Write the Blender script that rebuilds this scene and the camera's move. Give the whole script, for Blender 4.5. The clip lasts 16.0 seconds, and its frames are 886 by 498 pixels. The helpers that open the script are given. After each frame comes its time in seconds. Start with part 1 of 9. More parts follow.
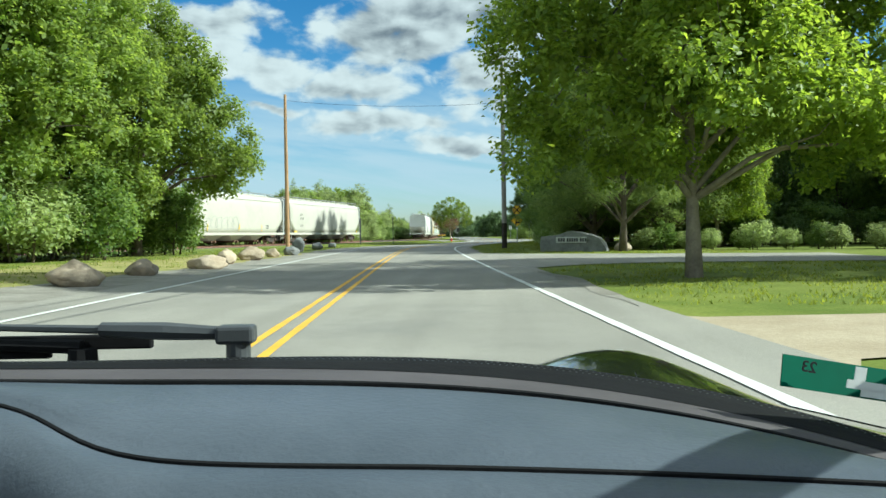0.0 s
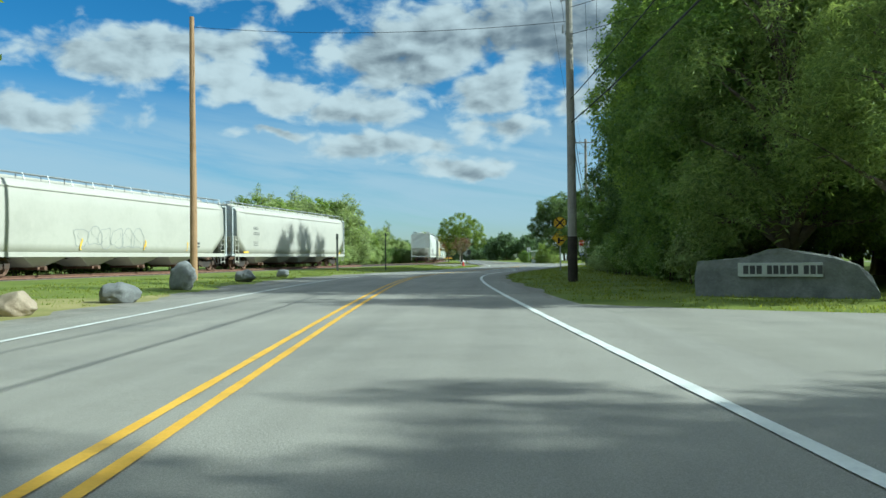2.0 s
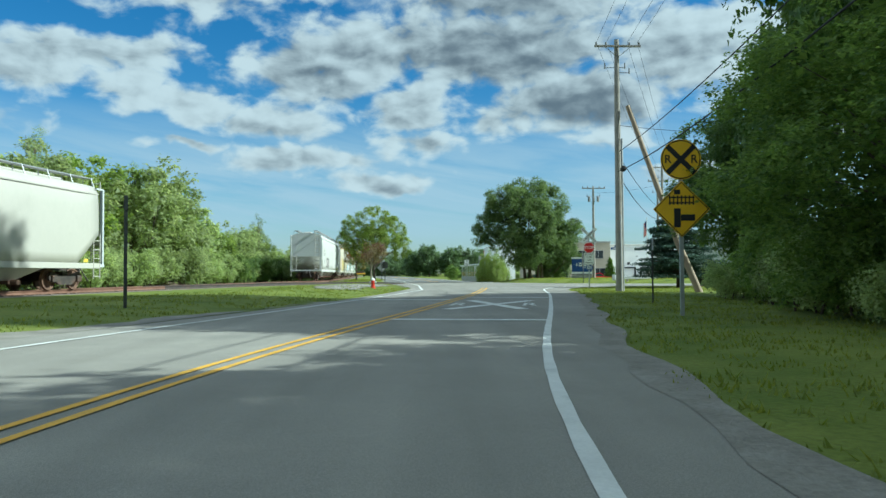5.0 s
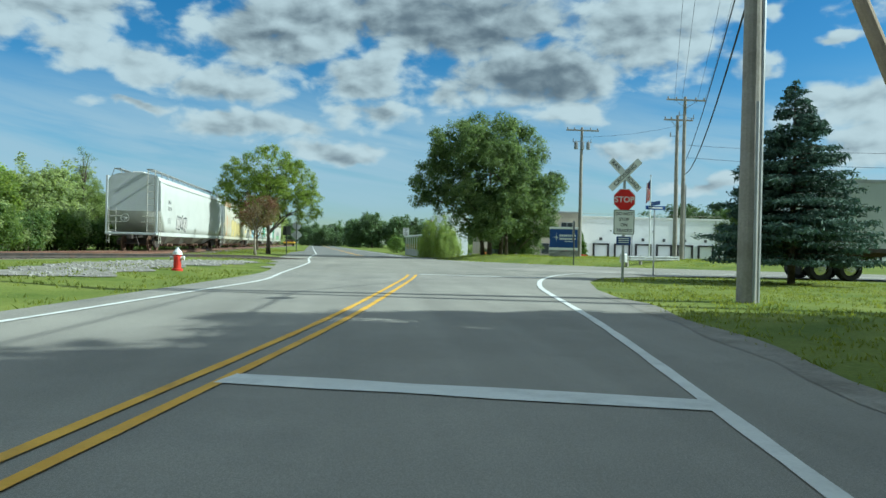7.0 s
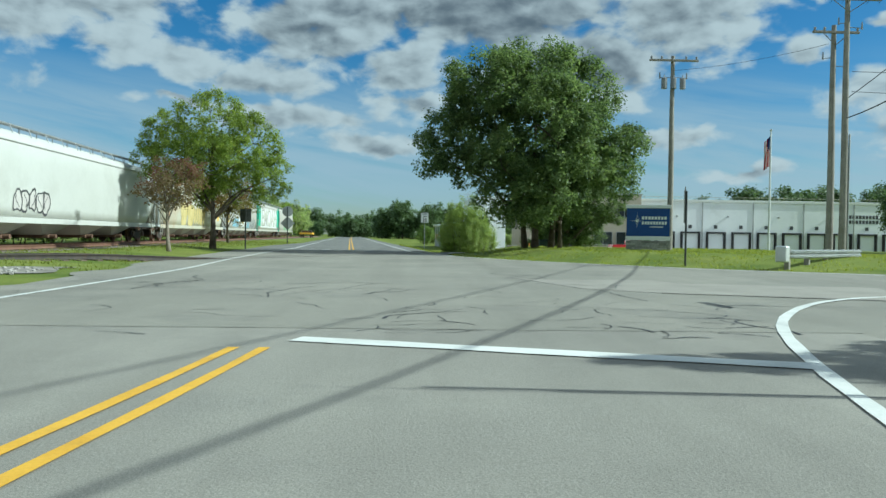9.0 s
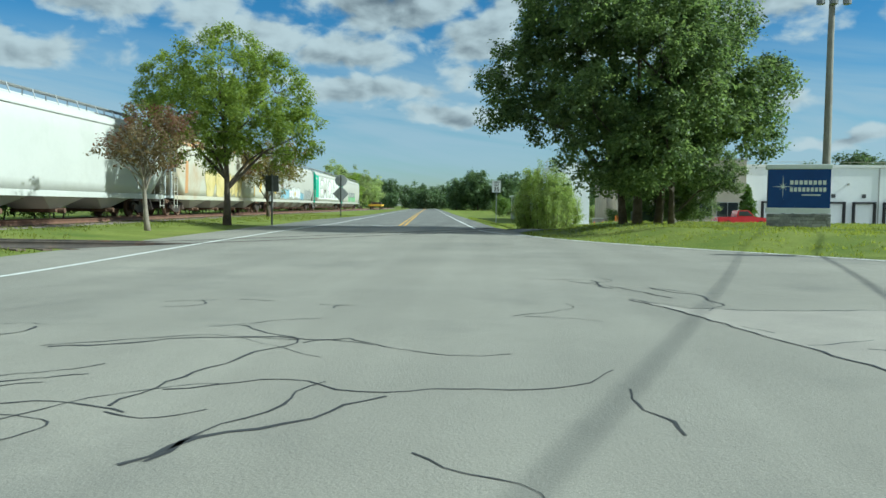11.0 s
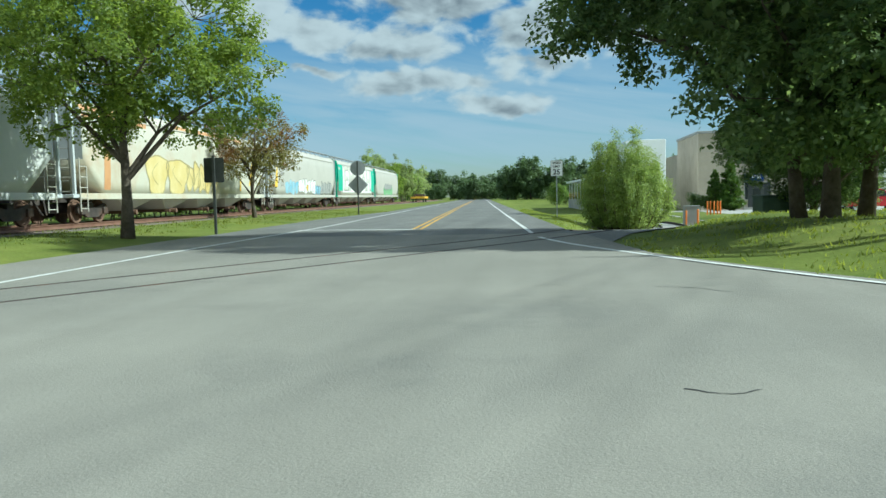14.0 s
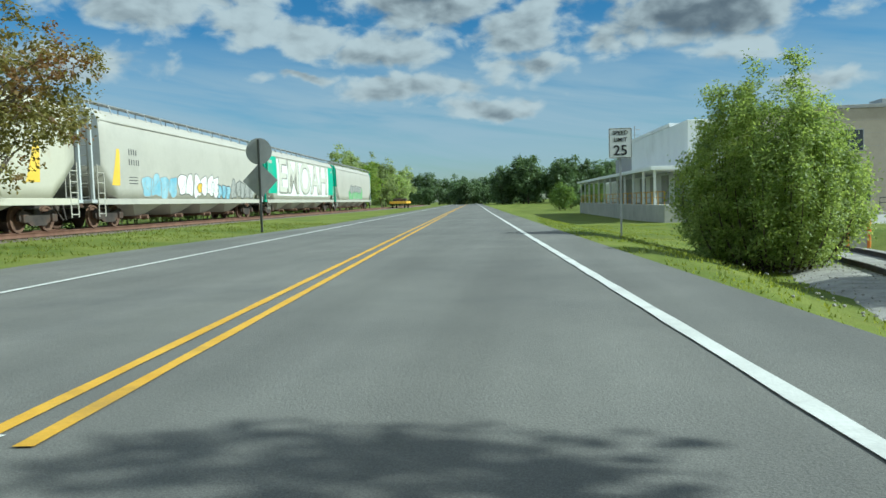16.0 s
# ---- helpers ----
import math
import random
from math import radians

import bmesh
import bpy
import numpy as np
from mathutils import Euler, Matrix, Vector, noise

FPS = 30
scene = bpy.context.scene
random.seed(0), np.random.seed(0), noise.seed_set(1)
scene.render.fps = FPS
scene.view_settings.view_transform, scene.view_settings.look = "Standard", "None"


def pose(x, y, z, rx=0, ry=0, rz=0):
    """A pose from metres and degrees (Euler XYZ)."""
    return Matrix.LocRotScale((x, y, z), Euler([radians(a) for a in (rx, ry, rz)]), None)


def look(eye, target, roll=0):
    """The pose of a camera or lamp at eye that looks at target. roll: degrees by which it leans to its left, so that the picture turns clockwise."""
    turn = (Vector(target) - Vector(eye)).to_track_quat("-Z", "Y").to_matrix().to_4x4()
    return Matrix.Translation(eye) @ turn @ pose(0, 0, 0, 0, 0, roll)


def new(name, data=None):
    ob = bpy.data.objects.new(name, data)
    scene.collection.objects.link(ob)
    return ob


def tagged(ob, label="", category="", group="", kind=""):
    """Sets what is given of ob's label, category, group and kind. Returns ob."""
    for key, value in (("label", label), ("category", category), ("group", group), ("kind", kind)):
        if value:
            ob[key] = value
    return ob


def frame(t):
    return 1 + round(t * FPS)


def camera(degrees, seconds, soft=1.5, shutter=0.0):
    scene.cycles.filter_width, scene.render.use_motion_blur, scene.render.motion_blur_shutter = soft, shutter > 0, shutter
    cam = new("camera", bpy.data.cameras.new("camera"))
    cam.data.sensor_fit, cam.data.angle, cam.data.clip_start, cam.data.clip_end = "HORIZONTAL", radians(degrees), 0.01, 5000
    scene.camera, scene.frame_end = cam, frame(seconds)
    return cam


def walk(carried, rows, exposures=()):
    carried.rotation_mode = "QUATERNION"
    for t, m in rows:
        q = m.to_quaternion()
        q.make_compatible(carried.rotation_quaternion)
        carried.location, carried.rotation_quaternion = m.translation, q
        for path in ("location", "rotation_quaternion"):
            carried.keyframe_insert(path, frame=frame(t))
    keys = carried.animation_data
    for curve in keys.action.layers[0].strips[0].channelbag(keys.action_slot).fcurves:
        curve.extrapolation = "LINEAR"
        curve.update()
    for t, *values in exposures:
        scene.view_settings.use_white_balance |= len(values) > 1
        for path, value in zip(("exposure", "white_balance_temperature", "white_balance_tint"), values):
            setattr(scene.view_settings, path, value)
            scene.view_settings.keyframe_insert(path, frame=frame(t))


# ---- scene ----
# ---- camera and its way ----
FOV = 60.39
PATH = [
    (0, (2.580, -73.812, 1.100), (1.851, -63.840, 0.920), -0.90),
    (0.5, (1.885, -67.523, 1.044), (1.159, -57.550, 1.004), -0.72),
    (1, (1.224, -61.091, 1.071), (0.479, -51.119, 1.126), -0.69),
    (1.5, (0.628, -54.238, 1.087), (-0.148, -44.269, 1.187), -0.88),
    (2, (-0.026, -47.045, 1.089), (-0.811, -37.077, 1.214), -0.69),
    (2.5, (-0.733, -39.326, 1.091), (-1.490, -29.356, 1.238), -1.02),
    (3, (-1.322, -31.563, 1.124), (-2.001, -21.588, 1.343), -0.51),
    (3.2, (-1.525, -28.440, 1.136), (-2.165, -18.463, 1.376), -0.41),
    (5.3, (-1.899, 3.292, 1.096), (-1.423, 13.275, 1.419), -0.16),
    (5.5, (-1.600, 6.300, 1.103), (-1.018, 16.279, 1.388), -0.01),
    (6, (-0.731, 13.500, 1.116), (0.062, 23.467, 1.297), 0.45),
    (6.5, (0.255, 20.263, 1.100), (1.170, 30.221, 1.175), 0.86),
    (7, (1.321, 26.678, 1.121), (2.261, 36.633, 1.082), 1.27),
    (7.5, (2.226, 32.828, 1.095), (3.139, 42.786, 0.984), 1.37),
    (8, (3.052, 38.435, 1.078), (3.863, 48.401, 0.935), 1.30),
    (8.5, (3.772, 43.591, 1.078), (4.428, 53.568, 0.918), 1.06),
    (9, (4.327, 47.993, 1.071), (4.751, 57.983, 0.898), 0.84),
    (9.5, (4.481, 51.182, 1.077), (4.632, 61.178, 0.842), 0.81),
    (10, (4.797, 54.111, 1.112), (4.656, 64.105, 0.794), 0.64),
    (10.2, (4.889, 55.151, 1.135), (4.646, 65.141, 0.767), 0.71),
    (12.5, (5.102, 63.439, 1.110), (4.064, 73.356, 0.353), -0.47),
    (13, (4.978, 65.958, 1.126), (3.841, 75.865, 0.366), -0.79),
    (13.5, (4.868, 69.193, 1.134), (3.629, 79.089, 0.398), -1.22),
    (14, (4.681, 73.268, 1.133), (3.390, 83.161, 0.454), -1.24),
    (14.5, (4.287, 78.440, 1.104), (2.997, 88.338, 0.505), -1.03),
    (15, (3.861, 84.121, 1.063), (2.600, 94.026, 0.515), -0.74),
    (15.5, (3.351, 90.187, 1.082), (2.136, 100.098, 0.528), -0.97),
    (16, (2.728, 96.549, 1.049), (1.545, 106.460, 0.431), -1.72),
]

cam = camera(FOV, 16.0)
walk(cam, [(t, look(e, g, r)) for t, e, g, r in PATH], [(0.0, 0.80, 5700, -10), (1.0, 0.58, 5500, -12), (3.0, 0.50, 5250, -12), (5.5, 0.56, 5300, -12), (7.0, 0.42, 5300, -12), (9.0, 0.25, 5350, -11), (10.0, 0.27, 5350, -11), (12.5, 0.42, 5350, -12), (14.5, 0.38, 5350, -11), (16.0, 0.25, 5400, -10)])

# ---- sky, clouds and sun ----
SUN_EL, SUN_AZ = 34.5, 95.0  # degrees above the horizon, and clockwise from +y

# each cloud: bearing, height, half width, half height (radians), greyness
CLOUD_BANK = [
    (0.099, 0.292, 0.223, 0.063, 0.95), (0.219, 0.222, 0.141, 0.044, 1.00), (0.332, 0.273, 0.104, 0.059, 0.60),
    (0.404, 0.266, 0.041, 0.046, 0.15), (0.260, 0.174, 0.041, 0.019, 0.15), (-0.133, 0.260, 0.104, 0.050, 0.75),
    (-0.055, 0.266, 0.059, 0.041, 0.35), (-0.010, 0.216, 0.071, 0.033, 0.55), (-0.001, 0.167, 0.052, 0.024, 0.45),
    (0.094, 0.198, 0.037, 0.028, 0.25), (-0.077, 0.291, 0.111, 0.045, 0.60), (0.381, 0.289, 0.089, 0.045, 0.20),
    (0.145, 0.364, 0.260, 0.050, 0.90), (-0.30, 0.36, 0.16, 0.045, 0.55),
]
CLOUD_LEFT = [
    (-0.275, 0.214, 0.063, 0.025, 0.35), (-0.188, 0.195, 0.082, 0.027, 0.45), (-0.365, 0.222, 0.053, 0.030, 0.15),
    (-0.404, 0.263, 0.126, 0.026, 0.50), (-0.166, 0.146, 0.089, 0.021, 0.50), (-0.088, 0.144, 0.046, 0.016, 0.20),
    (-0.044, 0.120, 0.074, 0.013, 0.60), (-0.296, 0.164, 0.045, 0.007, 0.25), (-0.571, 0.172, 0.089, 0.022, 0.40),
    (-0.490, 0.242, 0.100, 0.028, 0.50),
]
CLOUD_RIGHT = [
    (0.579, 0.167, 0.063, 0.036, 0.20), (0.474, 0.221, 0.033, 0.018, 0.15), (0.498, 0.287, 0.022, 0.012, 0.10),
    (0.574, 0.247, 0.033, 0.007, 0.10), (0.597, 0.127, 0.067, 0.022, 0.35), (0.336, 0.125, 0.059, 0.012, 0.20),
    (0.419, 0.081, 0.052, 0.010, 0.20), (0.72, 0.28, 0.12, 0.05, 0.4),
]


def build_world():
    world = bpy.data.worlds.new("sky")
    scene.world = world
    world.use_nodes = True
    nt = world.node_tree
    nt.nodes.clear()
    N, L = nt.nodes.new, nt.links.new

    def math_node(op, a, b=None, c=None, clamp=False):
        n = N("ShaderNodeMath")
        n.operation, n.use_clamp = op, clamp
        for i, v in enumerate((a, b, c)):
            if v is None:
                continue
            if isinstance(v, (int, float)):
                n.inputs[i].default_value = v
            else:
                L(v, n.inputs[i])
        return n.outputs[0]

    def ramp(v, lo, hi):
        n = N("ShaderNodeMapRange")
        n.interpolation_type = "SMOOTHSTEP"
        L(v, n.inputs[0])
        n.inputs[1].default_value, n.inputs[2].default_value = lo, hi
        return n.outputs[0]

    def blend(f, a, b):
        n = N("ShaderNodeMix")
        n.data_type = "RGBA"
        L(f, n.inputs["Factor"])
        for key, v in (("A", a), ("B", b)):
            if isinstance(v, tuple):
                n.inputs[key].default_value = (*v, 1)
            else:
                L(v, n.inputs[key])
        return n.outputs["Result"]

    out = N("ShaderNodeOutputWorld")
    sky = N("ShaderNodeTexSky")
    sky.sky_type, sky.sun_disc = "NISHITA", False
    sky.sun_elevation, sky.sun_rotation = radians(SUN_EL), radians(SUN_AZ)
    sky.altitude, sky.air_density, sky.dust_density, sky.ozone_density = 50, 1.0, 0.6, 3.2
    bg = N("ShaderNodeBackground")
    bg.inputs[1].default_value = 0.075
    hs = N("ShaderNodeHueSaturation")
    hs.inputs["Saturation"].default_value = 1.32
    L(sky.outputs[0], hs.inputs["Color"])
    L(hs.outputs[0], bg.inputs[0])
    tc = N("ShaderNodeTexCoord")
    sep = N("ShaderNodeSeparateXYZ")
    L(tc.outputs["Generated"], sep.inputs[0])
    az = math_node("ARCTAN2", sep.outputs[0], sep.outputs[1])
    el = math_node("ARCSINE", sep.outputs[2])
    flat = N("ShaderNodeCombineXYZ")
    L(az, flat.inputs[0]), L(el, flat.inputs[1])

    def fbm(scale, detail, rough, dist, sx=1.0, sy=1.9, shift=(0, 0)):
        mp = N("ShaderNodeMapping")
        mp.inputs["Scale"].default_value = (sx, sy, 1)
        mp.inputs["Location"].default_value = (shift[0] * sx, shift[1] * sy, 0)
        L(flat.outputs[0], mp.inputs[0])
        n = N("ShaderNodeTexNoise")
        n.inputs["Scale"].default_value, n.inputs["Detail"].default_value = scale, detail
        n.inputs["Roughness"].default_value, n.inputs["Distortion"].default_value = rough, dist
        L(mp.outputs[0], n.inputs["Vector"])
        return n.outputs["Fac"]

    fine = fbm(19, 9, 0.52, 0.25, 1.0, 1.7)
    lit = fbm(19, 4, 0.48, 0.25, 1.0, 1.7, (0.011, 0.011))
    soft = fbm(19, 4, 0.48, 0.25, 1.0, 1.7)
    broad = fbm(4.2, 3, 0.5, 0.2)
    # the outlines wander, so that no cloud keeps a smooth edge
    wx, wy = fbm(13, 3, 0.5, 0.0, 1.0, 1.4, (3.1, 0.7)), fbm(13, 3, 0.5, 0.0, 1.0, 1.4, (7.3, 2.9))
    warped = N("ShaderNodeCombineXYZ")
    L(math_node("ADD", az, math_node("MULTIPLY_ADD", wx, 0.10, -0.05)), warped.inputs[0])
    L(math_node("ADD", el, math_node("MULTIPLY_ADD", wy, 0.055, -0.0275)), warped.inputs[1])
    shape, grey = None, None
    for a, e, w, h, g in CLOUD_BANK + CLOUD_LEFT + CLOUD_RIGHT:
        m = N("ShaderNodeVectorMath")
        m.operation = "MULTIPLY_ADD"
        L(warped.outputs[0], m.inputs[0])
        m.inputs[1].default_value, m.inputs[2].default_value = (1 / w, 1 / h, 0), (-a / w, -e / h, 0)
        ln = N("ShaderNodeVectorMath")
        ln.operation = "LENGTH"
        L(m.outputs[0], ln.inputs[0])
        d = math_node("MINIMUM", math_node("SUBTRACT", 1.12, ln.outputs["Value"]), 0.8)
        # a cloud's foot and the side away from the sun lie in its own shade
        dt = N("ShaderNodeVectorMath")
        dt.operation = "DOT_PRODUCT"
        L(m.outputs[0], dt.inputs[0])
        dt.inputs[1].default_value = (-0.14, -0.24, 0)
        gg = math_node("MULTIPLY", math_node("MULTIPLY", math_node("MAXIMUM", d, 0.0), math_node("ADD", dt.outputs["Value"], 0.66)), g * 1.9)
        shape = d if shape is None else math_node("MAXIMUM", shape, d)
        grey = gg if grey is None else math_node("SMOOTH_MAX", grey, gg, 0.15)
    # outside the lists the unseen sky gets scattered clouds, added thickly for more fill light
    far = math_node("GREATER_THAN", math_node("ABSOLUTE", az), 0.95)
    high = math_node("GREATER_THAN", el, 0.50)
    rest = math_node("MAXIMUM", far, high)
    others = math_node("MULTIPLY_ADD", broad, 3.0, -0.95)
    others = math_node("MULTIPLY_ADD", rest, 3.0, math_node("SUBTRACT", others, 3.0))
    shape = math_node("MAXIMUM", math_node("MAXIMUM", shape, others), -1.2)
    body = math_node("ADD", shape, math_node("MULTIPLY_ADD", fine, 2.4, -1.24))
    alpha = ramp(body, -0.16, 0.50)
    # thin streaked veil low in the sky, sloping down to the right
    slope = N("ShaderNodeCombineXYZ")
    L(az, slope.inputs[0]), L(math_node("MULTIPLY_ADD", az, 0.16, el), slope.inputs[1])
    vm = N("ShaderNodeMapping")
    vm.inputs["Scale"].default_value = (0.7, 6.0, 1)
    L(slope.outputs[0], vm.inputs[0])
    vn = N("ShaderNodeTexNoise")
    vn.inputs["Scale"].default_value, vn.inputs["Detail"].default_value = 4.5, 7
    vn.inputs["Roughness"].default_value, vn.inputs["Distortion"].default_value = 0.56, 0.5
    L(vm.outputs[0], vn.inputs["Vector"])
    veil_h = math_node("MULTIPLY", ramp(el, 0.235, 0.12), ramp(el, 0.0, 0.07))
    veil = math_node("MULTIPLY", math_node("MULTIPLY", ramp(vn.outputs["Fac"], 0.20, 0.62), veil_h), 0.82)
    # relief by the sun: crests turned to it are bright, hollows grey
    relief = math_node("MULTIPLY", math_node("SUBTRACT", lit, soft), 1.7)
    dark = math_node("ADD", math_node("MULTIPLY_ADD", math_node("SUBTRACT", fine, 0.5), -0.30, grey), relief)
    dark = ramp(dark, -0.10, 1.42)
    col = blend(dark, (0.93, 0.94, 0.955), (0.215, 0.245, 0.29))
    cb = N("ShaderNodeBackground")
    cb.inputs[1].default_value = 0.50
    L(col, cb.inputs[0])
    vb = N("ShaderNodeBackground")
    vb.inputs[0].default_value, vb.inputs[1].default_value = (0.76, 0.88, 1.0, 1), 0.45
    low = N("ShaderNodeMixShader")
    L(veil, low.inputs[0]), L(bg.outputs[0], low.inputs[1]), L(vb.outputs[0], low.inputs[2])
    mix = N("ShaderNodeMixShader")
    L(alpha, mix.inputs[0]), L(low.outputs[0], mix.inputs[1]), L(cb.outputs[0], mix.inputs[2])
    L(mix.outputs[0], out.inputs[0])


build_world()
sun = new("sun", bpy.data.lights.new("sun", "SUN"))
sun.data.energy, sun.data.angle, sun.data.color = 5.0, radians(0.55), (1.0, 0.93, 0.82)
sun_dir = Vector((math.sin(radians(SUN_AZ)) * math.cos(radians(SUN_EL)), math.cos(radians(SUN_AZ)) * math.cos(radians(SUN_EL)), math.sin(radians(SUN_EL))))
sun.matrix_world = look(sun_dir * 100, (0, 0, 0))

# ---- materials ----
MATS = {}


def surface(name, c1, c2, scale=4.0, rough=0.7, bump=0.1, metal=0.0, fine=40.0, spread=0.12, rand=0.0, spec=0.4, stain=None, stain_scale=0.6, stain_amt=0.6, coat=0.0, streak=0.0):
    """Two-scale mottled surface: broad change of tone, fine grain with relief, and optional stains."""
    if name in MATS:
        return MATS[name]
    m = bpy.data.materials.new(name)
    MATS[name] = m
    m.use_nodes = True
    nt = m.node_tree
    N, L = nt.nodes.new, nt.links.new
    b = nt.nodes["Principled BSDF"]
    tc = N("ShaderNodeTexCoord")
    n1, n2 = N("ShaderNodeTexNoise"), N("ShaderNodeTexNoise")
    for n, s, d in ((n1, scale, 5), (n2, fine, 4)):
        n.inputs["Scale"].default_value, n.inputs["Detail"].default_value = s, d
        n.inputs["Roughness"].default_value = 0.6
        L(tc.outputs["Object"], n.inputs["Vector"])
    r = N("ShaderNodeMapRange")
    r.inputs[1].default_value, r.inputs[2].default_value = 0.32, 0.68
    L(n1.outputs["Fac"], r.inputs[0])
    mx = N("ShaderNodeMix")
    mx.data_type = "RGBA"
    mx.inputs["A"].default_value, mx.inputs["B"].default_value = (*c1, 1), (*c2, 1)
    L(r.outputs[0], mx.inputs["Factor"])
    col = mx.outputs["Result"]
    if stain:
        n3 = N("ShaderNodeTexNoise")
        n3.inputs["Scale"].default_value, n3.inputs["Detail"].default_value = stain_scale, 7
        n3.inputs["Roughness"].default_value = 0.65
        L(tc.outputs["Object"], n3.inputs["Vector"])
        r3 = N("ShaderNodeMapRange")
        r3.inputs[1].default_value, r3.inputs[2].default_value, r3.inputs[4].default_value = 0.54, 0.72, stain_amt
        L(n3.outputs["Fac"], r3.inputs[0])
        m3 = N("ShaderNodeMix")
        m3.data_type = "RGBA"
        L(r3.outputs[0], m3.inputs["Factor"]), L(col, m3.inputs["A"])
        m3.inputs["B"].default_value = (*stain, 1)
        col = m3.outputs["Result"]
    hs = N("ShaderNodeHueSaturation")
    L(col, hs.inputs["Color"])
    v = N("ShaderNodeMapRange")
    v.inputs[3].default_value, v.inputs[4].default_value = 1 - spread, 1 + spread
    L(n2.outputs["Fac"], v.inputs[0])
    val = v.outputs[0]
    if rand:
        oi = N("ShaderNodeObjectInfo")
        v2 = N("ShaderNodeMapRange")
        v2.inputs[3].default_value, v2.inputs[4].default_value = 1 - rand, 1 + rand
        L(oi.outputs["Random"], v2.inputs[0])
        mu = N("ShaderNodeMath")
        mu.operation = "MULTIPLY"
        L(val, mu.inputs[0]), L(v2.outputs[0], mu.inputs[1])
        val = mu.outputs[0]
    if streak:
        # long worn bands that follow the lanes, and pale aggregate that shows through
        mp = N("ShaderNodeMapping")
        mp.inputs["Scale"].default_value = (1.1, 0.035, 1)
        L(tc.outputs["Object"], mp.inputs[0])
        n4 = N("ShaderNodeTexNoise")
        n4.inputs["Scale"].default_value, n4.inputs["Detail"].default_value = 1.0, 4
        L(mp.outputs[0], n4.inputs["Vector"])
        v4 = N("ShaderNodeMapRange")
        v4.inputs[1].default_value, v4.inputs[2].default_value = 0.3, 0.7
        v4.inputs[3].default_value, v4.inputs[4].default_value = 1 - streak, 1 + streak
        L(n4.outputs["Fac"], v4.inputs[0])
        n5 = N("ShaderNodeTexNoise")
        n5.inputs["Scale"].default_value, n5.inputs["Detail"].default_value = 170, 2
        L(tc.outputs["Object"], n5.inputs["Vector"])
        v5 = N("ShaderNodeMapRange")
        v5.inputs[1].default_value, v5.inputs[2].default_value = 0.35, 0.72
        v5.inputs[3].default_value, v5.inputs[4].default_value = 0.8, 1.35
        L(n5.outputs["Fac"], v5.inputs[0])
        for w in (v4, v5):
            mu = N("ShaderNodeMath")
            mu.operation = "MULTIPLY"
            L(val, mu.inputs[0]), L(w.outputs[0], mu.inputs[1])
            val = mu.outputs[0]
    L(val, hs.inputs["Value"])
    L(hs.outputs[0], b.inputs["Base Color"])
    b.inputs["Roughness"].default_value, b.inputs["Metallic"].default_value = rough, metal
    b.inputs["Specular IOR Level"].default_value = spec
    b.inputs["Coat Weight"].default_value = coat
    if bump:
        bp = N("ShaderNodeBump")
        bp.inputs["Strength"].default_value, bp.inputs["Distance"].default_value = bump, 0.02
        L(n2.outputs["Fac"], bp.inputs["Height"])
        L(bp.outputs[0], b.inputs["Normal"])
    return m


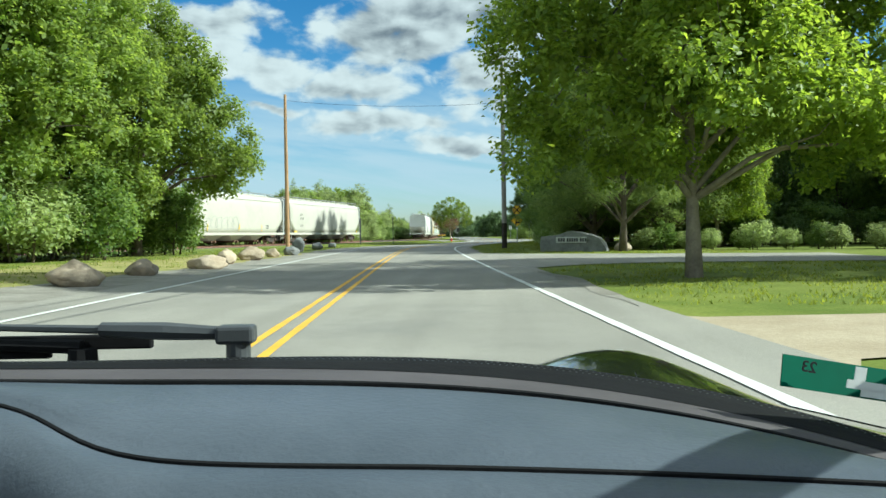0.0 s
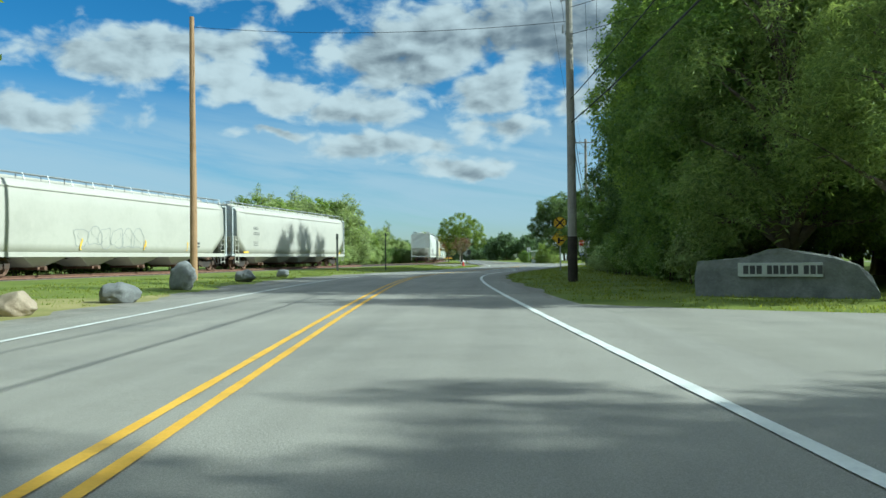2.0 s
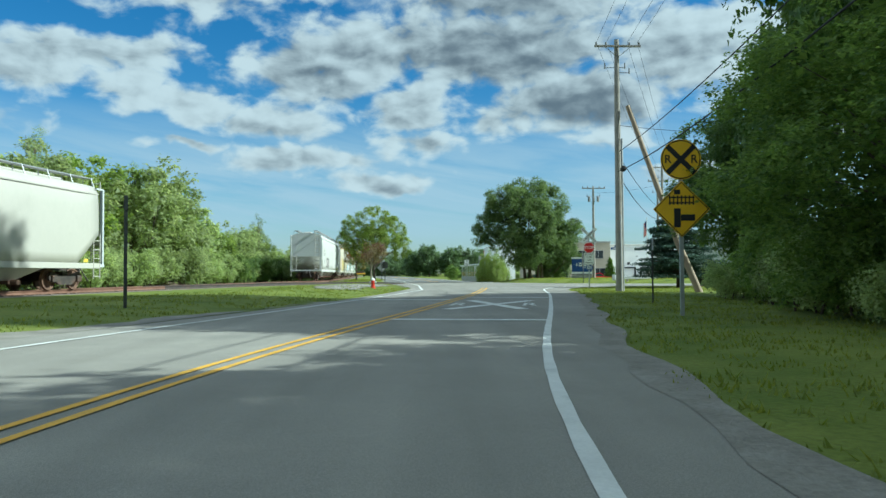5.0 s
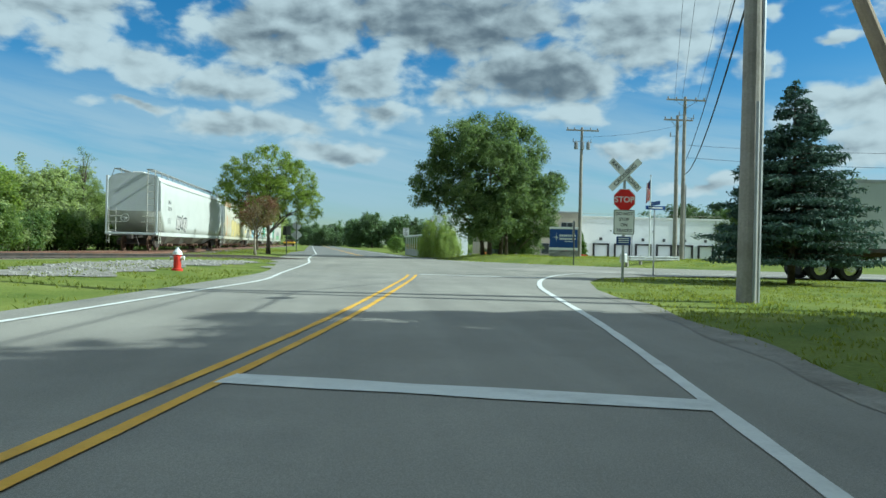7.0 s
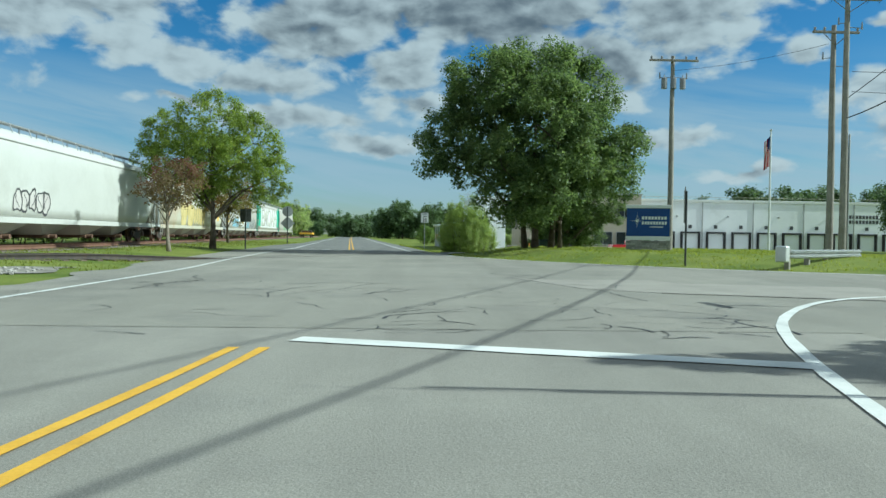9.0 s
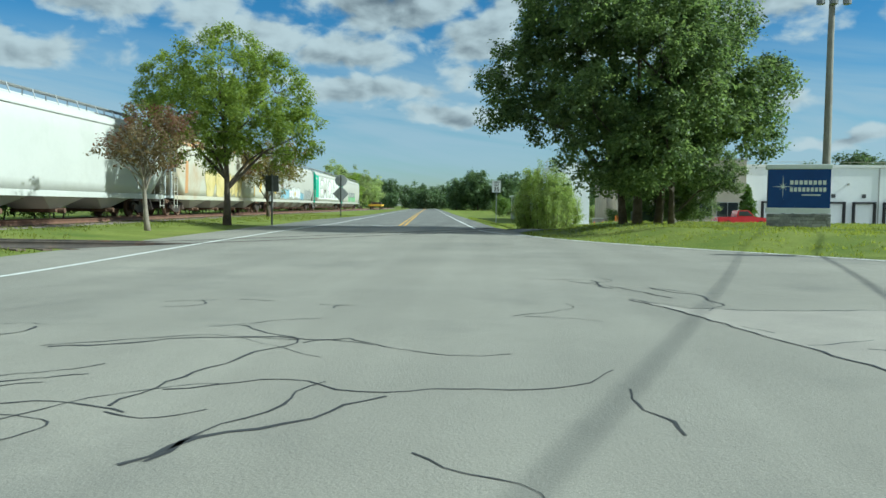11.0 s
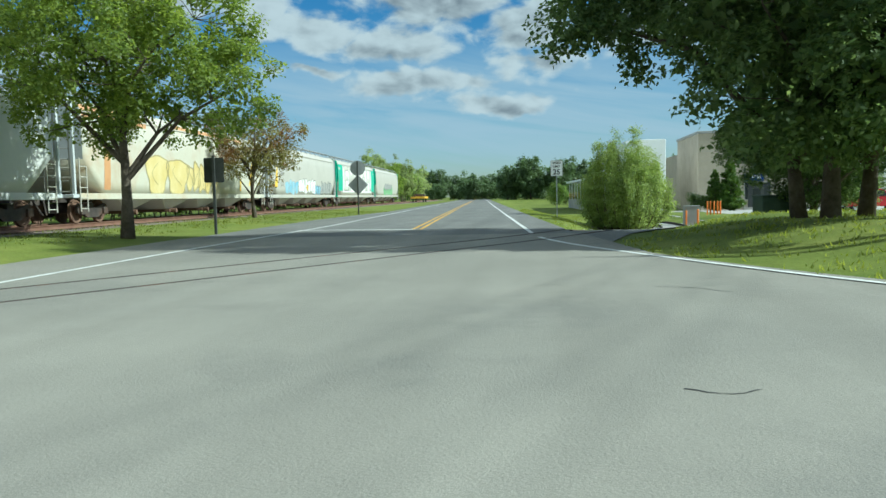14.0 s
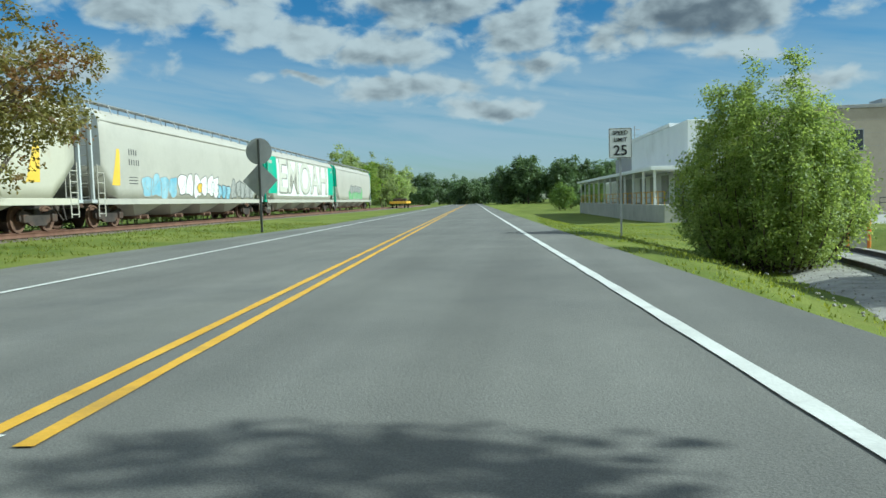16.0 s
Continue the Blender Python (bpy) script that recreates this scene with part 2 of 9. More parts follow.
def foliage(name, dark, light, trans=0.35, warm=None, rough=0.48):
    """Leaves: tone varies leaf by leaf and from tree to tree; some light passes through."""
    if name in MATS:
        return MATS[name]
    m = bpy.data.materials.new(name)
    MATS[name] = m
    m.use_nodes = True
    nt = m.node_tree
    N, L = nt.nodes.new, nt.links.new
    b = nt.nodes["Principled BSDF"]
    geo, tc, oi = N("ShaderNodeNewGeometry"), N("ShaderNodeTexCoord"), N("ShaderNodeObjectInfo")
    n1 = N("ShaderNodeTexNoise")
    n1.inputs["Scale"].default_value, n1.inputs["Detail"].default_value = 0.55, 3
    L(tc.outputs["Object"], n1.inputs["Vector"])
    ad = N("ShaderNodeMath")
    ad.operation = "ADD"
    L(geo.outputs["Random Per Island"], ad.inputs[0]), L(n1.outputs["Fac"], ad.inputs[1])
    r = N("ShaderNodeMapRange")
    r.inputs[1].default_value, r.inputs[2].default_value = 0.3, 1.35
    L(ad.outputs[0], r.inputs[0])
    mx = N("ShaderNodeMix")
    mx.data_type = "RGBA"
    mx.inputs["A"].default_value, mx.inputs["B"].default_value = (*dark, 1), (*light, 1)
    L(r.outputs[0], mx.inputs["Factor"])
    col = mx.outputs["Result"]
    if warm:
        m2 = N("ShaderNodeMix")
        m2.data_type = "RGBA"
        r2 = N("ShaderNodeMapRange")
        r2.inputs[1].default_value, r2.inputs[2].default_value = 0.5, 0.62
        L(n1.outputs["Fac"], r2.inputs[0])
        L(r2.outputs[0], m2.inputs["Factor"]), L(col, m2.inputs["A"])
        m2.inputs["B"].default_value = (*warm, 1)
        col = m2.outputs["Result"]
    hs = N("ShaderNodeHueSaturation")
    v2 = N("ShaderNodeMapRange")
    v2.inputs[3].default_value, v2.inputs[4].default_value = 0.8, 1.2
    L(oi.outputs["Random"], v2.inputs[0])
    L(v2.outputs[0], hs.inputs["Value"]), L(col, hs.inputs["Color"])
    L(hs.outputs[0], b.inputs["Base Color"])
    b.inputs["Roughness"].default_value = rough
    b.inputs["Specular IOR Level"].default_value = 0.42
    tr, ms = N("ShaderNodeBsdfTranslucent"), N("ShaderNodeMixShader")
    hs2 = N("ShaderNodeHueSaturation")
    hs2.inputs["Hue"].default_value, hs2.inputs["Saturation"].default_value, hs2.inputs["Value"].default_value = 0.485, 1.15, 1.5
    L(hs.outputs[0], hs2.inputs["Color"]), L(hs2.outputs[0], tr.inputs["Color"])
    ms.inputs[0].default_value = trans
    L(b.outputs[0], ms.inputs[1]), L(tr.outputs[0], ms.inputs[2])
    L(ms.outputs[0], nt.nodes["Material Output"].inputs[0])
    return m


GRASS = surface("mown_grass", (0.098, 0.137, 0.022), (0.20, 0.226, 0.048), scale=0.35, rough=0.9, bump=0.9, fine=14, spread=0.5, spec=0.15, stain=(0.28, 0.25, 0.08), stain_scale=0.22, stain_amt=0.35)
DRY = surface("dry_lawn", (0.22, 0.21, 0.075), (0.34, 0.30, 0.13), scale=0.5, rough=0.95, bump=0.8, fine=14, spread=0.4, spec=0.1, stain=(0.17, 0.21, 0.04), stain_scale=0.3, stain_amt=0.7)
BLADES = foliage("grass_blades", (0.115, 0.158, 0.028), (0.24, 0.27, 0.062), 0.5, rough=0.7)
ASPHALT = surface("worn_asphalt", (0.225, 0.213, 0.188), (0.295, 0.278, 0.243), scale=0.25, rough=0.88, bump=0.35, fine=55, spread=0.2, spec=0.3, stain=(0.15, 0.148, 0.142), stain_scale=0.3, stain_amt=0.5, streak=0.12)
ASPHALT2 = surface("pale_asphalt", (0.222, 0.211, 0.183), (0.288, 0.271, 0.232), scale=0.22, rough=0.9, bump=0.35, fine=55, spread=0.18, spec=0.3, stain=(0.14, 0.138, 0.13), stain_scale=0.35, stain_amt=0.5, streak=0.08)
ASPHALT3 = surface("darker_asphalt", (0.145, 0.143, 0.135), (0.20, 0.196, 0.18), scale=0.25, rough=0.88, bump=0.35, fine=55, spread=0.2, spec=0.3, stain=(0.11, 0.11, 0.112), stain_scale=0.3, stain_amt=0.5, streak=0.12)
TAR = surface("crack_sealer", (0.035, 0.035, 0.036), (0.06, 0.06, 0.06), scale=2, rough=0.6, bump=0.1)
GRAVEL = surface("gravel", (0.18, 0.165, 0.14), (0.30, 0.28, 0.245), scale=1.2, rough=0.95, bump=1.0, fine=22, spread=0.45)
SAND = surface("sandy_soil", (0.30, 0.24, 0.16), (0.42, 0.35, 0.25), scale=0.8, rough=0.95, bump=0.6, fine=18, spread=0.25)
BALLAST = surface("ballast", (0.14, 0.12, 0.105), (0.24, 0.20, 0.17), scale=1.5, rough=0.95, bump=1.0, fine=16, spread=0.5, stain=(0.20, 0.10, 0.055), stain_scale=0.5)
WHITE_LINE = surface("white_road_paint", (0.60, 0.60, 0.57), (0.74, 0.74, 0.71), scale=1.5, rough=0.75, bump=0.2, fine=30, spread=0.14, stain=(0.34, 0.34, 0.33), stain_scale=1.3, stain_amt=0.55)
YELLOW_LINE = surface("yellow_road_paint", (0.62, 0.34, 0.03), (0.74, 0.44, 0.05), scale=1.5, rough=0.75, bump=0.2, fine=30, spread=0.14, stain=(0.30, 0.20, 0.06), stain_scale=1.3, stain_amt=0.55)
RUST = surface("rusty_steel", (0.10, 0.058, 0.04), (0.18, 0.108, 0.072), scale=3, rough=0.85, bump=0.3, metal=0.0, spread=0.25)
DARK_STEEL = surface("grimy_steel", (0.035, 0.03, 0.028), (0.075, 0.06, 0.05), scale=3, rough=0.75, bump=0.25, spread=0.2, stain=(0.15, 0.07, 0.035), stain_scale=1.2)
RAIL_TOP = surface("rail_steel", (0.15, 0.078, 0.052), (0.23, 0.13, 0.09), scale=2, rough=0.6, bump=0.1, metal=0.2)
TIE = surface("timber_tie", (0.085, 0.06, 0.045), (0.16, 0.125, 0.095), scale=2.5, rough=0.9, bump=0.5, fine=25, spread=0.3, rand=0.3)
POLE_WOOD = surface("weathered_pole_wood", (0.24, 0.22, 0.195), (0.37, 0.345, 0.31), scale=1.2, rough=0.9, bump=0.5, fine=20, spread=0.3, stain=(0.15, 0.115, 0.09), stain_scale=0.7)
TAN_WOOD = surface("new_pole_wood", (0.30, 0.18, 0.09), (0.42, 0.27, 0.15), scale=1.0, rough=0.85, bump=0.4, fine=20, spread=0.2)
BARK = surface("bark", (0.075, 0.06, 0.045), (0.16, 0.13, 0.10), scale=3, rough=0.95, bump=1.0, fine=16, spread=0.4)
PALE_BARK = surface("pale_bark", (0.20, 0.17, 0.14), (0.32, 0.28, 0.23), scale=3, rough=0.95, bump=0.8, fine=16, spread=0.3)
GALV = surface("galvanised_steel", (0.36, 0.37, 0.38), (0.46, 0.47, 0.48), scale=3, rough=0.5, bump=0.05, metal=0.6, spread=0.08)
SIGN_BACK = surface("sign_back_aluminium", (0.30, 0.31, 0.31), (0.38, 0.39, 0.39), scale=2, rough=0.6, bump=0.03, metal=0.1, spread=0.06)
POST_DARK = surface("dark_green_post", (0.05, 0.055, 0.05), (0.09, 0.095, 0.09), scale=3, rough=0.6, bump=0.1, metal=0.3)
SIGN_YELLOW = surface("yellow_sign_sheeting", (0.72, 0.42, 0.01), (0.78, 0.47, 0.015), scale=3, rough=0.45, bump=0.02, spread=0.04)
SIGN_BLACK = surface("black_sign_ink", (0.012, 0.012, 0.014), (0.02, 0.02, 0.022), scale=3, rough=0.5, bump=0.02)
SIGN_WHITE = surface("white_sign_sheeting", (0.72, 0.73, 0.72), (0.80, 0.81, 0.80), scale=3, rough=0.45, bump=0.02, spread=0.04)
SIGN_RED = surface("red_sign_sheeting", (0.50, 0.012, 0.015), (0.58, 0.02, 0.02), scale=3, rough=0.45, bump=0.02, spread=0.04)
SIGN_BLUE = surface("blue_sign_paint", (0.012, 0.05, 0.21), (0.016, 0.065, 0.26), scale=2, rough=0.45, bump=0.02, spread=0.05)

# ---- building helpers ----
def thing(name, m, label, category, group="", kind=""):
    ob = new(name)
    ob.empty_display_size = 0.2
    ob.matrix_world = m
    return tagged(ob, label, category, group, kind)


def mesh_of(name, bm, mat, smooth=False):
    me = bpy.data.meshes.new(name)
    bm.to_mesh(me)
    bm.free()
    for mt in mat if isinstance(mat, (list, tuple)) else [mat]:
        me.materials.append(mt)
    if smooth:
        me.polygons.foreach_set("use_smooth", [True] * len(me.polygons))
    return me


def part(name, bm, mat, parent=None, label="", smooth=False, at=None):
    """Links a bmesh, or a mesh that is shared, as ONE object under a thing or a part."""
    me = bm if isinstance(bm, bpy.types.Mesh) else mesh_of(name, bm, mat, smooth)
    ob = new(name, me)
    if parent:
        ob.parent = parent
    if at is not None:
        ob.matrix_local = at
    return tagged(ob, label)


def raw_mesh(name, verts, faces, mat, smooth=False):
    me = bpy.data.meshes.new(name)
    verts, faces = np.asarray(verts, np.float32), np.asarray(faces, np.int32)
    k = faces.shape[1]
    me.vertices.add(len(verts))
    me.vertices.foreach_set("co", verts.ravel())
    me.loops.add(faces.size)
    me.loops.foreach_set("vertex_index", faces.ravel())
    me.polygons.add(len(faces))
    me.polygons.foreach_set("loop_start", np.arange(0, faces.size, k, dtype=np.int32))
    me.polygons.foreach_set("loop_total", np.full(len(faces), k, np.int32))
    if smooth:
        me.polygons.foreach_set("use_smooth", np.ones(len(faces), bool))
    me.update(calc_edges=True)
    me.materials.append(mat)
    return me


def box(bm, x0, x1, y0, y1, z0, z1, bevel=0.0, m=None):
    r = bmesh.ops.create_cube(bm, size=1)
    vs = r["verts"]
    bmesh.ops.scale(bm, vec=(abs(x1 - x0), abs(y1 - y0), abs(z1 - z0)), verts=vs)
    bmesh.ops.translate(bm, vec=((x0 + x1) / 2, (y0 + y1) / 2, (z0 + z1) / 2), verts=vs)
    if bevel:
        es = list({e for v in vs for e in v.link_edges})
        r2 = bmesh.ops.bevel(bm, geom=es, offset=bevel, segments=2, affect="EDGES", profile=0.5)
        vs = list({v for f in r2["faces"] for v in f.verts} | {v for v in vs if v.is_valid})
    if m is not None:
        bmesh.ops.transform(bm, matrix=m, verts=vs)
    return vs


def boxes(*specs):
    bm = bmesh.new()
    for s in specs:
        box(bm, *s)
    return bm


def tube(bm, pts, radii, seg=8, cap=True):
    """A tapered tube along a line of points."""
    pts = [Vector(p) for p in pts]
    if not isinstance(radii, (list, tuple)):
        radii = [radii] * len(pts)
    rings, up = [], None
    for i, p in enumerate(pts):
        d = (pts[min(i + 1, len(pts) - 1)] - pts[max(i - 1, 0)]).normalized()
        if up is None:
            up = Vector((1, 0, 0)) if abs(d.x) < 0.8 else Vector((0, 1, 0))
        s = d.cross(up).normalized()
        up = s.cross(d).normalized()
        rings.append([bm.verts.new(p + (s * math.cos(a) + up * math.sin(a)) * radii[i]) for a in [2 * math.pi * k / seg for k in range(seg)]])
    for a, b in zip(rings, rings[1:]):
        for k in range(seg):
            bm.faces.new((a[k], a[(k + 1) % seg], b[(k + 1) % seg], b[k]))
    if cap:
        bm.faces.new(rings[0][::-1])
        bm.faces.new(rings[-1])
    return bm


def cyl(bm, p0, p1, r, seg=12):
    return tube(bm, [p0, p1], r, seg)


def plate(bm, outline, y0, y1):
    """A flat plate with the outline given in x and z, from y0 to y1."""
    a = [bm.verts.new((x, y0, z)) for x, z in outline]
    b = [bm.verts.new((x, y1, z)) for x, z in outline]
    n = len(outline)
    f1, f2 = bm.faces.new(a), bm.faces.new(b[::-1])
    for i in range(n):
        bm.faces.new((a[i], b[i], b[(i + 1) % n], a[(i + 1) % n]))
    bmesh.ops.recalc_face_normals(bm, faces=bm.faces[:])
    return bm


def rounded(w, h, r, cx=0.0, cz=0.0, seg=5):
    pts = []
    for sx, sz, a0 in ((1, 1, 0), (-1, 1, 90), (-1, -1, 180), (1, -1, 270)):
        for k in range(seg + 1):
            a = radians(a0 + 90 * k / seg)
            pts.append((cx + sx * (w / 2 - r) + r * math.cos(a), cz + sz * (h / 2 - r) + r * math.sin(a)))
    return pts


def words(parent, text, size, m, mat, depth=0.002, name="lettering"):
    """Lettering in the built-in font, as a mesh part."""
    cu = bpy.data.curves.new(name, "FONT")
    cu.body, cu.size, cu.align_x, cu.align_y, cu.extrude = text, size, "CENTER", "CENTER", depth
    cu.offset = size * 0.012
    tmp = bpy.data.objects.new(name, cu)
    me = bpy.data.meshes.new_from_object(tmp)
    bpy.data.objects.remove(tmp)
    bpy.data.curves.remove(cu)
    me.materials.clear()
    me.materials.append(mat)
    return part(name, me, mat, parent, at=m)


FACE = pose(0, 0, 0, 90, 0, 0)  # lettering that faces -y


def lerp(x, xs, ys):
    return float(np.interp(x, xs, ys))


# ---- plan of the roads ----
CY = [-130, -75, -66.7, -58.5, -49, -41, -33, -23, -16, -8, 0, 7, 13.8, 17, 22, 27, 33, 38, 49, 55.4, 75, 99.4, 118, 139, 160, 420]
CX = [7.5, 1.15, 0.25, -0.6, -1.6, -2.4, -3.2, -4.1, -4.65, -5.1, -5.15, -4.45, -3.3, -2.68, -1.8, -0.95, 0.07, 0.9, 2.25, 3.0, 2.3, 0.35, -1.15, -2.8, -4.5, -24.6]


def smooth_table(xs, ys, step=1.0, width=5):
    g = np.arange(xs[0], xs[-1] + 0.01, step)
    v = np.interp(g, xs, ys)
    pad = np.concatenate([np.full(width, v[0]), v, np.full(width, v[-1])])
    w = np.hanning(2 * width + 1)
    sm = np.convolve(pad, w / w.sum(), "same")[width:-width]
    sm[:width], sm[-width:] = v[:width], v[-width:]
    return g, sm


RG, RC = smooth_table(CY, CX)


def centre(y):
    return float(np.interp(y, RG, RC))


# asphalt's edge and the grass's edge, as offsets from the centre line
LEFT_EDGE = ([-130, 5, 22, 30, 52, 70, 76, 82, 90, 108, 135, 420], [-5.4, -5.4, -4.9, -4.8, -5.3, -6.3, -7.5, -9.8, -9.0, -7.4, -5.5, -5.5])
GRASS_L = ([-130, -60, -40, -28, -16, -5, 5, 17, 26, 30], [-7.8, -7.8, -6.7, -6.2, -6.9, -7.0, -6.8, -6.2, -5.2, -4.9])
RIGHT_EDGE = ([-130, -63, -56, -50, -33, -28, -10, 5, 10, 15, 32, 41, 47, 51, 55, 96, 99, 106, 420], [5.0, 5.0, 5.1, 5.3, 5.3, 5.2, 5.05, 5.1, 5.0, 5.05, 5.35, 5.35, 5.5, 6.0, 6.6, 5.0, 5.0, 5.0, 5.0])


def ground_z(x, y):
    """Height of the ground: level at the road, a low mound on the far corner, falling away behind it."""
    z = 0.0
    c = centre(y)
    # mound beyond the side road
    far_y = lerp(x, [4, 6, 8, 10.5, 15, 20, 30, 70], [96, 90, 84.5, 80.6, 75.5, 72.5, 69, 61])
    d = y - far_y
    if x > 5 and d > 0:
        up = min(1.0, d / 7.0) * min(1.0, max(0.0, (x - 7) / 5)) * max(0.0, min(1.0, (112 - y) / 14))
        z += 0.45 * up * up * (3 - 2 * up)
    # lower ground to the right of the onward road
    r = x - (c + 5.2)
    if y > 96 and r > 0:
        s = min(1.0, r / 4.5) * min(1.0, (y - 98) / 10 if y > 98 else 0) * max(0.0, min(1.0, (300 - y) / 60))
        s = s * s * (3 - 2 * s)
        z -= s * (0.55 + 0.5 * min(1.0, max(0.0, (y - 120) / 45)))
    # hollow round the willow bush
    z -= 0.75 * math.exp(-((x - 10.0) / 3.0) ** 2 - ((y - 117) / 7.0) ** 2)
    # the spur runs down a shallow cutting
    if 95 < y < 145 and x > 4:
        off = x - lerp(y, [95.6, 98, 101, 104, 107, 110, 113.3, 116.7, 120.3, 124, 128, 137], [5.3, 6.35, 7.4, 8.4, 9.35, 10.25, 11.1, 11.95, 12.65, 13.1, 13.25, 12.2])
        k = math.exp(-(off / 3.2) ** 4)
        z += k * (lerp(y, [95, 97.5, 101, 106, 110, 114, 120, 136, 145], [0.0, -0.03, -0.30, -0.74, -0.88, -1.02, -1.2, -1.25, -1.0]) - z)
    # the strip by the railway is a little raised
    lft = (c - 5.5) - x
    if lft > 0:
        s = min(1.0, lft / 6.0)
        z += 0.22 * s * s * (3 - 2 * s)
    return z


def build_ground():
    xs = np.concatenate([np.linspace(-2400, -300, 8), np.linspace(-250, -60, 12), np.arange(-55, -16, 2.0), np.arange(-16, 30, 0.75), np.arange(30, 90, 4.0), np.linspace(100, 300, 8), np.linspace(400, 2400, 8)])
    ys = np.concatenate([np.linspace(-1200, -180, 8), np.arange(-150, -80, 8.0), np.arange(-80, 135, 1.0), np.arange(136, 250, 4.0), np.linspace(260, 500, 10), np.linspace(600, 3000, 10)])
    nx, ny = len(xs), len(ys)
    v = np.zeros((ny, nx, 3), np.float32)
    for j, y in enumerate(ys):
        for i, x in enumerate(xs):
            v[j, i] = (x, y, ground_z(x, y) - 0.012)
    idx = (np.arange(ny - 1)[:, None] * nx + np.arange(nx - 1)[None]).ravel()
    f = np.stack([idx, idx + 1, idx + nx + 1, idx + nx], -1)
    ob = new("ground", raw_mesh("ground", v.reshape(-1, 3), f, GRASS, True))
    return tagged(ob, "mown green grass with dry yellow patches beside the road", "grass", kind="structure")


def loft(name, left, right, z, mat, cols=4, drape=False):
    """A sheet between two rows of (x, y) points."""
    left, right = np.asarray(left, float), np.asarray(right, float)
    n = len(left)
    t = np.linspace(0, 1, cols + 1)[None, :, None]
    p = left[:, None] * (1 - t) + right[:, None] * t
    zz = np.array([[z(*q) for q in row] for row in p]) if callable(z) else np.array([[ground_z(*q) + z for q in row] for row in p]) if drape else np.full(p.shape[:2], z)
    v = np.concatenate([p, zz[..., None]], -1).reshape(-1, 3)
    w = cols + 1
    idx = (np.arange(n - 1)[:, None] * w + np.arange(cols)[None]).ravel()
    f = np.stack([idx, idx + 1, idx + w + 1, idx + w], -1)
    return new(name, raw_mesh(name, v, f, mat))


def stripe(name, pts, width, z, mat, label):
    """A painted line along (x, y) points."""
    p = np.asarray(pts, float)
    d = np.gradient(p, axis=0)
    d /= np.linalg.norm(d, axis=1)[:, None]
    nrm = np.stack([-d[:, 1], d[:, 0]], -1) * width / 2
    rag = 1 + 0.10 * np.sin(np.arange(len(p)) * 2.3)[:, None]
    ob = loft(name, p + nrm * rag, p - nrm * rag, z, mat, 1)
    tagged(ob, label, "road marking", kind="structure")
    return ob


def resample(pts, step=0.6):
    p = np.asarray(pts, float)
    s = np.concatenate([[0], np.cumsum(np.linalg.norm(np.diff(p, axis=0), axis=1))])
    g = np.linspace(0, s[-1], max(3, int(s[-1] / step)))
    q = np.stack([np.interp(g, s, p[:, 0]), np.interp(g, s, p[:, 1])], -1)
    k = np.array([1, 2, 3, 2, 1]) / 9
    for _ in range(3):
        e = np.concatenate([[q[0]] * 2, q, [q[-1]] * 2])
        q[1:-1] = np.stack([np.convolve(e[:, i], k, "valid") for i in (0, 1)], -1)[1:-1]
    return q


FAR_KERB = [(4.6, 98), (5.2, 93), (5.9, 90), (8.0, 84.2), (10.5, 80.4), (15, 74.9), (20, 72.0), (30, 68.5), (70, 60)]
NEAR_KERB = [(5.5, 42), (7.35, 47), (8.4, 51), (9.9, 55.3), (12.6, 58), (17, 59.2), (24, 58.5), (40, 54), (70, 46)]


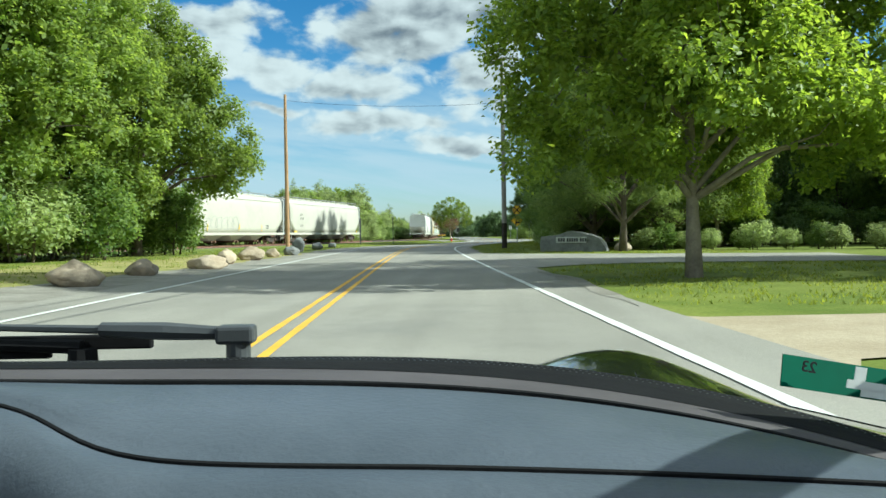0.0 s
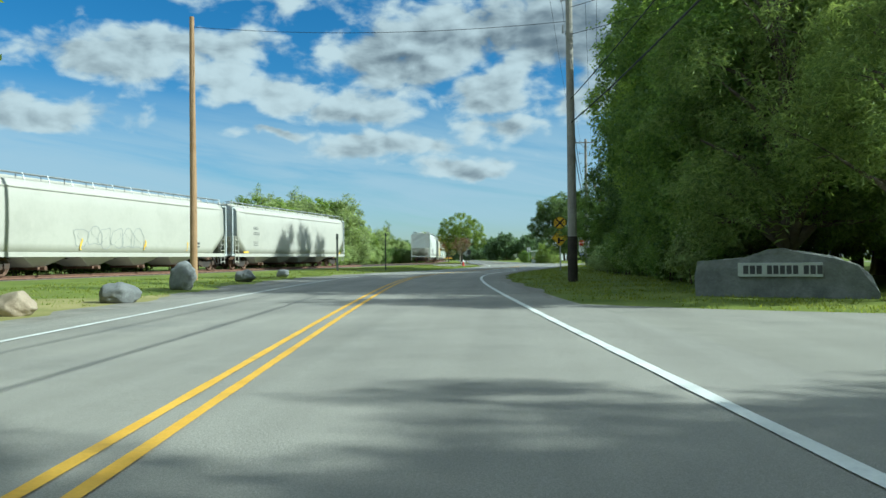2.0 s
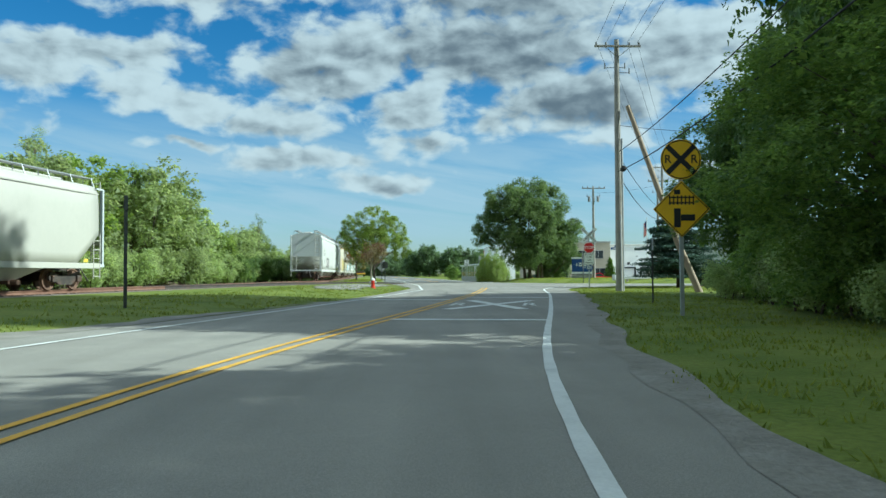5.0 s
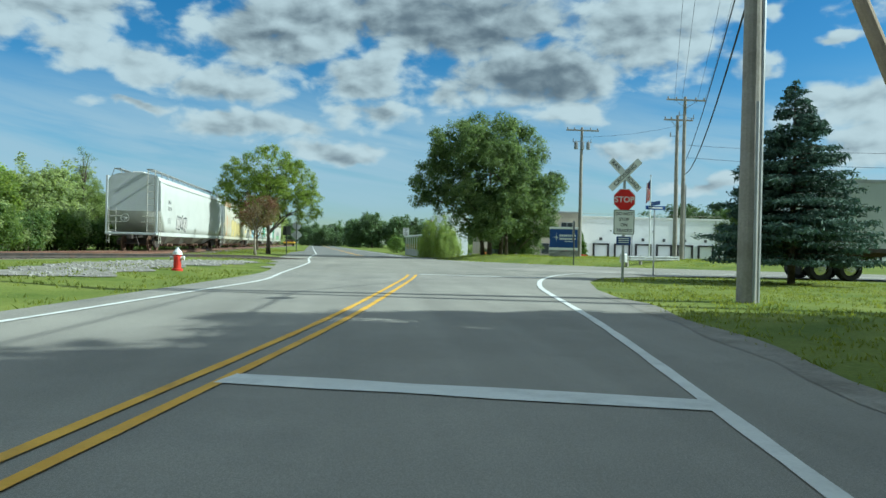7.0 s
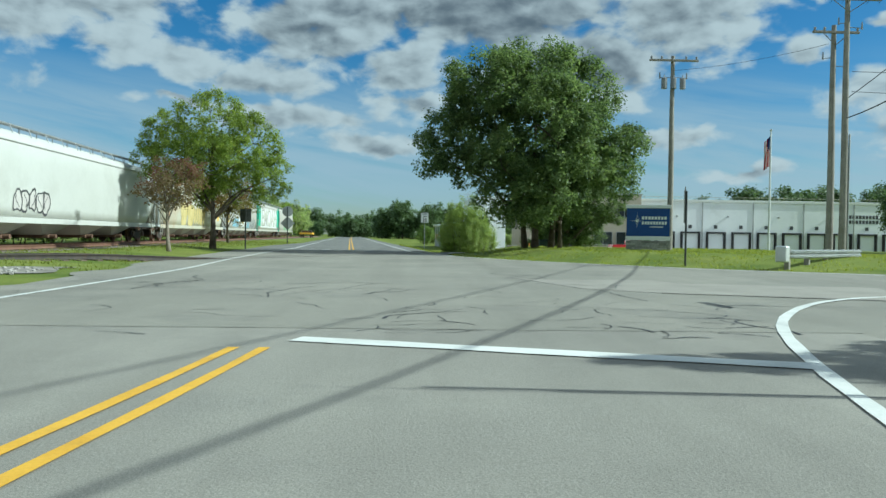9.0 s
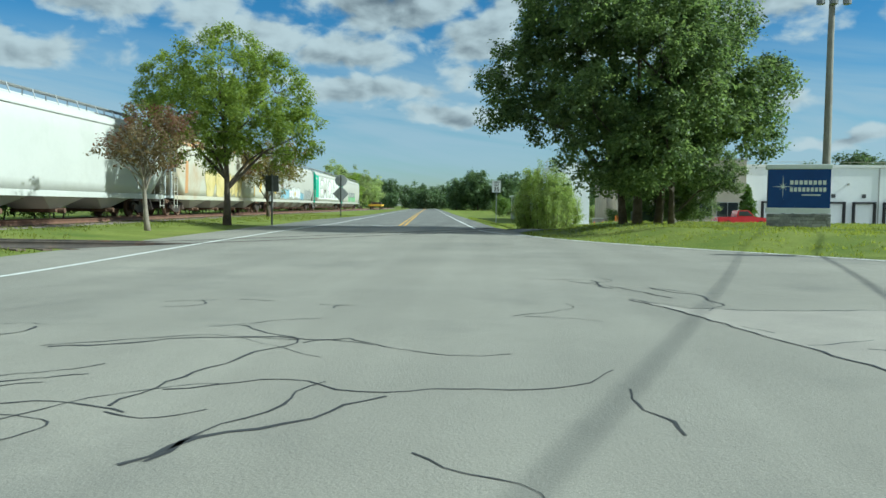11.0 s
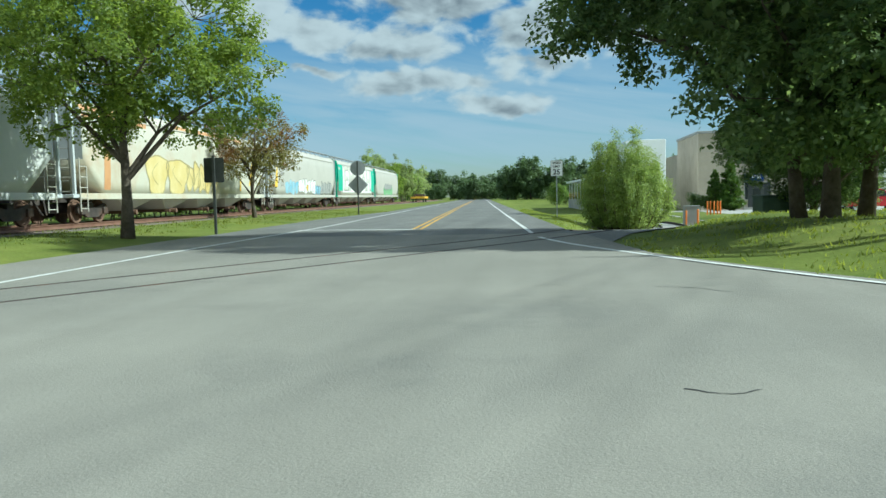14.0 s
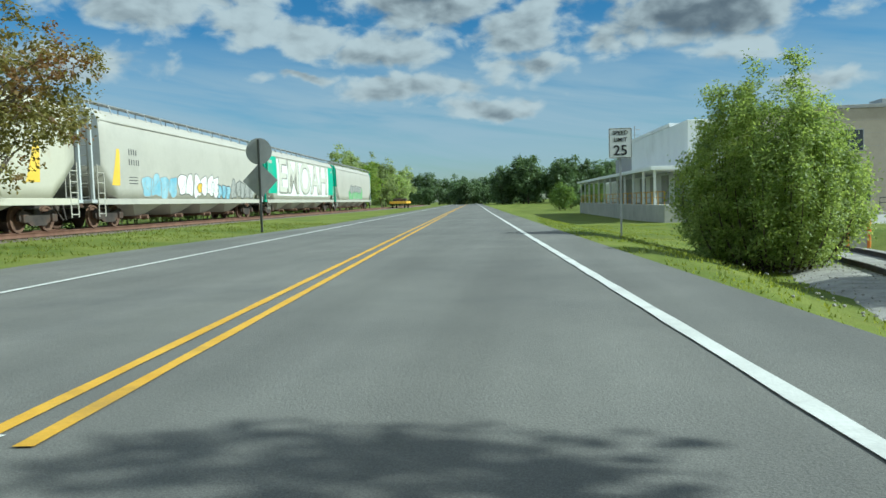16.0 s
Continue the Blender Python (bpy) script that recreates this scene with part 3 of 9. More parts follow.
def build_roads():
    for nm, y0, y1, mat in (("road_1", -130, 76, ASPHALT), ("road_2", 76, 420, ASPHALT3)):
        ys = np.arange(y0, y1 + 1, 1.0)
        road = loft(nm, [(centre(y) + lerp(y, *LEFT_EDGE), y) for y in ys], [(centre(y) + lerp(y, *RIGHT_EDGE), y) for y in ys], 0.02, mat, 6)
        tagged(road, "worn grey two-lane asphalt road with painted lines", "road", kind="structure")
    # side road that leaves at the junction, and the paler paving of the junction itself
    a, b = resample(NEAR_KERB, 1.0), resample(FAR_KERB, 1.0)
    n = 90
    a = np.stack([np.interp(np.linspace(0, 1, n), np.linspace(0, 1, len(a)), a[:, i]) for i in (0, 1)], -1)
    b = np.stack([np.interp(np.linspace(0, 1, n), np.linspace(0, 1, len(b)), b[:, i]) for i in (0, 1)], -1)
    side = loft("side_road", a, b, 0.0165, ASPHALT2, 4)
    tagged(side, "pale cracked asphalt side road at the junction", "road", kind="structure")
    ys = np.arange(56.5, 96, 1.0)
    mid = loft("junction", [(centre(y) + lerp(y, *LEFT_EDGE) + 0.6 * math.sin(y), y) for y in ys], [(centre(y) + lerp(y, *RIGHT_EDGE) + 0.1, y) for y in ys], 0.024, ASPHALT2, 5)
    tagged(mid, "pale weathered asphalt in the middle of the junction", "road", kind="structure")
    drive = loft("drive_1", resample([(0.5, -28.5), (2.3, -29.9), (4.1, -31.6), (7, -33), (10, -34.5), (18, -37)], 0.6)[:32], resample([(2.0, -53), (3.4, -49.5), (6, -46.5), (10, -46), (18, -47)], 0.6)[:32], 0.0165, ASPHALT2, 3)
    tagged(drive, "pale asphalt entrance drive between the lawns", "driveway", kind="structure")
    sandy = loft("drive_2", [(3.9, -63.2), (5.2, -63.9), (8, -63.6), (13, -63), (20, -62.5)], [(3.9, -71), (5.6, -67.2), (8, -66.4), (13, -66.2), (20, -66)], 0.008, SAND, 3)
    tagged(sandy, "sandy bare earth driveway with loose stones", "driveway", kind="structure")
    ys = np.arange(-130, 30, 1.0)
    wob = [0.25 * math.sin(y * 0.9) + 0.15 * math.sin(y * 2.3) for y in ys]
    gr = loft("shoulder", [(centre(y) + lerp(y, *GRASS_L) + w, y) for y, w in zip(ys, wob)], [(centre(y) - 5.3, y) for y in ys], 0.006, GRAVEL, 2, True)
    tagged(gr, "pale gravel shoulder between asphalt and grass", "gravel", kind="structure")
    ys = np.arange(-130, -22, 1.0)
    dry = loft("dry_lawn", [(centre(y) + lerp(y, *GRASS_L) - (4.6 + 0.9 * math.sin(y * 0.37) + 0.5 * math.sin(y * 1.3)) * min(1, (-22 - y) / 12), y) for y in ys], [(centre(y) + lerp(y, *GRASS_L) + 0.3, y) for y in ys], 0.001, DRY, 4, True)
    tagged(dry, "dry yellowish lawn round the boulders", "grass", kind="structure")
    for k, (y0, y1) in enumerate(((-27, 46), (-62.5, -50.5))):
        ys = np.arange(y0, y1, 1.0)
        e = loft("road_edge_%d" % (k + 1), [(centre(y) + lerp(y, *RIGHT_EDGE) - 0.25 + 0.08 * math.sin(y * 1.7), y) for y in ys], [(centre(y) + lerp(y, *RIGHT_EDGE) - 0.25 + (0.47 + 0.12 * math.sin(y * 1.1)) * min(1, (y - y0) / 4 + 0.05, (y1 - y) / 4), y) for y in ys], 0.026, GRAVEL, 2)
        tagged(e, "loose gravel and crumbled asphalt along the verge", "gravel", kind="structure")
    # painted lines
    def along(off, y0, y1, step=1.0):
        return resample([(centre(y) + off, y) for y in np.arange(y0, y1 + 0.01, step)], 0.8)
    stripe("edge_line_1", along(3.9, -120, 44), 0.13, 0.030, WHITE_LINE, "solid white edge line, slightly worn")
    stripe("edge_line_2", resample([(centre(43.5) + 3.9, 43.5), (5.66, 44.9), (6.0, 47.5), (6.8, 51.1), (7.5, 53.6), (8.2, 55.5), (8.7, 56.9), (9.15, 57.8), (10.2, 59.4), (11.5, 61.1), (13.8, 62.6), (20, 62.6), (40, 57.5)]), 0.14, 0.0302, WHITE_LINE, "solid white edge line sweeping into the side road")
    stripe("edge_line_3", resample([(centre(y) - 4.1, y) for y in range(-120, 44)] + [(-1.7, 49), (-1.9, 55), (-1.95, 62), (-2.1, 70), (-2.9, 79), (-3.6, 90), (-3.95, 99)] + [(centre(y) - 4.1, y) for y in range(104, 400, 2)]), 0.13, 0.030, WHITE_LINE, "solid white edge line, slightly worn")
    stripe("edge_line_4", along(3.75, 95.6, 400), 0.13, 0.030, WHITE_LINE, "solid white edge line running ahead")
    stripe("edge_line_5", resample([(4.6, 93.6), (5.05, 91.3), (5.7, 89.4), (6.4, 87.6), (7.9, 84.0), (9.2, 81.5), (10.5, 79.9), (15, 74.1), (19, 71.6), (30, 67.8)]), 0.14, 0.0302, WHITE_LINE, "solid white line along the far side of the junction")
    for off, nm in ((-0.14, "centre_line_1"), (0.14, "centre_line_2")):
        stripe(nm, along(off, -120, 55.3), 0.10, 0.030, YELLOW_LINE, "one of two solid yellow centre lines")
    for off, nm in ((-0.14, "centre_line_3"), (0.14, "centre_line_4")):
        stripe(nm, along(off, 99.6, 400), 0.10, 0.030, YELLOW_LINE, "one of two solid yellow centre lines")
    stripe("stop_line_1", resample([(3.2, 55.6), (7.7, 54.2)]), 0.32, 0.0304, WHITE_LINE, "white stop line across the lane")
    stripe("stop_line_2", resample([(-4.2, 100.3), (0.25, 99.6)]), 0.3, 0.0304, WHITE_LINE, "white stop line across the lane")
    stripe("cross_line_1", resample([(centre(16.5) + 0.2, 16.8), (centre(16.1) + 3.85, 16.1)]), 0.42, 0.0304, WHITE_LINE, "white bar across the lane")
    stripe("cross_line_2", resample([(centre(32.5) + 0.2, 32.9), (centre(31.9) + 3.85, 31.9)]), 0.42, 0.0304, WHITE_LINE, "white bar across the lane")
    stripe("cross_line_3", resample([(centre(31) - 4.0, 30.5), (centre(31) - 0.4, 30.0)]), 0.42, 0.0304, WHITE_LINE, "white bar across the opposite lane")
    # crossing mark: a long X with an R on either side
    ang = math.atan2(centre(29) - centre(21), 8)
    cx, cy = centre(24.9) + 1.95, 25.0
    rot = Matrix.Translation((cx, cy, 0)) @ Matrix.Rotation(-ang, 4, "Z")
    for k, s in enumerate((1, -1)):
        p = [rot @ Vector((s * 1.15 * u, 3.6 * u, 0)) for u in (-1, -0.5, 0, 0.5, 1)]
        stripe("crossing_mark_%d" % (k + 1), [(q.x, q.y) for q in p], 0.40, 0.0304 + 0.003 * k, WHITE_LINE, "one long stroke of the white painted X")
    for k, s in enumerate((-1, 1)):
        ob = words(None, "R", 1.0, rot @ Matrix.Translation((s * 1.22, -0.15, 0.0345)) @ Matrix.Diagonal((0.9, 3.0, 1, 1)), WHITE_LINE, 0.0, "crossing_letter_%d" % (k + 1))
        tagged(ob, "white painted letter R stretched along the lane", "road marking", kind="structure")
    # sealed cracks and tyre marks in the junction
    rng = random.Random(5)
    bm = bmesh.new()
    def crack(x, y, a, n, step, w):
        prev = None
        for _ in range(n):
            a += rng.uniform(-0.55, 0.55)
            w *= rng.uniform(0.85, 1.1)
            nx, ny = math.cos(a + math.pi / 2) * w / 2, math.sin(a + math.pi / 2) * w / 2
            ww = rng.uniform(0.5, 1.3)
            cur = (bm.verts.new((x - nx * ww, y - ny * ww, 0.0275)), bm.verts.new((x + nx * ww, y + ny * ww, 0.0275)))
            if prev:
                bm.faces.new((prev[0], cur[0], cur[1], prev[1]))
            prev = cur
            x, y = x + math.cos(a) * step, y + math.sin(a) * step
    # the widest ones lie in two tangles, left of the lane's end and by the curve of the edge line
    for xa, ya, xb, yb in ((-0.7, 62.0, -0.4, 64.4), (-0.4, 64.4, 0.5, 66.6), (-0.5, 62.7, 0.3, 65.1), (2.0, 60.6, 2.5, 62.8), (1.7, 63.9, 3.5, 65.7), (3.0, 62.3, 3.8, 65.2),
                           (3.5, 61.4, 4.5, 62.6), (4.0, 57.5, 4.3, 59.1), (4.1, 58.3, 4.6, 58.4), (4.7, 57.4, 5.0, 56.8), (6.8, 56.9, 7.1, 56.2), (7.0, 55.9, 7.5, 56.1),
                           (9.3, 60.2, 9.5, 59.2), (8.3, 58.0, 9.0, 57.7), (8.1, 56.9, 8.8, 57.2), (7.8, 56.4, 8.2, 56.2), (8.7, 57.8, 8.1, 56.3), (6.6, 70.0, 7.4, 69.0), (7.3, 69.0, 7.7, 66.6)):
        a, L = math.atan2(yb - ya, xb - xa), math.hypot(xb - xa, yb - ya)
        for side in range(2):
            crack(xa + side * rng.uniform(-0.2, 0.2), ya + side * rng.uniform(0, 0.8), a + side * rng.uniform(-0.7, 0.7), max(5, int(L / 0.13)), 0.15, 0.042 if side == 0 else 0.024)
    for k in range(104):
        y = rng.uniform(56, 67) if k < 94 else rng.uniform(65, 86)
        crack(rng.uniform(-5.0, 9.0), y, rng.choice((0.0, 0.15, -0.3, 1.1)) + rng.uniform(-0.4, 0.4), rng.randint(5, 14), rng.uniform(0.06, 0.13), rng.uniform(0.012, 0.026))
    up = [(6.78, 67.63), (7.24, 66.89), (8.07, 66.8), (9.35, 66.98), (10.46, 66.92), (10.65, 65.8), (11.4, 65.6), (15, 65.0)]
    lo = [(6.76, 67.6), (7.16, 66.46), (7.55, 64.76), (7.86, 63.54), (8.35, 63.2), (8.8, 62.73), (9.52, 62.4), (13.5, 61.0)]
    tagged(loft("road_patch", lo, up, 0.0266, surface("old_pale_patch", (0.27, 0.25, 0.22), (0.34, 0.315, 0.275), scale=0.8, rough=0.9, bump=0.4, fine=40, spread=0.18), 2), "old pale patch in the asphalt with cracked edges", "road patch", kind="structure")
    for pts in (up, lo, [(6.23, 69.82), (6.78, 69.13), (7.32, 67.84)], [(8.11, 63.45), (8.15, 62.08), (8.3, 60.5)]):
        for (xa, ya), (xb, yb) in zip(pts, pts[1:]):
            L = math.hypot(xb - xa, yb - ya)
            n = max(3, int(L / 0.16))
            h = math.atan2(yb - ya, xb - xa)
            prev = None
            for q in range(n + 1):
                f = q / n
                w = rng.uniform(0.006, 0.018)
                ox, oy = xa + (xb - xa) * f + rng.uniform(-0.03, 0.03), ya + (yb - ya) * f + rng.uniform(-0.03, 0.03)
                cur = (bm.verts.new((ox + math.sin(h) * w, oy - math.cos(h) * w, 0.0292)), bm.verts.new((ox - math.sin(h) * w, oy + math.cos(h) * w, 0.0292)))
                if prev:
                    bm.faces.new((prev[0], cur[0], cur[1], prev[1]))
                prev = cur
    for x, y, a, n in ((8.8, 58, 1.75, 20), (5.6, 70, 0.4, 6), (6, 82.5, -0.5, 6)):
        crack(x, y, a, n, 0.2, 0.02)
    tagged(part("crack_sealer", bm, TAR), "dark wriggling sealed cracks in the asphalt", "crack", kind="stuff")


build_ground()
build_roads()

# ---- railway ----
MAIN = [(-36, -90), (-31, -40), (-27.4, -12), (-23.4, 13), (-19.5, 38), (-15.6, 60), (-13.2, 74), (-12.75, 80), (-13.0, 88), (-14.0, 99), (-15.5, 123), (-17, 147), (-18.4, 171), (-19.9, 196), (-27, 300)]
SPUR = [(-18.3, 45), (-16.4, 53), (-13.6, 61), (-10.2, 68), (-6.2, 75.2), (-2.0, 82), (2.0, 89.2), (4.1, 92.9), (5.35, 95.6), (6.35, 98.0), (7.4, 101), (8.4, 104), (9.35, 107), (10.25, 110), (11.1, 113.3), (11.95, 116.7), (12.65, 120.3), (13.1, 124), (13.25, 128), (13.0, 132), (12.2, 137)]
RAIL_Z = 0.42


def track_frames(pts, step):
    p = resample(pts, step)
    d = np.gradient(p, axis=0)
    d /= np.linalg.norm(d, axis=1)[:, None]
    return p, d


def build_track(name, pts, zfun, label, singles, steel=None):
    root = thing(name, Matrix.Identity(4), label, "railway track", kind="structure")
    p, d = track_frames(pts, 0.62)
    nrm = np.stack([d[:, 1], -d[:, 0]], -1)
    z = np.array([zfun(*q) for q in p])
    for s in (-1, 1):
        c = p + nrm * s * 0.7525
        prof = [(-0.065, -0.17), (-0.012, -0.145), (-0.012, -0.045), (-0.036, -0.03), (-0.036, 0.0), (0.036, 0.0), (0.036, -0.03), (0.012, -0.045), (0.012, -0.145), (0.065, -0.17)]
        k = len(prof)
        v = np.concatenate([np.concatenate([c + nrm * a, (z + b)[:, None]], -1)[:, None] for a, b in prof], 1)
        n = len(c)
        i = (np.arange(n - 1)[:, None] * k + np.arange(k - 1)[None]).ravel()
        part("rail", raw_mesh("rail", v.reshape(-1, 3), np.stack([i, i + 1, i + k + 1, i + k], -1), steel or RAIL_TOP), None, root)
    tm = mesh_of("tie", boxes((-1.3, 1.3, -0.11, 0.11, -0.15, 0.0, 0.015)), TIE)
    rest = bmesh.new()
    for (x, y), (dx, dy), zz in zip(p, d, z):
        m = Matrix.Translation((x, y, zz - 0.172)) @ Matrix.Rotation(math.atan2(dy, dx) - math.pi / 2 + random.uniform(-0.02, 0.02), 4, "Z")
        if singles(x, y):
            part("tie", tm, None, root, at=m)
        else:
            vs = box(rest, -1.3, 1.3, -0.11, 0.11, -0.15, 0.0)
            bmesh.ops.transform(rest, matrix=m, verts=vs)
    if len(rest.verts):
        tagged(part("ties", rest, TIE, root), kind="stuff")
    return root


def ballast_bed(name, pts, zfun, half, label, lift=0.0, mat=None):
    p, d = track_frames(pts, 1.0)
    nrm = np.stack([d[:, 1], -d[:, 0]], -1)
    offs = [(-half, -0.42), (-half * 0.62, -0.20), (0, -0.19), (half * 0.62, -0.20), (half, -0.42)]
    z = np.array([zfun(*q) for q in p])
    wob = np.random.RandomState(3).normal(0, 0.09, (len(p), len(offs)))
    v = np.stack([np.concatenate([p + nrm * (a + wob[:, [k]]), np.minimum((z + b)[:, None], (z - 0.19)[:, None]) + lift], -1) for k, (a, b) in enumerate(offs)], 1)
    n, k = len(p), len(offs)
    i = (np.arange(n - 1)[:, None] * k + np.arange(k - 1)[None]).ravel()
    ob = new(name, raw_mesh(name, v.reshape(-1, 3), np.stack([i, i + 1, i + k + 1, i + k], -1), mat or BALLAST, True))
    return tagged(ob, label, "gravel", kind="structure")


def main_z(x, y):
    return RAIL_Z


def spur_z(x, y):
    off = x - centre(y)
    # flush with the asphalt where it crosses, raised at the railway, falling behind the bush
    if off < 0:
        return lerp(off, [-16, -9, -5.6, 0], [RAIL_Z, 0.30, 0.034, 0.032])
    return ground_z(x, y) + lerp(y, [90, 94, 98, 102, 106], [0.032, 0.034, 0.066, 0.11, 0.24])


build_track("railway_1", MAIN, main_z, "rusty railway track on a stony bed", lambda x, y: 40 < y < 80)
build_track("railway_2", SPUR, spur_z, "rusty spur track crossing the road in the asphalt", lambda x, y: x < centre(y) - 6.5 or y > 105.5, DARK_STEEL)
ballast_bed("track_bed_1", MAIN, main_z, 3.4, "brown stony bed of the railway track")
ballast_bed("track_bed_2", [q for q in SPUR if q[0] < -8], spur_z, 2.2, "stony bed of the spur track")
ballast_bed("track_bed_3", [q for q in SPUR if q[1] > 103], spur_z, 2.9, "pale stony bed of the spur track behind the verge", 0.04, surface("pale_crushed_stone", (0.24, 0.23, 0.21), (0.42, 0.40, 0.37), scale=1.2, rough=0.95, bump=1.0, fine=18, spread=0.45))
# darker asphalt here puts the shade between the rails into the colour
apron = loft("crossing_apron", [(4.3, 90.6), (4.5, 94), (4.6, 97), (4.8, 99), (5.2, 101), (6.0, 103), (7.0, 104.6), (7.9, 105.8)], [(5.8, 89.2), (6.5, 92.2), (7.1, 94.8), (8.1, 96.8), (9.1, 98.6), (10.0, 100.8), (10.5, 102.8), (10.9, 104.3)], lambda x, y: min(0.0, ground_z(x, y)) + lerp(y, [94, 98], [0.012, 0.045]), ASPHALT3, 8)
tagged(apron, "worn apron, darkened in colour for shade, where the spur leaves the road", "gravel", kind="structure")
gy = np.arange(46, 70, 0.6)
loose = loft("gravel_patch", [(lerp(y, [46, 48, 56, 62, 70], [-7.6, -8.8, -9.5, -7.8, -5.0]) + 0.3 * math.sin(y * 2.1), y) for y in gy], [(lerp(y, [46, 48, 56, 62, 70], [-7.4, -6.0, -5.9, -4.9, -4.6]) + 0.35 * math.sin(y * 1.7 + 1), y) for y in gy], 0.012, GRAVEL, 3, True)
pb = bmesh.new()
sr = random.Random(12)
for _ in range(1100):
    y = sr.uniform(102.5, 119)
    x = lerp(y, [98, 104, 110, 113.3, 118], [6.35, 8.4, 10.25, 11.1, 12.2]) + sr.gauss(0, 1.25)
    q = sr.uniform(0.012, 0.04)
    bmesh.ops.create_icosphere(pb, subdivisions=1, radius=q, matrix=Matrix.Translation((x, y, ground_z(x, y) + (0.10 if y > 105 else 0.05))) @ Matrix.Rotation(sr.uniform(0, 6), 4, "Z") @ Matrix.Diagonal((1, 0.75, 0.6, 1)))
for _ in range(420):
    y = sr.uniform(46.5, 68)
    x = sr.uniform(lerp(y, [46, 48, 56, 62, 70], [-7.6, -8.8, -9.5, -7.8, -5.0]), lerp(y, [46, 48, 56, 62, 70], [-7.4, -6.0, -5.9, -4.9, -4.6]))
    q = sr.uniform(0.03, 0.09)
    bmesh.ops.create_icosphere(pb, subdivisions=1, radius=q, matrix=Matrix.Translation((x, y, ground_z(x, y) + 0.015)) @ Matrix.Rotation(sr.uniform(0, 6), 4, "Z") @ Matrix.Diagonal((1, 0.75, 0.6, 1)))
tagged(part("loose_stones", pb, surface("grey_stones", (0.26, 0.245, 0.225), (0.40, 0.38, 0.35), scale=1.5, rough=0.95, bump=0.5, fine=25, spread=0.3)), "loose grey stones lying by the track", "stones", kind="stuff")
tagged(loose, "loose grey stones between lawn and track", "gravel", kind="structure")


# ---- railway wagons ----
def paint(name, c, dirt, amt):
    return surface(name, tuple(v * 0.94 for v in c), c, scale=0.5, rough=0.5, bump=0.06, fine=6, spread=0.05, stain=dirt, stain_scale=0.35, stain_amt=amt)


W_WHITE = paint("white_wagon_paint", (0.465, 0.442, 0.392), (0.35, 0.33, 0.29), 0.55)
W_CREAM = paint("cream_wagon_paint", (0.53, 0.50, 0.41), (0.42, 0.26, 0.13), 0.65)
W_GREY = paint("grey_wagon_paint", (0.56, 0.555, 0.53), (0.42, 0.41, 0.38), 0.5)
W_END = paint("grey_wagon_end", (0.50, 0.52, 0.53), (0.33, 0.31, 0.29), 0.5)
W_GREEN = paint("green_wagon_paint", (0.05, 0.42, 0.27), (0.12, 0.25, 0.17), 0.5)
W_RUSTY = paint("rust_streaked_paint", (0.55, 0.30, 0.14), (0.30, 0.12, 0.05), 0.6)
INK = surface("dull_black_ink", (0.05, 0.05, 0.055), (0.09, 0.09, 0.095), scale=2, rough=0.7, bump=0.0)
TRIM_FAINT = surface("faint_grey_spray", (0.30, 0.30, 0.29), (0.38, 0.38, 0.36), scale=2, rough=0.7, bump=0.0)
GR_PALE = surface("pale_spray", (0.50, 0.46, 0.45), (0.56, 0.53, 0.51), scale=1.2, rough=0.6, bump=0.0)
GR_OLIVE = surface("olive_spray", (0.30, 0.25, 0.11), (0.40, 0.34, 0.17), scale=1.2, rough=0.6, bump=0.0)
GR_BLUE = surface("blue_spray_paint", (0.16, 0.38, 0.52), (0.36, 0.52, 0.60), scale=1.2, rough=0.6, bump=0.0)
GR_YELLOW = surface("yellow_spray_paint", (0.55, 0.43, 0.16), (0.62, 0.52, 0.26), scale=1.2, rough=0.6, bump=0.0)
GR_GREEN = surface("green_spray_paint", (0.12, 0.36, 0.14), (0.25, 0.48, 0.22), scale=1.2, rough=0.6, bump=0.0)
GR_TAUPE = surface("taupe_spray_paint", (0.17, 0.16, 0.145), (0.25, 0.235, 0.21), scale=1.2, rough=0.6, bump=0.0)
GR_CREAM = surface("cream_spray_paint", (0.52, 0.50, 0.44), (0.60, 0.58, 0.52), scale=1.2, rough=0.6, bump=0.0)
GR_WHITE = surface("white_spray_paint", (0.72, 0.72, 0.70), (0.8, 0.8, 0.78), scale=1.2, rough=0.6, bump=0.0)
W_YELLOW = surface("yellow_wagon_stripe", (0.70, 0.45, 0.05), (0.78, 0.52, 0.08), scale=1.2, rough=0.6, bump=0.0)


def squiggle(bm, rng, y0, y1, z0, z1, width, n, x):
    """Sprayed strokes that fill a rectangle of a wagon's side."""
    w = (y1 - y0) / n
    for k in range(n):
        cy, pts = y0 + w * (k + 0.5), []
        for j in range(7):
            a = j / 6
            pts.append((cy + w * 0.55 * math.sin(a * 6.5 + rng.uniform(-0.6, 0.6)) * rng.uniform(0.5, 1), z0 + (z1 - z0) * (0.5 + 0.48 * math.cos(a * rng.uniform(2.5, 6)))))
        prev = None
        for i in range(len(pts) - 1):
            for u in (0, 0.5):
                y = pts[i][0] * (1 - u) + pts[i + 1][0] * u
                z = pts[i][1] * (1 - u) + pts[i + 1][1] * u
                dy, dz = pts[i + 1][0] - pts[i][0], pts[i + 1][1] - pts[i][1]
                ln = math.hypot(dy, dz) or 1
                ww = width * rng.uniform(0.6, 1.1) / 2
                c = (bm.verts.new((x, y - dz / ln * ww, z + dy / ln * ww)), bm.verts.new((x, y + dz / ln * ww, z - dy / ln * ww)))
                if prev:
                    bm.faces.new((prev[0], c[0], c[1], prev[1]))
                prev = c


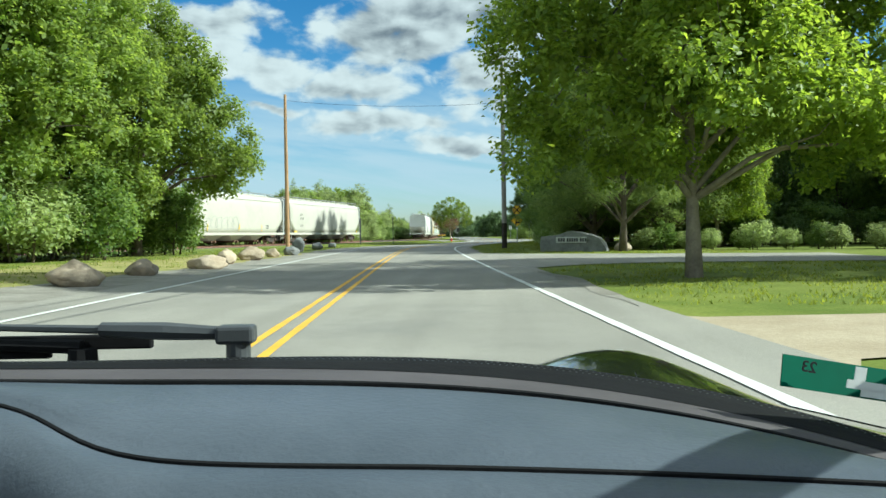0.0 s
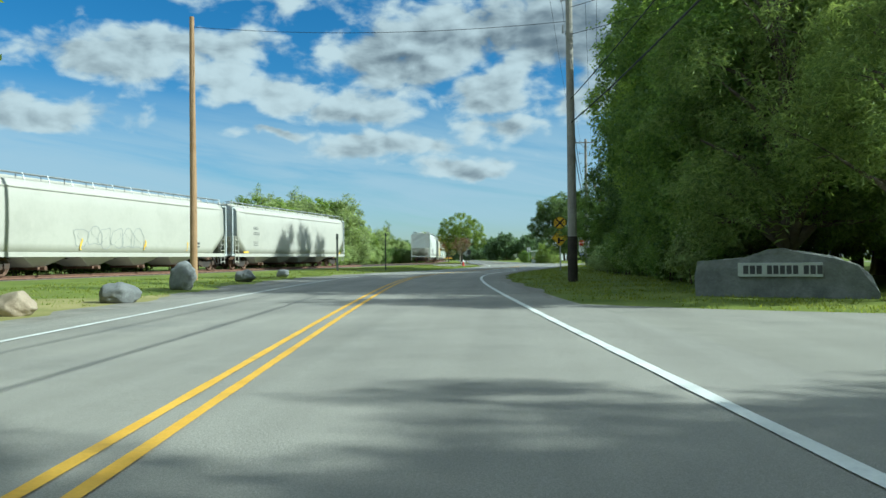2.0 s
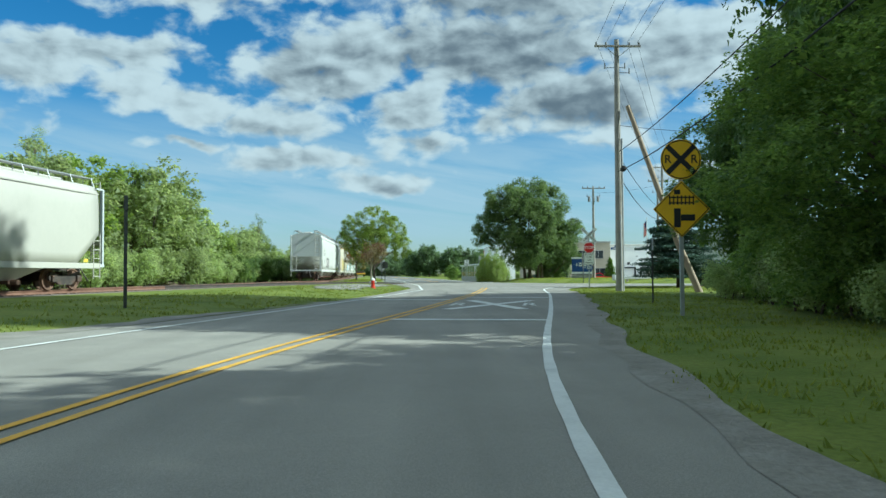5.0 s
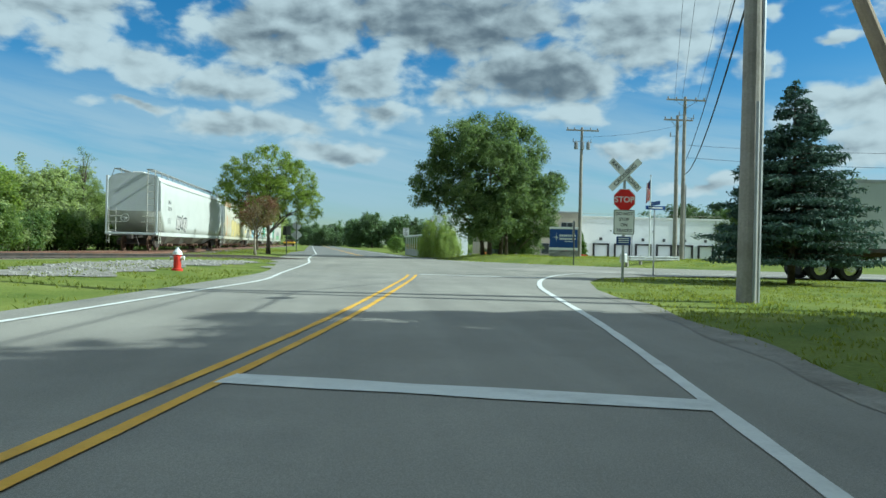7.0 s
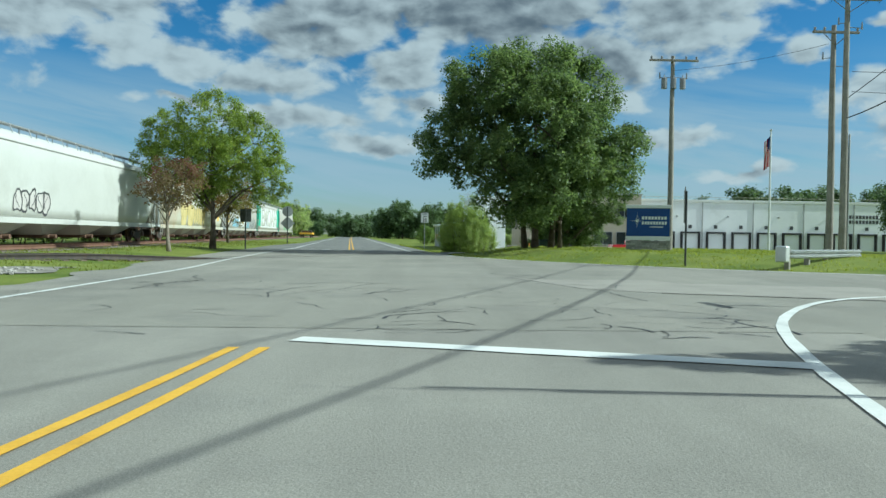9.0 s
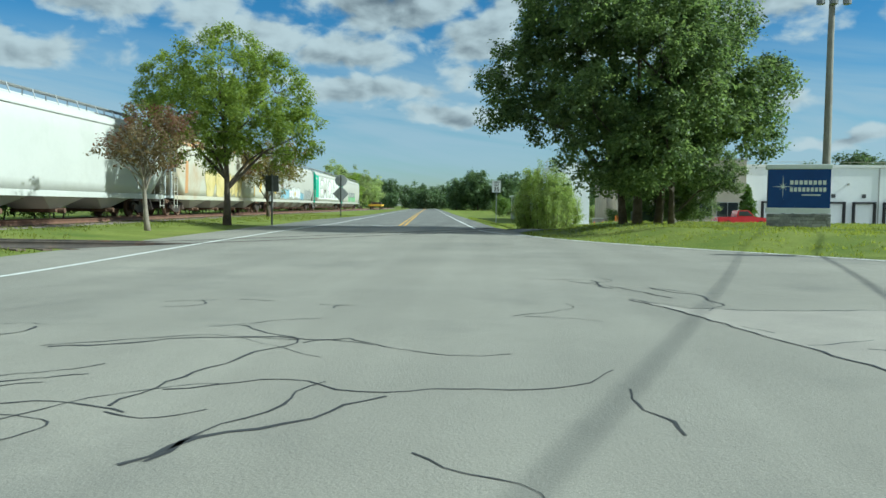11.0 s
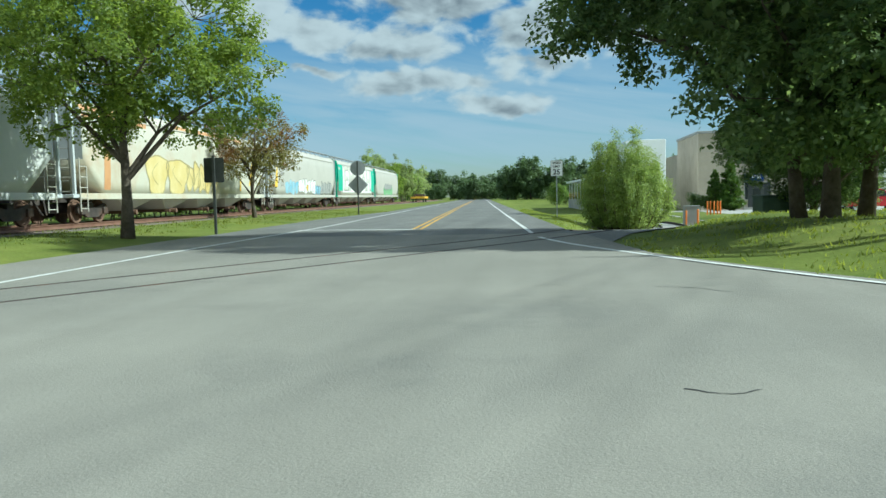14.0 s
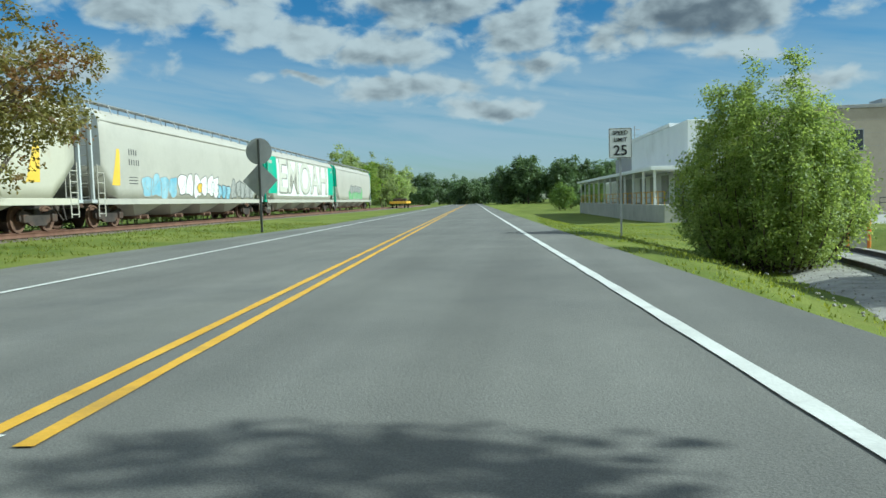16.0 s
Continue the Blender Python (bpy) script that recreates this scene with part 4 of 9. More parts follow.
def side_x(z):
    return lerp(z, [1.1, 1.8, 2.8, 3.8, 4.3, 4.6], [1.50, 1.555, 1.585, 1.57, 1.53, 1.36])


def patch(y0, y1, z0, z1, lift=0.006, cut=0.0):
    """A painted field that follows the curve of the wagon's side facing +x."""
    bm = bmesh.new()
    prev = None
    for k in range(5):
        z = z0 + (z1 - z0) * k / 4
        a = bm.verts.new((side_x(z) + lift, y0 + cut * (1 - k / 4), z))
        b = bm.verts.new((side_x(z) + lift, y1, z))
        if prev:
            bm.faces.new((prev[0], prev[1], b, a))
        prev = (a, b)
    return bm


def bubbles(w, rng, y0, y1, z0, z1, n, fill, line, label, width=0.07, lift=0.008):
    """Rounded sprayed letters: a filled shape each, a darker outline and an inner stroke."""
    body, edge = bmesh.new(), bmesh.new()
    step, seg = (y1 - y0) / n, 22

    def vert(bm, y, z, up):
        z = min(max(z, 1.12), 4.2)
        return bm.verts.new((side_x(z) + lift + up, y, z))

    for k in range(n):
        cy, cz = y0 + step * (k + 0.5) + rng.uniform(-0.1, 0.1) * step, (z0 + z1) / 2 + rng.uniform(-0.05, 0.05) * (z1 - z0)
        a, b, ph = step * rng.uniform(0.52, 0.66), (z1 - z0) / 2 * rng.uniform(0.85, 1.05), rng.uniform(0, 6)
        rad = [1 + 0.13 * math.sin(3 * q * 2 * math.pi / seg + ph) + 0.08 * math.sin(5 * q * 2 * math.pi / seg + 2 * ph) for q in range(seg)]
        def ring_pt(q, f):
            t = 2 * math.pi * q / seg
            c, s_ = math.cos(t), math.sin(t)
            return cy + a * f * rad[q % seg] * math.copysign(abs(c) ** 0.75, c), cz + b * f * rad[q % seg] * math.copysign(abs(s_) ** 0.75, s_)
        if fill:
            mid = vert(body, cy, cz, 0.0004 * k)
            rim = [vert(body, *ring_pt(q, 0.97), 0.0004 * k) for q in range(seg)]
            for q in range(seg):
                body.faces.new((mid, rim[q], rim[(q + 1) % seg]))
        g = width / min(a, b)
        out, inn = [vert(edge, *ring_pt(q, 1.0), 0.006 + 0.0004 * k) for q in range(seg)], [vert(edge, *ring_pt(q, 1.0 - g), 0.006 + 0.0004 * k) for q in range(seg)]
        for q in range(seg):
            edge.faces.new((out[q], out[(q + 1) % seg], inn[(q + 1) % seg], inn[q]))
        prev, ph2 = None, rng.uniform(0, 6)
        for q in range(9):
            u = q / 8
            y, z = cy + a * 0.5 * math.sin(u * 3.4 + ph2), cz + b * (u - 0.5) * 1.1
            cur = (vert(edge, y - width * 0.4, z, 0.0065), vert(edge, y + width * 0.4, z, 0.0065))
            if prev:
                edge.faces.new((prev[0], prev[1], cur[1], cur[0]))
            prev = cur
    if fill:
        tagged(part("graffiti", body, fill, w, label), kind="stuff")
    else:
        body.free()
    tagged(part("graffiti_outline", edge, line, w), kind="stuff")


def bogie_mesh():
    fr = bmesh.new()
    out = [(-1.15, 0.62), (-0.95, 0.78), (-0.35, 0.62), (0.35, 0.62), (0.95, 0.78), (1.15, 0.62), (1.1, 0.40), (0.8, 0.42), (0.42, 0.22), (-0.42, 0.22), (-0.8, 0.42), (-1.1, 0.40)]
    plate(fr, out, -0.06, 0.06)
    bmesh.ops.rotate(fr, verts=fr.verts[:], cent=(0, 0, 0), matrix=Matrix.Rotation(math.pi / 2, 3, "Z"))
    for y in (-0.86, 0.86):
        box(fr, 0.02, 0.16, y - 0.16, y + 0.16, 0.34, 0.62, 0.03)
    for y in (-0.2, -0.07, 0.07, 0.2):
        tube(fr, [(0.0, y, 0.28), (0.0, y, 0.55)], 0.055, 8)
    wh = bmesh.new()
    prof = [(0.0, 0.44), (0.03, 0.48), (0.05, 0.46), (0.13, 0.455), (0.13, 0.39), (0.09, 0.36), (0.08, 0.15), (0.14, 0.12), (0.14, 0.0)]
    seg = 20
    rings = [[wh.verts.new((a, math.cos(2 * math.pi * k / seg) * r, math.sin(2 * math.pi * k / seg) * r)) for k in range(seg)] for a, r in prof[:-1]]
    for r0, r1 in zip(rings, rings[1:]):
        for k in range(seg):
            wh.faces.new((r0[k], r0[(k + 1) % seg], r1[(k + 1) % seg], r1[k]))
    wh.faces.new(rings[-1]), wh.faces.new(rings[0][::-1])
    bo = boxes((-1.0, 1.0, -0.18, 0.18, 0.42, 0.80, 0.03), (-0.75, 0.75, -0.87, -0.81, 0.40, 0.50), (-0.75, 0.75, 0.81, 0.87, 0.40, 0.50))
    return mesh_of("side_frame", fr, DARK_STEEL), mesh_of("wheel", wh, RUST), mesh_of("bolster", bo, DARK_STEEL)


BOGIE = bogie_mesh()


def add_bogie(parent, y):
    sf, wh, bo = BOGIE
    b = part("bogie", bo, None, parent, at=Matrix.Translation((0, y, 0)))
    for s in (-1, 1):
        part("side_frame", sf, None, b, at=Matrix.Translation((0.98 * s, 0, 0)) @ Matrix.Diagonal((s, 1, 1, 1)))
        for d in (-0.86, 0.86):
            part("wheel", wh, None, b, at=Matrix.Translation((0.70 * s, d, 0.46)) @ Matrix.Diagonal((s, 1, 1, 1)))
    return b


def ladder(x, y, z0, z1, w, axis):
    bm = bmesh.new()
    dx, dy = (w / 2, 0) if axis == "x" else (0, w / 2)
    for s in (-1, 1):
        cyl(bm, (x + dx * s, y + dy * s, z0), (x + dx * s, y + dy * s, z1), 0.024, 6)
    n = int((z1 - z0) / 0.40)
    for k in range(n + 1):
        z = z0 + 0.12 + k * 0.40
        if z < z1:
            cyl(bm, (x - dx, y - dy, z), (x + dx, y + dy, z), 0.02, 6)
    return bm


def hopper_wagon(m, length, body_mat, label, art, end_mat=None, bays=4):
    """A covered hopper wagon; x is its side, y its length, z up from the rail."""
    w = thing("hopper_wagon", m, label, "railway wagon", "freight wagons on the track")
    end_mat = end_mat or W_END
    lb = length - 1.75
    h = lb / 2
    # shell: sides bulge a little, its ends are cut back below
    bm = bmesh.new()
    secs = [(-h, 2.45), (-h + 0.75, 1.75), (-h + 1.5, 1.1), (-h + 1.9, 1.1), (-h / 2, 1.1), (0, 1.1), (h / 2, 1.1), (h - 1.9, 1.1), (h - 1.5, 1.1), (h - 0.75, 1.75), (h, 2.45)]
    rings = []
    for y, zb in secs:
        zs = [zb + (4.6 - zb) * k / 7 for k in range(8)]
        prof = [(side_x(z), z) for z in zs] + [(1.0, 4.72), (0.5, 4.80)]
        prof = prof + [(-a, b) for a, b in prof[::-1]]
        rings.append([bm.verts.new((a, y, b)) for a, b in prof])
    for a, b in zip(rings, rings[1:]):
        k = len(a)
        for i in range(k):
            f = bm.faces.new((a[i], a[(i + 1) % k], b[(i + 1) % k], b[i]))
            f.smooth = True
    bm.faces.new(rings[0][::-1]).material_index = 1
    bm.faces.new(rings[-1]).material_index = 1
    bmesh.ops.recalc_face_normals(bm, faces=bm.faces[:])
    body = part("body", bm, [body_mat, end_mat], w)
    # roof edge band and seams
    for s in (-1, 1):
        bm = bmesh.new()
        box(bm, s * 1.535 - 0.025, s * 1.535 + 0.025, -h, h, 4.24, 4.30, 0.0)
        part("roof_seam", bm, body_mat, body)
        bm = bmesh.new()
        box(bm, s * 1.47 - 0.06, s * 1.47 + 0.06, -h - 0.2, h + 0.2, 0.92, 1.16, 0.012)
        part("side_sill", bm, body_mat, w)
        # roof walkway on brackets
        bm = bmesh.new()
        box(bm, s * 0.95 - 0.2, s * 0.95 + 0.2, -h - 0.25, h + 0.25, 4.99, 5.03)
        n = int(lb / 1.55)
        for k in range(n + 1):
            y = -h + lb * k / n
            cyl(bm, (s * 1.33, y, 4.6), (s * 1.18, y, 5.01), 0.022, 5)
            cyl(bm, (s * 0.8, y, 4.74), (s * 0.8, y, 5.01), 0.022, 5)
        part("roof_walkway", bm, GALV, w, "grey grating walkway on brackets")
    part("roof_hatch", boxes((-0.36, 0.36, -h + 0.8, h - 0.8, 4.78, 4.95, 0.05)), body_mat, w)
    # underside: chutes with outlets
    run = lb - 5.6
    for k in range(bays):
        yc = -run / 2 + run * (k + 0.5) / bays
        hw = run / bays / 2 - 0.03
        bm = bmesh.new()
        top = [bm.verts.new((sx * 1.42, yc + sy * hw, 1.12)) for sx, sy in ((-1, -1), (1, -1), (1, 1), (-1, 1))]
        bot = [bm.verts.new((sx * 0.75, yc + sy * 0.30, 0.42)) for sx, sy in ((-1, -1), (1, -1), (1, 1), (-1, 1))]
        for i in range(4):
            bm.faces.new((top[i], top[(i + 1) % 4], bot[(i + 1) % 4], bot[i]))
        bm.faces.new(bot[::-1])
        bmesh.ops.recalc_face_normals(bm, faces=bm.faces[:])
        bay = part("hopper_bay", bm, W_GREY, w)
        bm = boxes((-0.95, 0.95, yc - 0.24, yc + 0.24, 0.28, 0.43, 0.02))
        tube(bm, [(0.9, yc, 0.36), (1.22, yc, 0.36)], 0.11, 10)
        part("outlet", bm, RUST, bay, "rusty discharge outlet")
    part("centre_sill", boxes((-0.3, 0.3, -h - 0.55, h + 0.55, 0.82, 1.12, 0.02)), DARK_STEEL, w)
    for s in (-1, 1):
        y = s * h
        part("end_platform", boxes((-1.5, 1.5, y - 0.05, y + s * 0.62, 0.98, 1.12, 0.02)), end_mat, w)
        for sx in (-1, 1):
            bm = bmesh.new()
            box(bm, sx * 1.46 - 0.05, sx * 1.46 + 0.05, y + s * 0.42, y + s * 0.54, 1.1, 4.55)
            box(bm, sx * 1.46 - 0.04, sx * 1.46 + 0.04, y - 0.05, y + s * 0.5, 4.48, 4.56)
            part("corner_post", bm, end_mat, w)
        part("ladder", ladder(1.12, y + s * 0.5, 1.1, 4.9, 0.42, "x"), W_WHITE, w)
        part("ladder", ladder(-1.12, y + s * 0.5, 1.1, 2.6, 0.42, "x"), W_WHITE, w)
        part("ladder", ladder(1.53, y - s * 0.05, 0.45, 2.5, 0.5, "y"), W_WHITE, w)
        part("ladder", ladder(-1.53, y - s * 0.05, 0.45, 2.5, 0.5, "y"), W_WHITE, w)
        for zz in (1.75, 2.1):
            for sx in (-1, 1):
                part("grab_rail", cyl(bmesh.new(), (sx * 1.45, y + s * 0.52, zz), (sx * 0.6, y + s * 0.52, zz), 0.02, 6), W_WHITE, w)
        # slope sheet and coupler
        bm = bmesh.new()
        v = [bm.verts.new(q) for q in ((-1.4, y - s * 0.02, 2.5), (1.4, y - s * 0.02, 2.5), (1.4, y - s * 1.55, 1.15), (-1.4, y - s * 1.55, 1.15))]
        bm.faces.new(v if s < 0 else v[::-1])
        bmesh.ops.solidify(bm, geom=bm.faces[:], thickness=0.03)
        part("slope_sheet", bm, DARK_STEEL, w)
        bm = boxes((-0.16, 0.16, y + s * 0.45, y + s * 0.9, 0.72, 1.0, 0.04))
        cyl(bm, (0.3, y + s * 0.6, 0.95), (0.55, y + s * 0.85, 0.35), 0.03, 6)
        part("coupler", bm, DARK_STEEL, w)
        add_bogie(w, s * (h - 1.55))
    # brake wheel on one end
    bm = bmesh.new()
    pts = [(-0.45 + 0.24 * math.cos(a), -h - 0.30, 2.0 + 0.24 * math.sin(a)) for a in [2 * math.pi * k / 16 for k in range(17)]]
    tube(bm, pts, 0.025, 6)
    for k in range(4):
        a = math.pi * k / 4
        cyl(bm, (-0.45 - 0.24 * math.cos(a), -h - 0.30, 2.0 - 0.24 * math.sin(a)), (-0.45 + 0.24 * math.cos(a), -h - 0.30, 2.0 + 0.24 * math.sin(a)), 0.012, 5)
    cyl(bm, (-0.45, -h - 0.32, 2.0), (-0.45, -h, 2.0), 0.05, 8)
    part("brake_wheel", bm, W_GREY, w)
    art(w, h)
    return w


def marks(w, y, z=3.0, wide=0.9):
    """Stencilled marks at a wagon's end, drawn as plain bars."""
    bm = bmesh.new()
    for row, (n, hgt) in enumerate(((4, 0.26), (5, 0.26))):
        for k in range(n):
            zz = z - row * 0.42
            x = side_x(zz) + 0.006
            yy = y + k * wide / 4.2
            v = [bm.verts.new((x, yy + p, zz + q)) for p, q in ((0, 0), (0.085, 0), (0.085, hgt * rng_marks.uniform(0.85, 1.0)), (0, hgt))]
            bm.faces.new(v)
    for row in range(3):
        zz = z - 0.95 - row * 0.13
        v = [bm.verts.new((side_x(zz) + 0.006, y + p, zz + q)) for p, q in ((0, 0), (wide * 0.9, 0), (wide * 0.9, 0.035), (0, 0.035))]
        bm.faces.new(v)
    tagged(part("stencil_bars", bm, INK, w), kind="stuff")


rng_marks = random.Random(11)


def art_plain(w, h):
    marks(w, -h + 2.6)
    part("stripe", patch(-h + 1.1, -h + 1.9, 1.2, 1.34), W_YELLOW, w)
    part("stripe", patch(h - 1.0, h - 0.7, 1.2, 1.34), W_YELLOW, w)


def art_tagged(w, h):
    r = random.Random(4)
    bm = bmesh.new()
    bubbles(w, r, -h + 6.5, -h + 12.2, 1.45, 2.55, 6, None, TRIM_FAINT, "faint grey outlined graffiti", 0.045)
    for y in (-4.0, 1.5, 6.0):
        squiggle(bm, r, y, y + 0.25, 1.3, 1.9, 0.12, 1, 1.592)
    tagged(part("graffiti", bm, W_YELLOW, w, "short yellow strokes"), kind="stuff")
    bm = bmesh.new()
    for y, z in ((h - 3.6, 1.75), (h - 3.6, 1.55)):
        box(bm, side_x(z) - 0.01, side_x(z) + 0.006, y, y + 0.5, z, z + 0.14)
    tagged(part("stencil_bars", bm, INK, w), kind="stuff")


def art_first(w, h):
    marks(w, -h + 2.0)
    r = random.Random(7)
    bubbles(w, r, -h + 4.6, -h + 7.9, 1.35, 2.4, 5, GR_PALE, INK, "pale pinkish graffiti letters with black outlines", 0.07)


def art_rusty(w, h):
    r = random.Random(9)
    part("rust_field", patch(-h + 0.1, -h + 5.5, 4.05, 4.55), W_RUSTY, w, "orange rust below the roof")
    part("rust_field", patch(-3.0, h - 4, 4.25, 4.5), W_RUSTY, w, "orange rust below the roof")
    part("rust_field", patch(-h + 1.6, -h + 2.1, 1.3, 3.2), W_RUSTY, w, "rust streak down the side")
    bubbles(w, r, -h + 5.4, -h + 9.6, 1.2, 3.0, 2, GR_YELLOW, GR_OLIVE, "bulging pale yellow graffiti letters", 0.07)
    bubbles(w, r, -h + 9.8, -h + 14.0, 1.25, 2.7, 5, GR_YELLOW, GR_OLIVE, "narrow yellow graffiti letters", 0.08)
    for y in (1.0, 6.6):
        part("stripe", patch(y, y + 0.28, 1.35, 2.1), W_YELLOW, w)
    part("stripe", patch(h - 2.5, h - 2.2, 1.7, 3.1, cut=-0.5), W_YELLOW, w)
    bm = bmesh.new()
    for k in range(4):
        box(bm, 1.52, 1.566, h - 3.3 + k * 0.62, h - 2.95 + k * 0.62, 3.75, 4.15)
    tagged(part("lettering_bars", bm, RUST, w, "rust-brown stencilled bars"), kind="stuff")


def art_blue(w, h):
    r = random.Random(12)
    marks(w, -h + 2.4)
    part("stripe", patch(-h + 1.35, -h + 1.6, 1.7, 3.2, cut=-0.45), W_YELLOW, w)
    bubbles(w, r, -7.0, -3.2, 1.18, 2.25, 4, GR_BLUE, TRIM_FAINT, "blue graffiti letters", 0.04)
    bubbles(w, r, -3.0, 2.6, 1.25, 2.45, 6, GR_WHITE, INK, "white graffiti letters with dark outlines", 0.035, 0.012)
    bubbles(w, r, 2.4, 4.6, 1.15, 2.0, 3, GR_BLUE, INK, "blue graffiti letters", 0.05)
    bubbles(w, r, 4.8, 9.2, 1.2, 2.3, 5, TRIM_FAINT, INK, "silver-grey graffiti letters", 0.05)
    bubbles(w, r, -0.6, 0.0, 1.5, 2.0, 1, W_YELLOW, INK, "small orange graffiti stroke", 0.03, 0.02)


def art_letters(w, h):
    part("end_field", patch(-h + 0.05, -h + 2.2, 1.6, 4.25), W_GREEN, w, "green painted end")
    part("end_field", patch(h - 2.2, h - 0.05, 1.6, 4.25), W_GREEN, w, "green painted end")
    part("graffiti_field", patch(-h + 2.3, h - 2.3, 1.45, 4.1, 0.008), GR_WHITE, w, "cream painted field behind the graffiti")
    for dy, dz, x, mt in ((0.0, 0.0, 1.606, GR_TAUPE), (-0.16, 0.07, 1.610, GR_CREAM)):
        m = Matrix(((0, 0, 1, x), (1.38, 0, 0, dy), (0, 1, 0, 2.72 + dz), (0, 0, 0, 1)))
        words(w, "EMOAH", 3.5, m, mt, 0.001, "graffiti")


def art_green(w, h):
    r = random.Random(15)
    bubbles(w, r, -4.5, 4.5, 1.15, 2.5, 6, GR_GREEN, TRIM_FAINT, "green graffiti letters", 0.08)
    bubbles(w, r, -3.5, 3.5, 1.9, 2.8, 5, TRIM_FAINT, INK, "grey graffiti letters", 0.05, 0.012)


def on_track(pts, y0, y1, scale=1.0):
    """Pose of a wagon between two distances along the track, by y."""
    p = resample(pts, 0.5)
    a = np.array([np.interp(y0, p[:, 1], p[:, 0]), y0])
    b = np.array([np.interp(y1, p[:, 1], p[:, 0]), y1])
    d = b - a
    m = Matrix.Translation(((a[0] + b[0]) / 2, (a[1] + b[1]) / 2, RAIL_Z)) @ Matrix.Rotation(-math.atan2(d[0], d[1]), 4, "Z")
    return m @ Matrix.Scale(scale, 4), float(np.hypot(*d)) / scale


def build_train():
    for y0, y1, sc, mt, em, art, lab in (
        (-12.8, 12.5, 1.1, W_WHITE, None, art_tagged, "white covered hopper wagon with faint grey graffiti"),
        (12.7, 38.3, 1.1, W_WHITE, None, art_plain, "clean white covered hopper wagon, last before the gap"),
        (74.2, 99.1, 1.0, W_GREY, None, art_first, "pale grey covered hopper wagon with black graffiti"),
        (99.25, 123.6, 1.0, W_CREAM, None, art_rusty, "cream covered hopper wagon streaked with rust and graffiti"),
        (123.75, 146.8, 1.0, W_WHITE, None, art_blue, "white covered hopper wagon with blue graffiti along its foot"),
        (146.9, 170.8, 1.0, W_WHITE, W_GREEN, art_letters, "white covered hopper wagon with green ends and tall graffiti"),
        (170.9, 195.0, 1.0, W_WHITE, W_GREEN, art_green, "white covered hopper wagon with green graffiti"),
    ):
        m, ln = on_track(MAIN, y0, y1, sc)
        hopper_wagon(m, ln, mt, lab, art, em)


build_train()

# ---- trees and shrubs ----
def leaf_cards(name, pos, size, mat, rng, aspect=0.6, up=0.35, out=None, simple=False):
    """Many small folded leaves at the places given."""
    n = len(pos)
    nrm = rng.normal(size=(n, 3))
    nrm[:, 2] = np.abs(nrm[:, 2]) * (1 + up)
    if out is not None:
        nrm += out * 0.9
    nrm /= np.linalg.norm(nrm, axis=1)[:, None]
    t = np.cross(nrm, rng.normal(size=(n, 3)))
    t /= np.linalg.norm(t, axis=1)[:, None]
    b = np.cross(nrm, t)
    s = size * rng.uniform(0.6, 1.35, (n, 1))
    if simple:
        v = np.stack([pos - t * s - b * s * aspect * 0.6, pos + b * s * aspect * 0.9 + nrm * s * 0.2, pos + t * s - b * s * aspect * 0.6], 1)
        return raw_mesh(name, v.reshape(-1, 3), np.arange(n * 3).reshape(-1, 3), mat)
    v = np.stack([pos - t * s, pos + b * s * aspect + nrm * s * 0.22, pos + t * s, pos - b * s * aspect + nrm * s * 0.22], 1)
    i = np.arange(n)[:, None] * 4
    f = np.concatenate([i + [0, 1, 2], i + [0, 2, 3]], 1).reshape(-1, 3)
    return raw_mesh(name, v.reshape(-1, 3), f, mat)


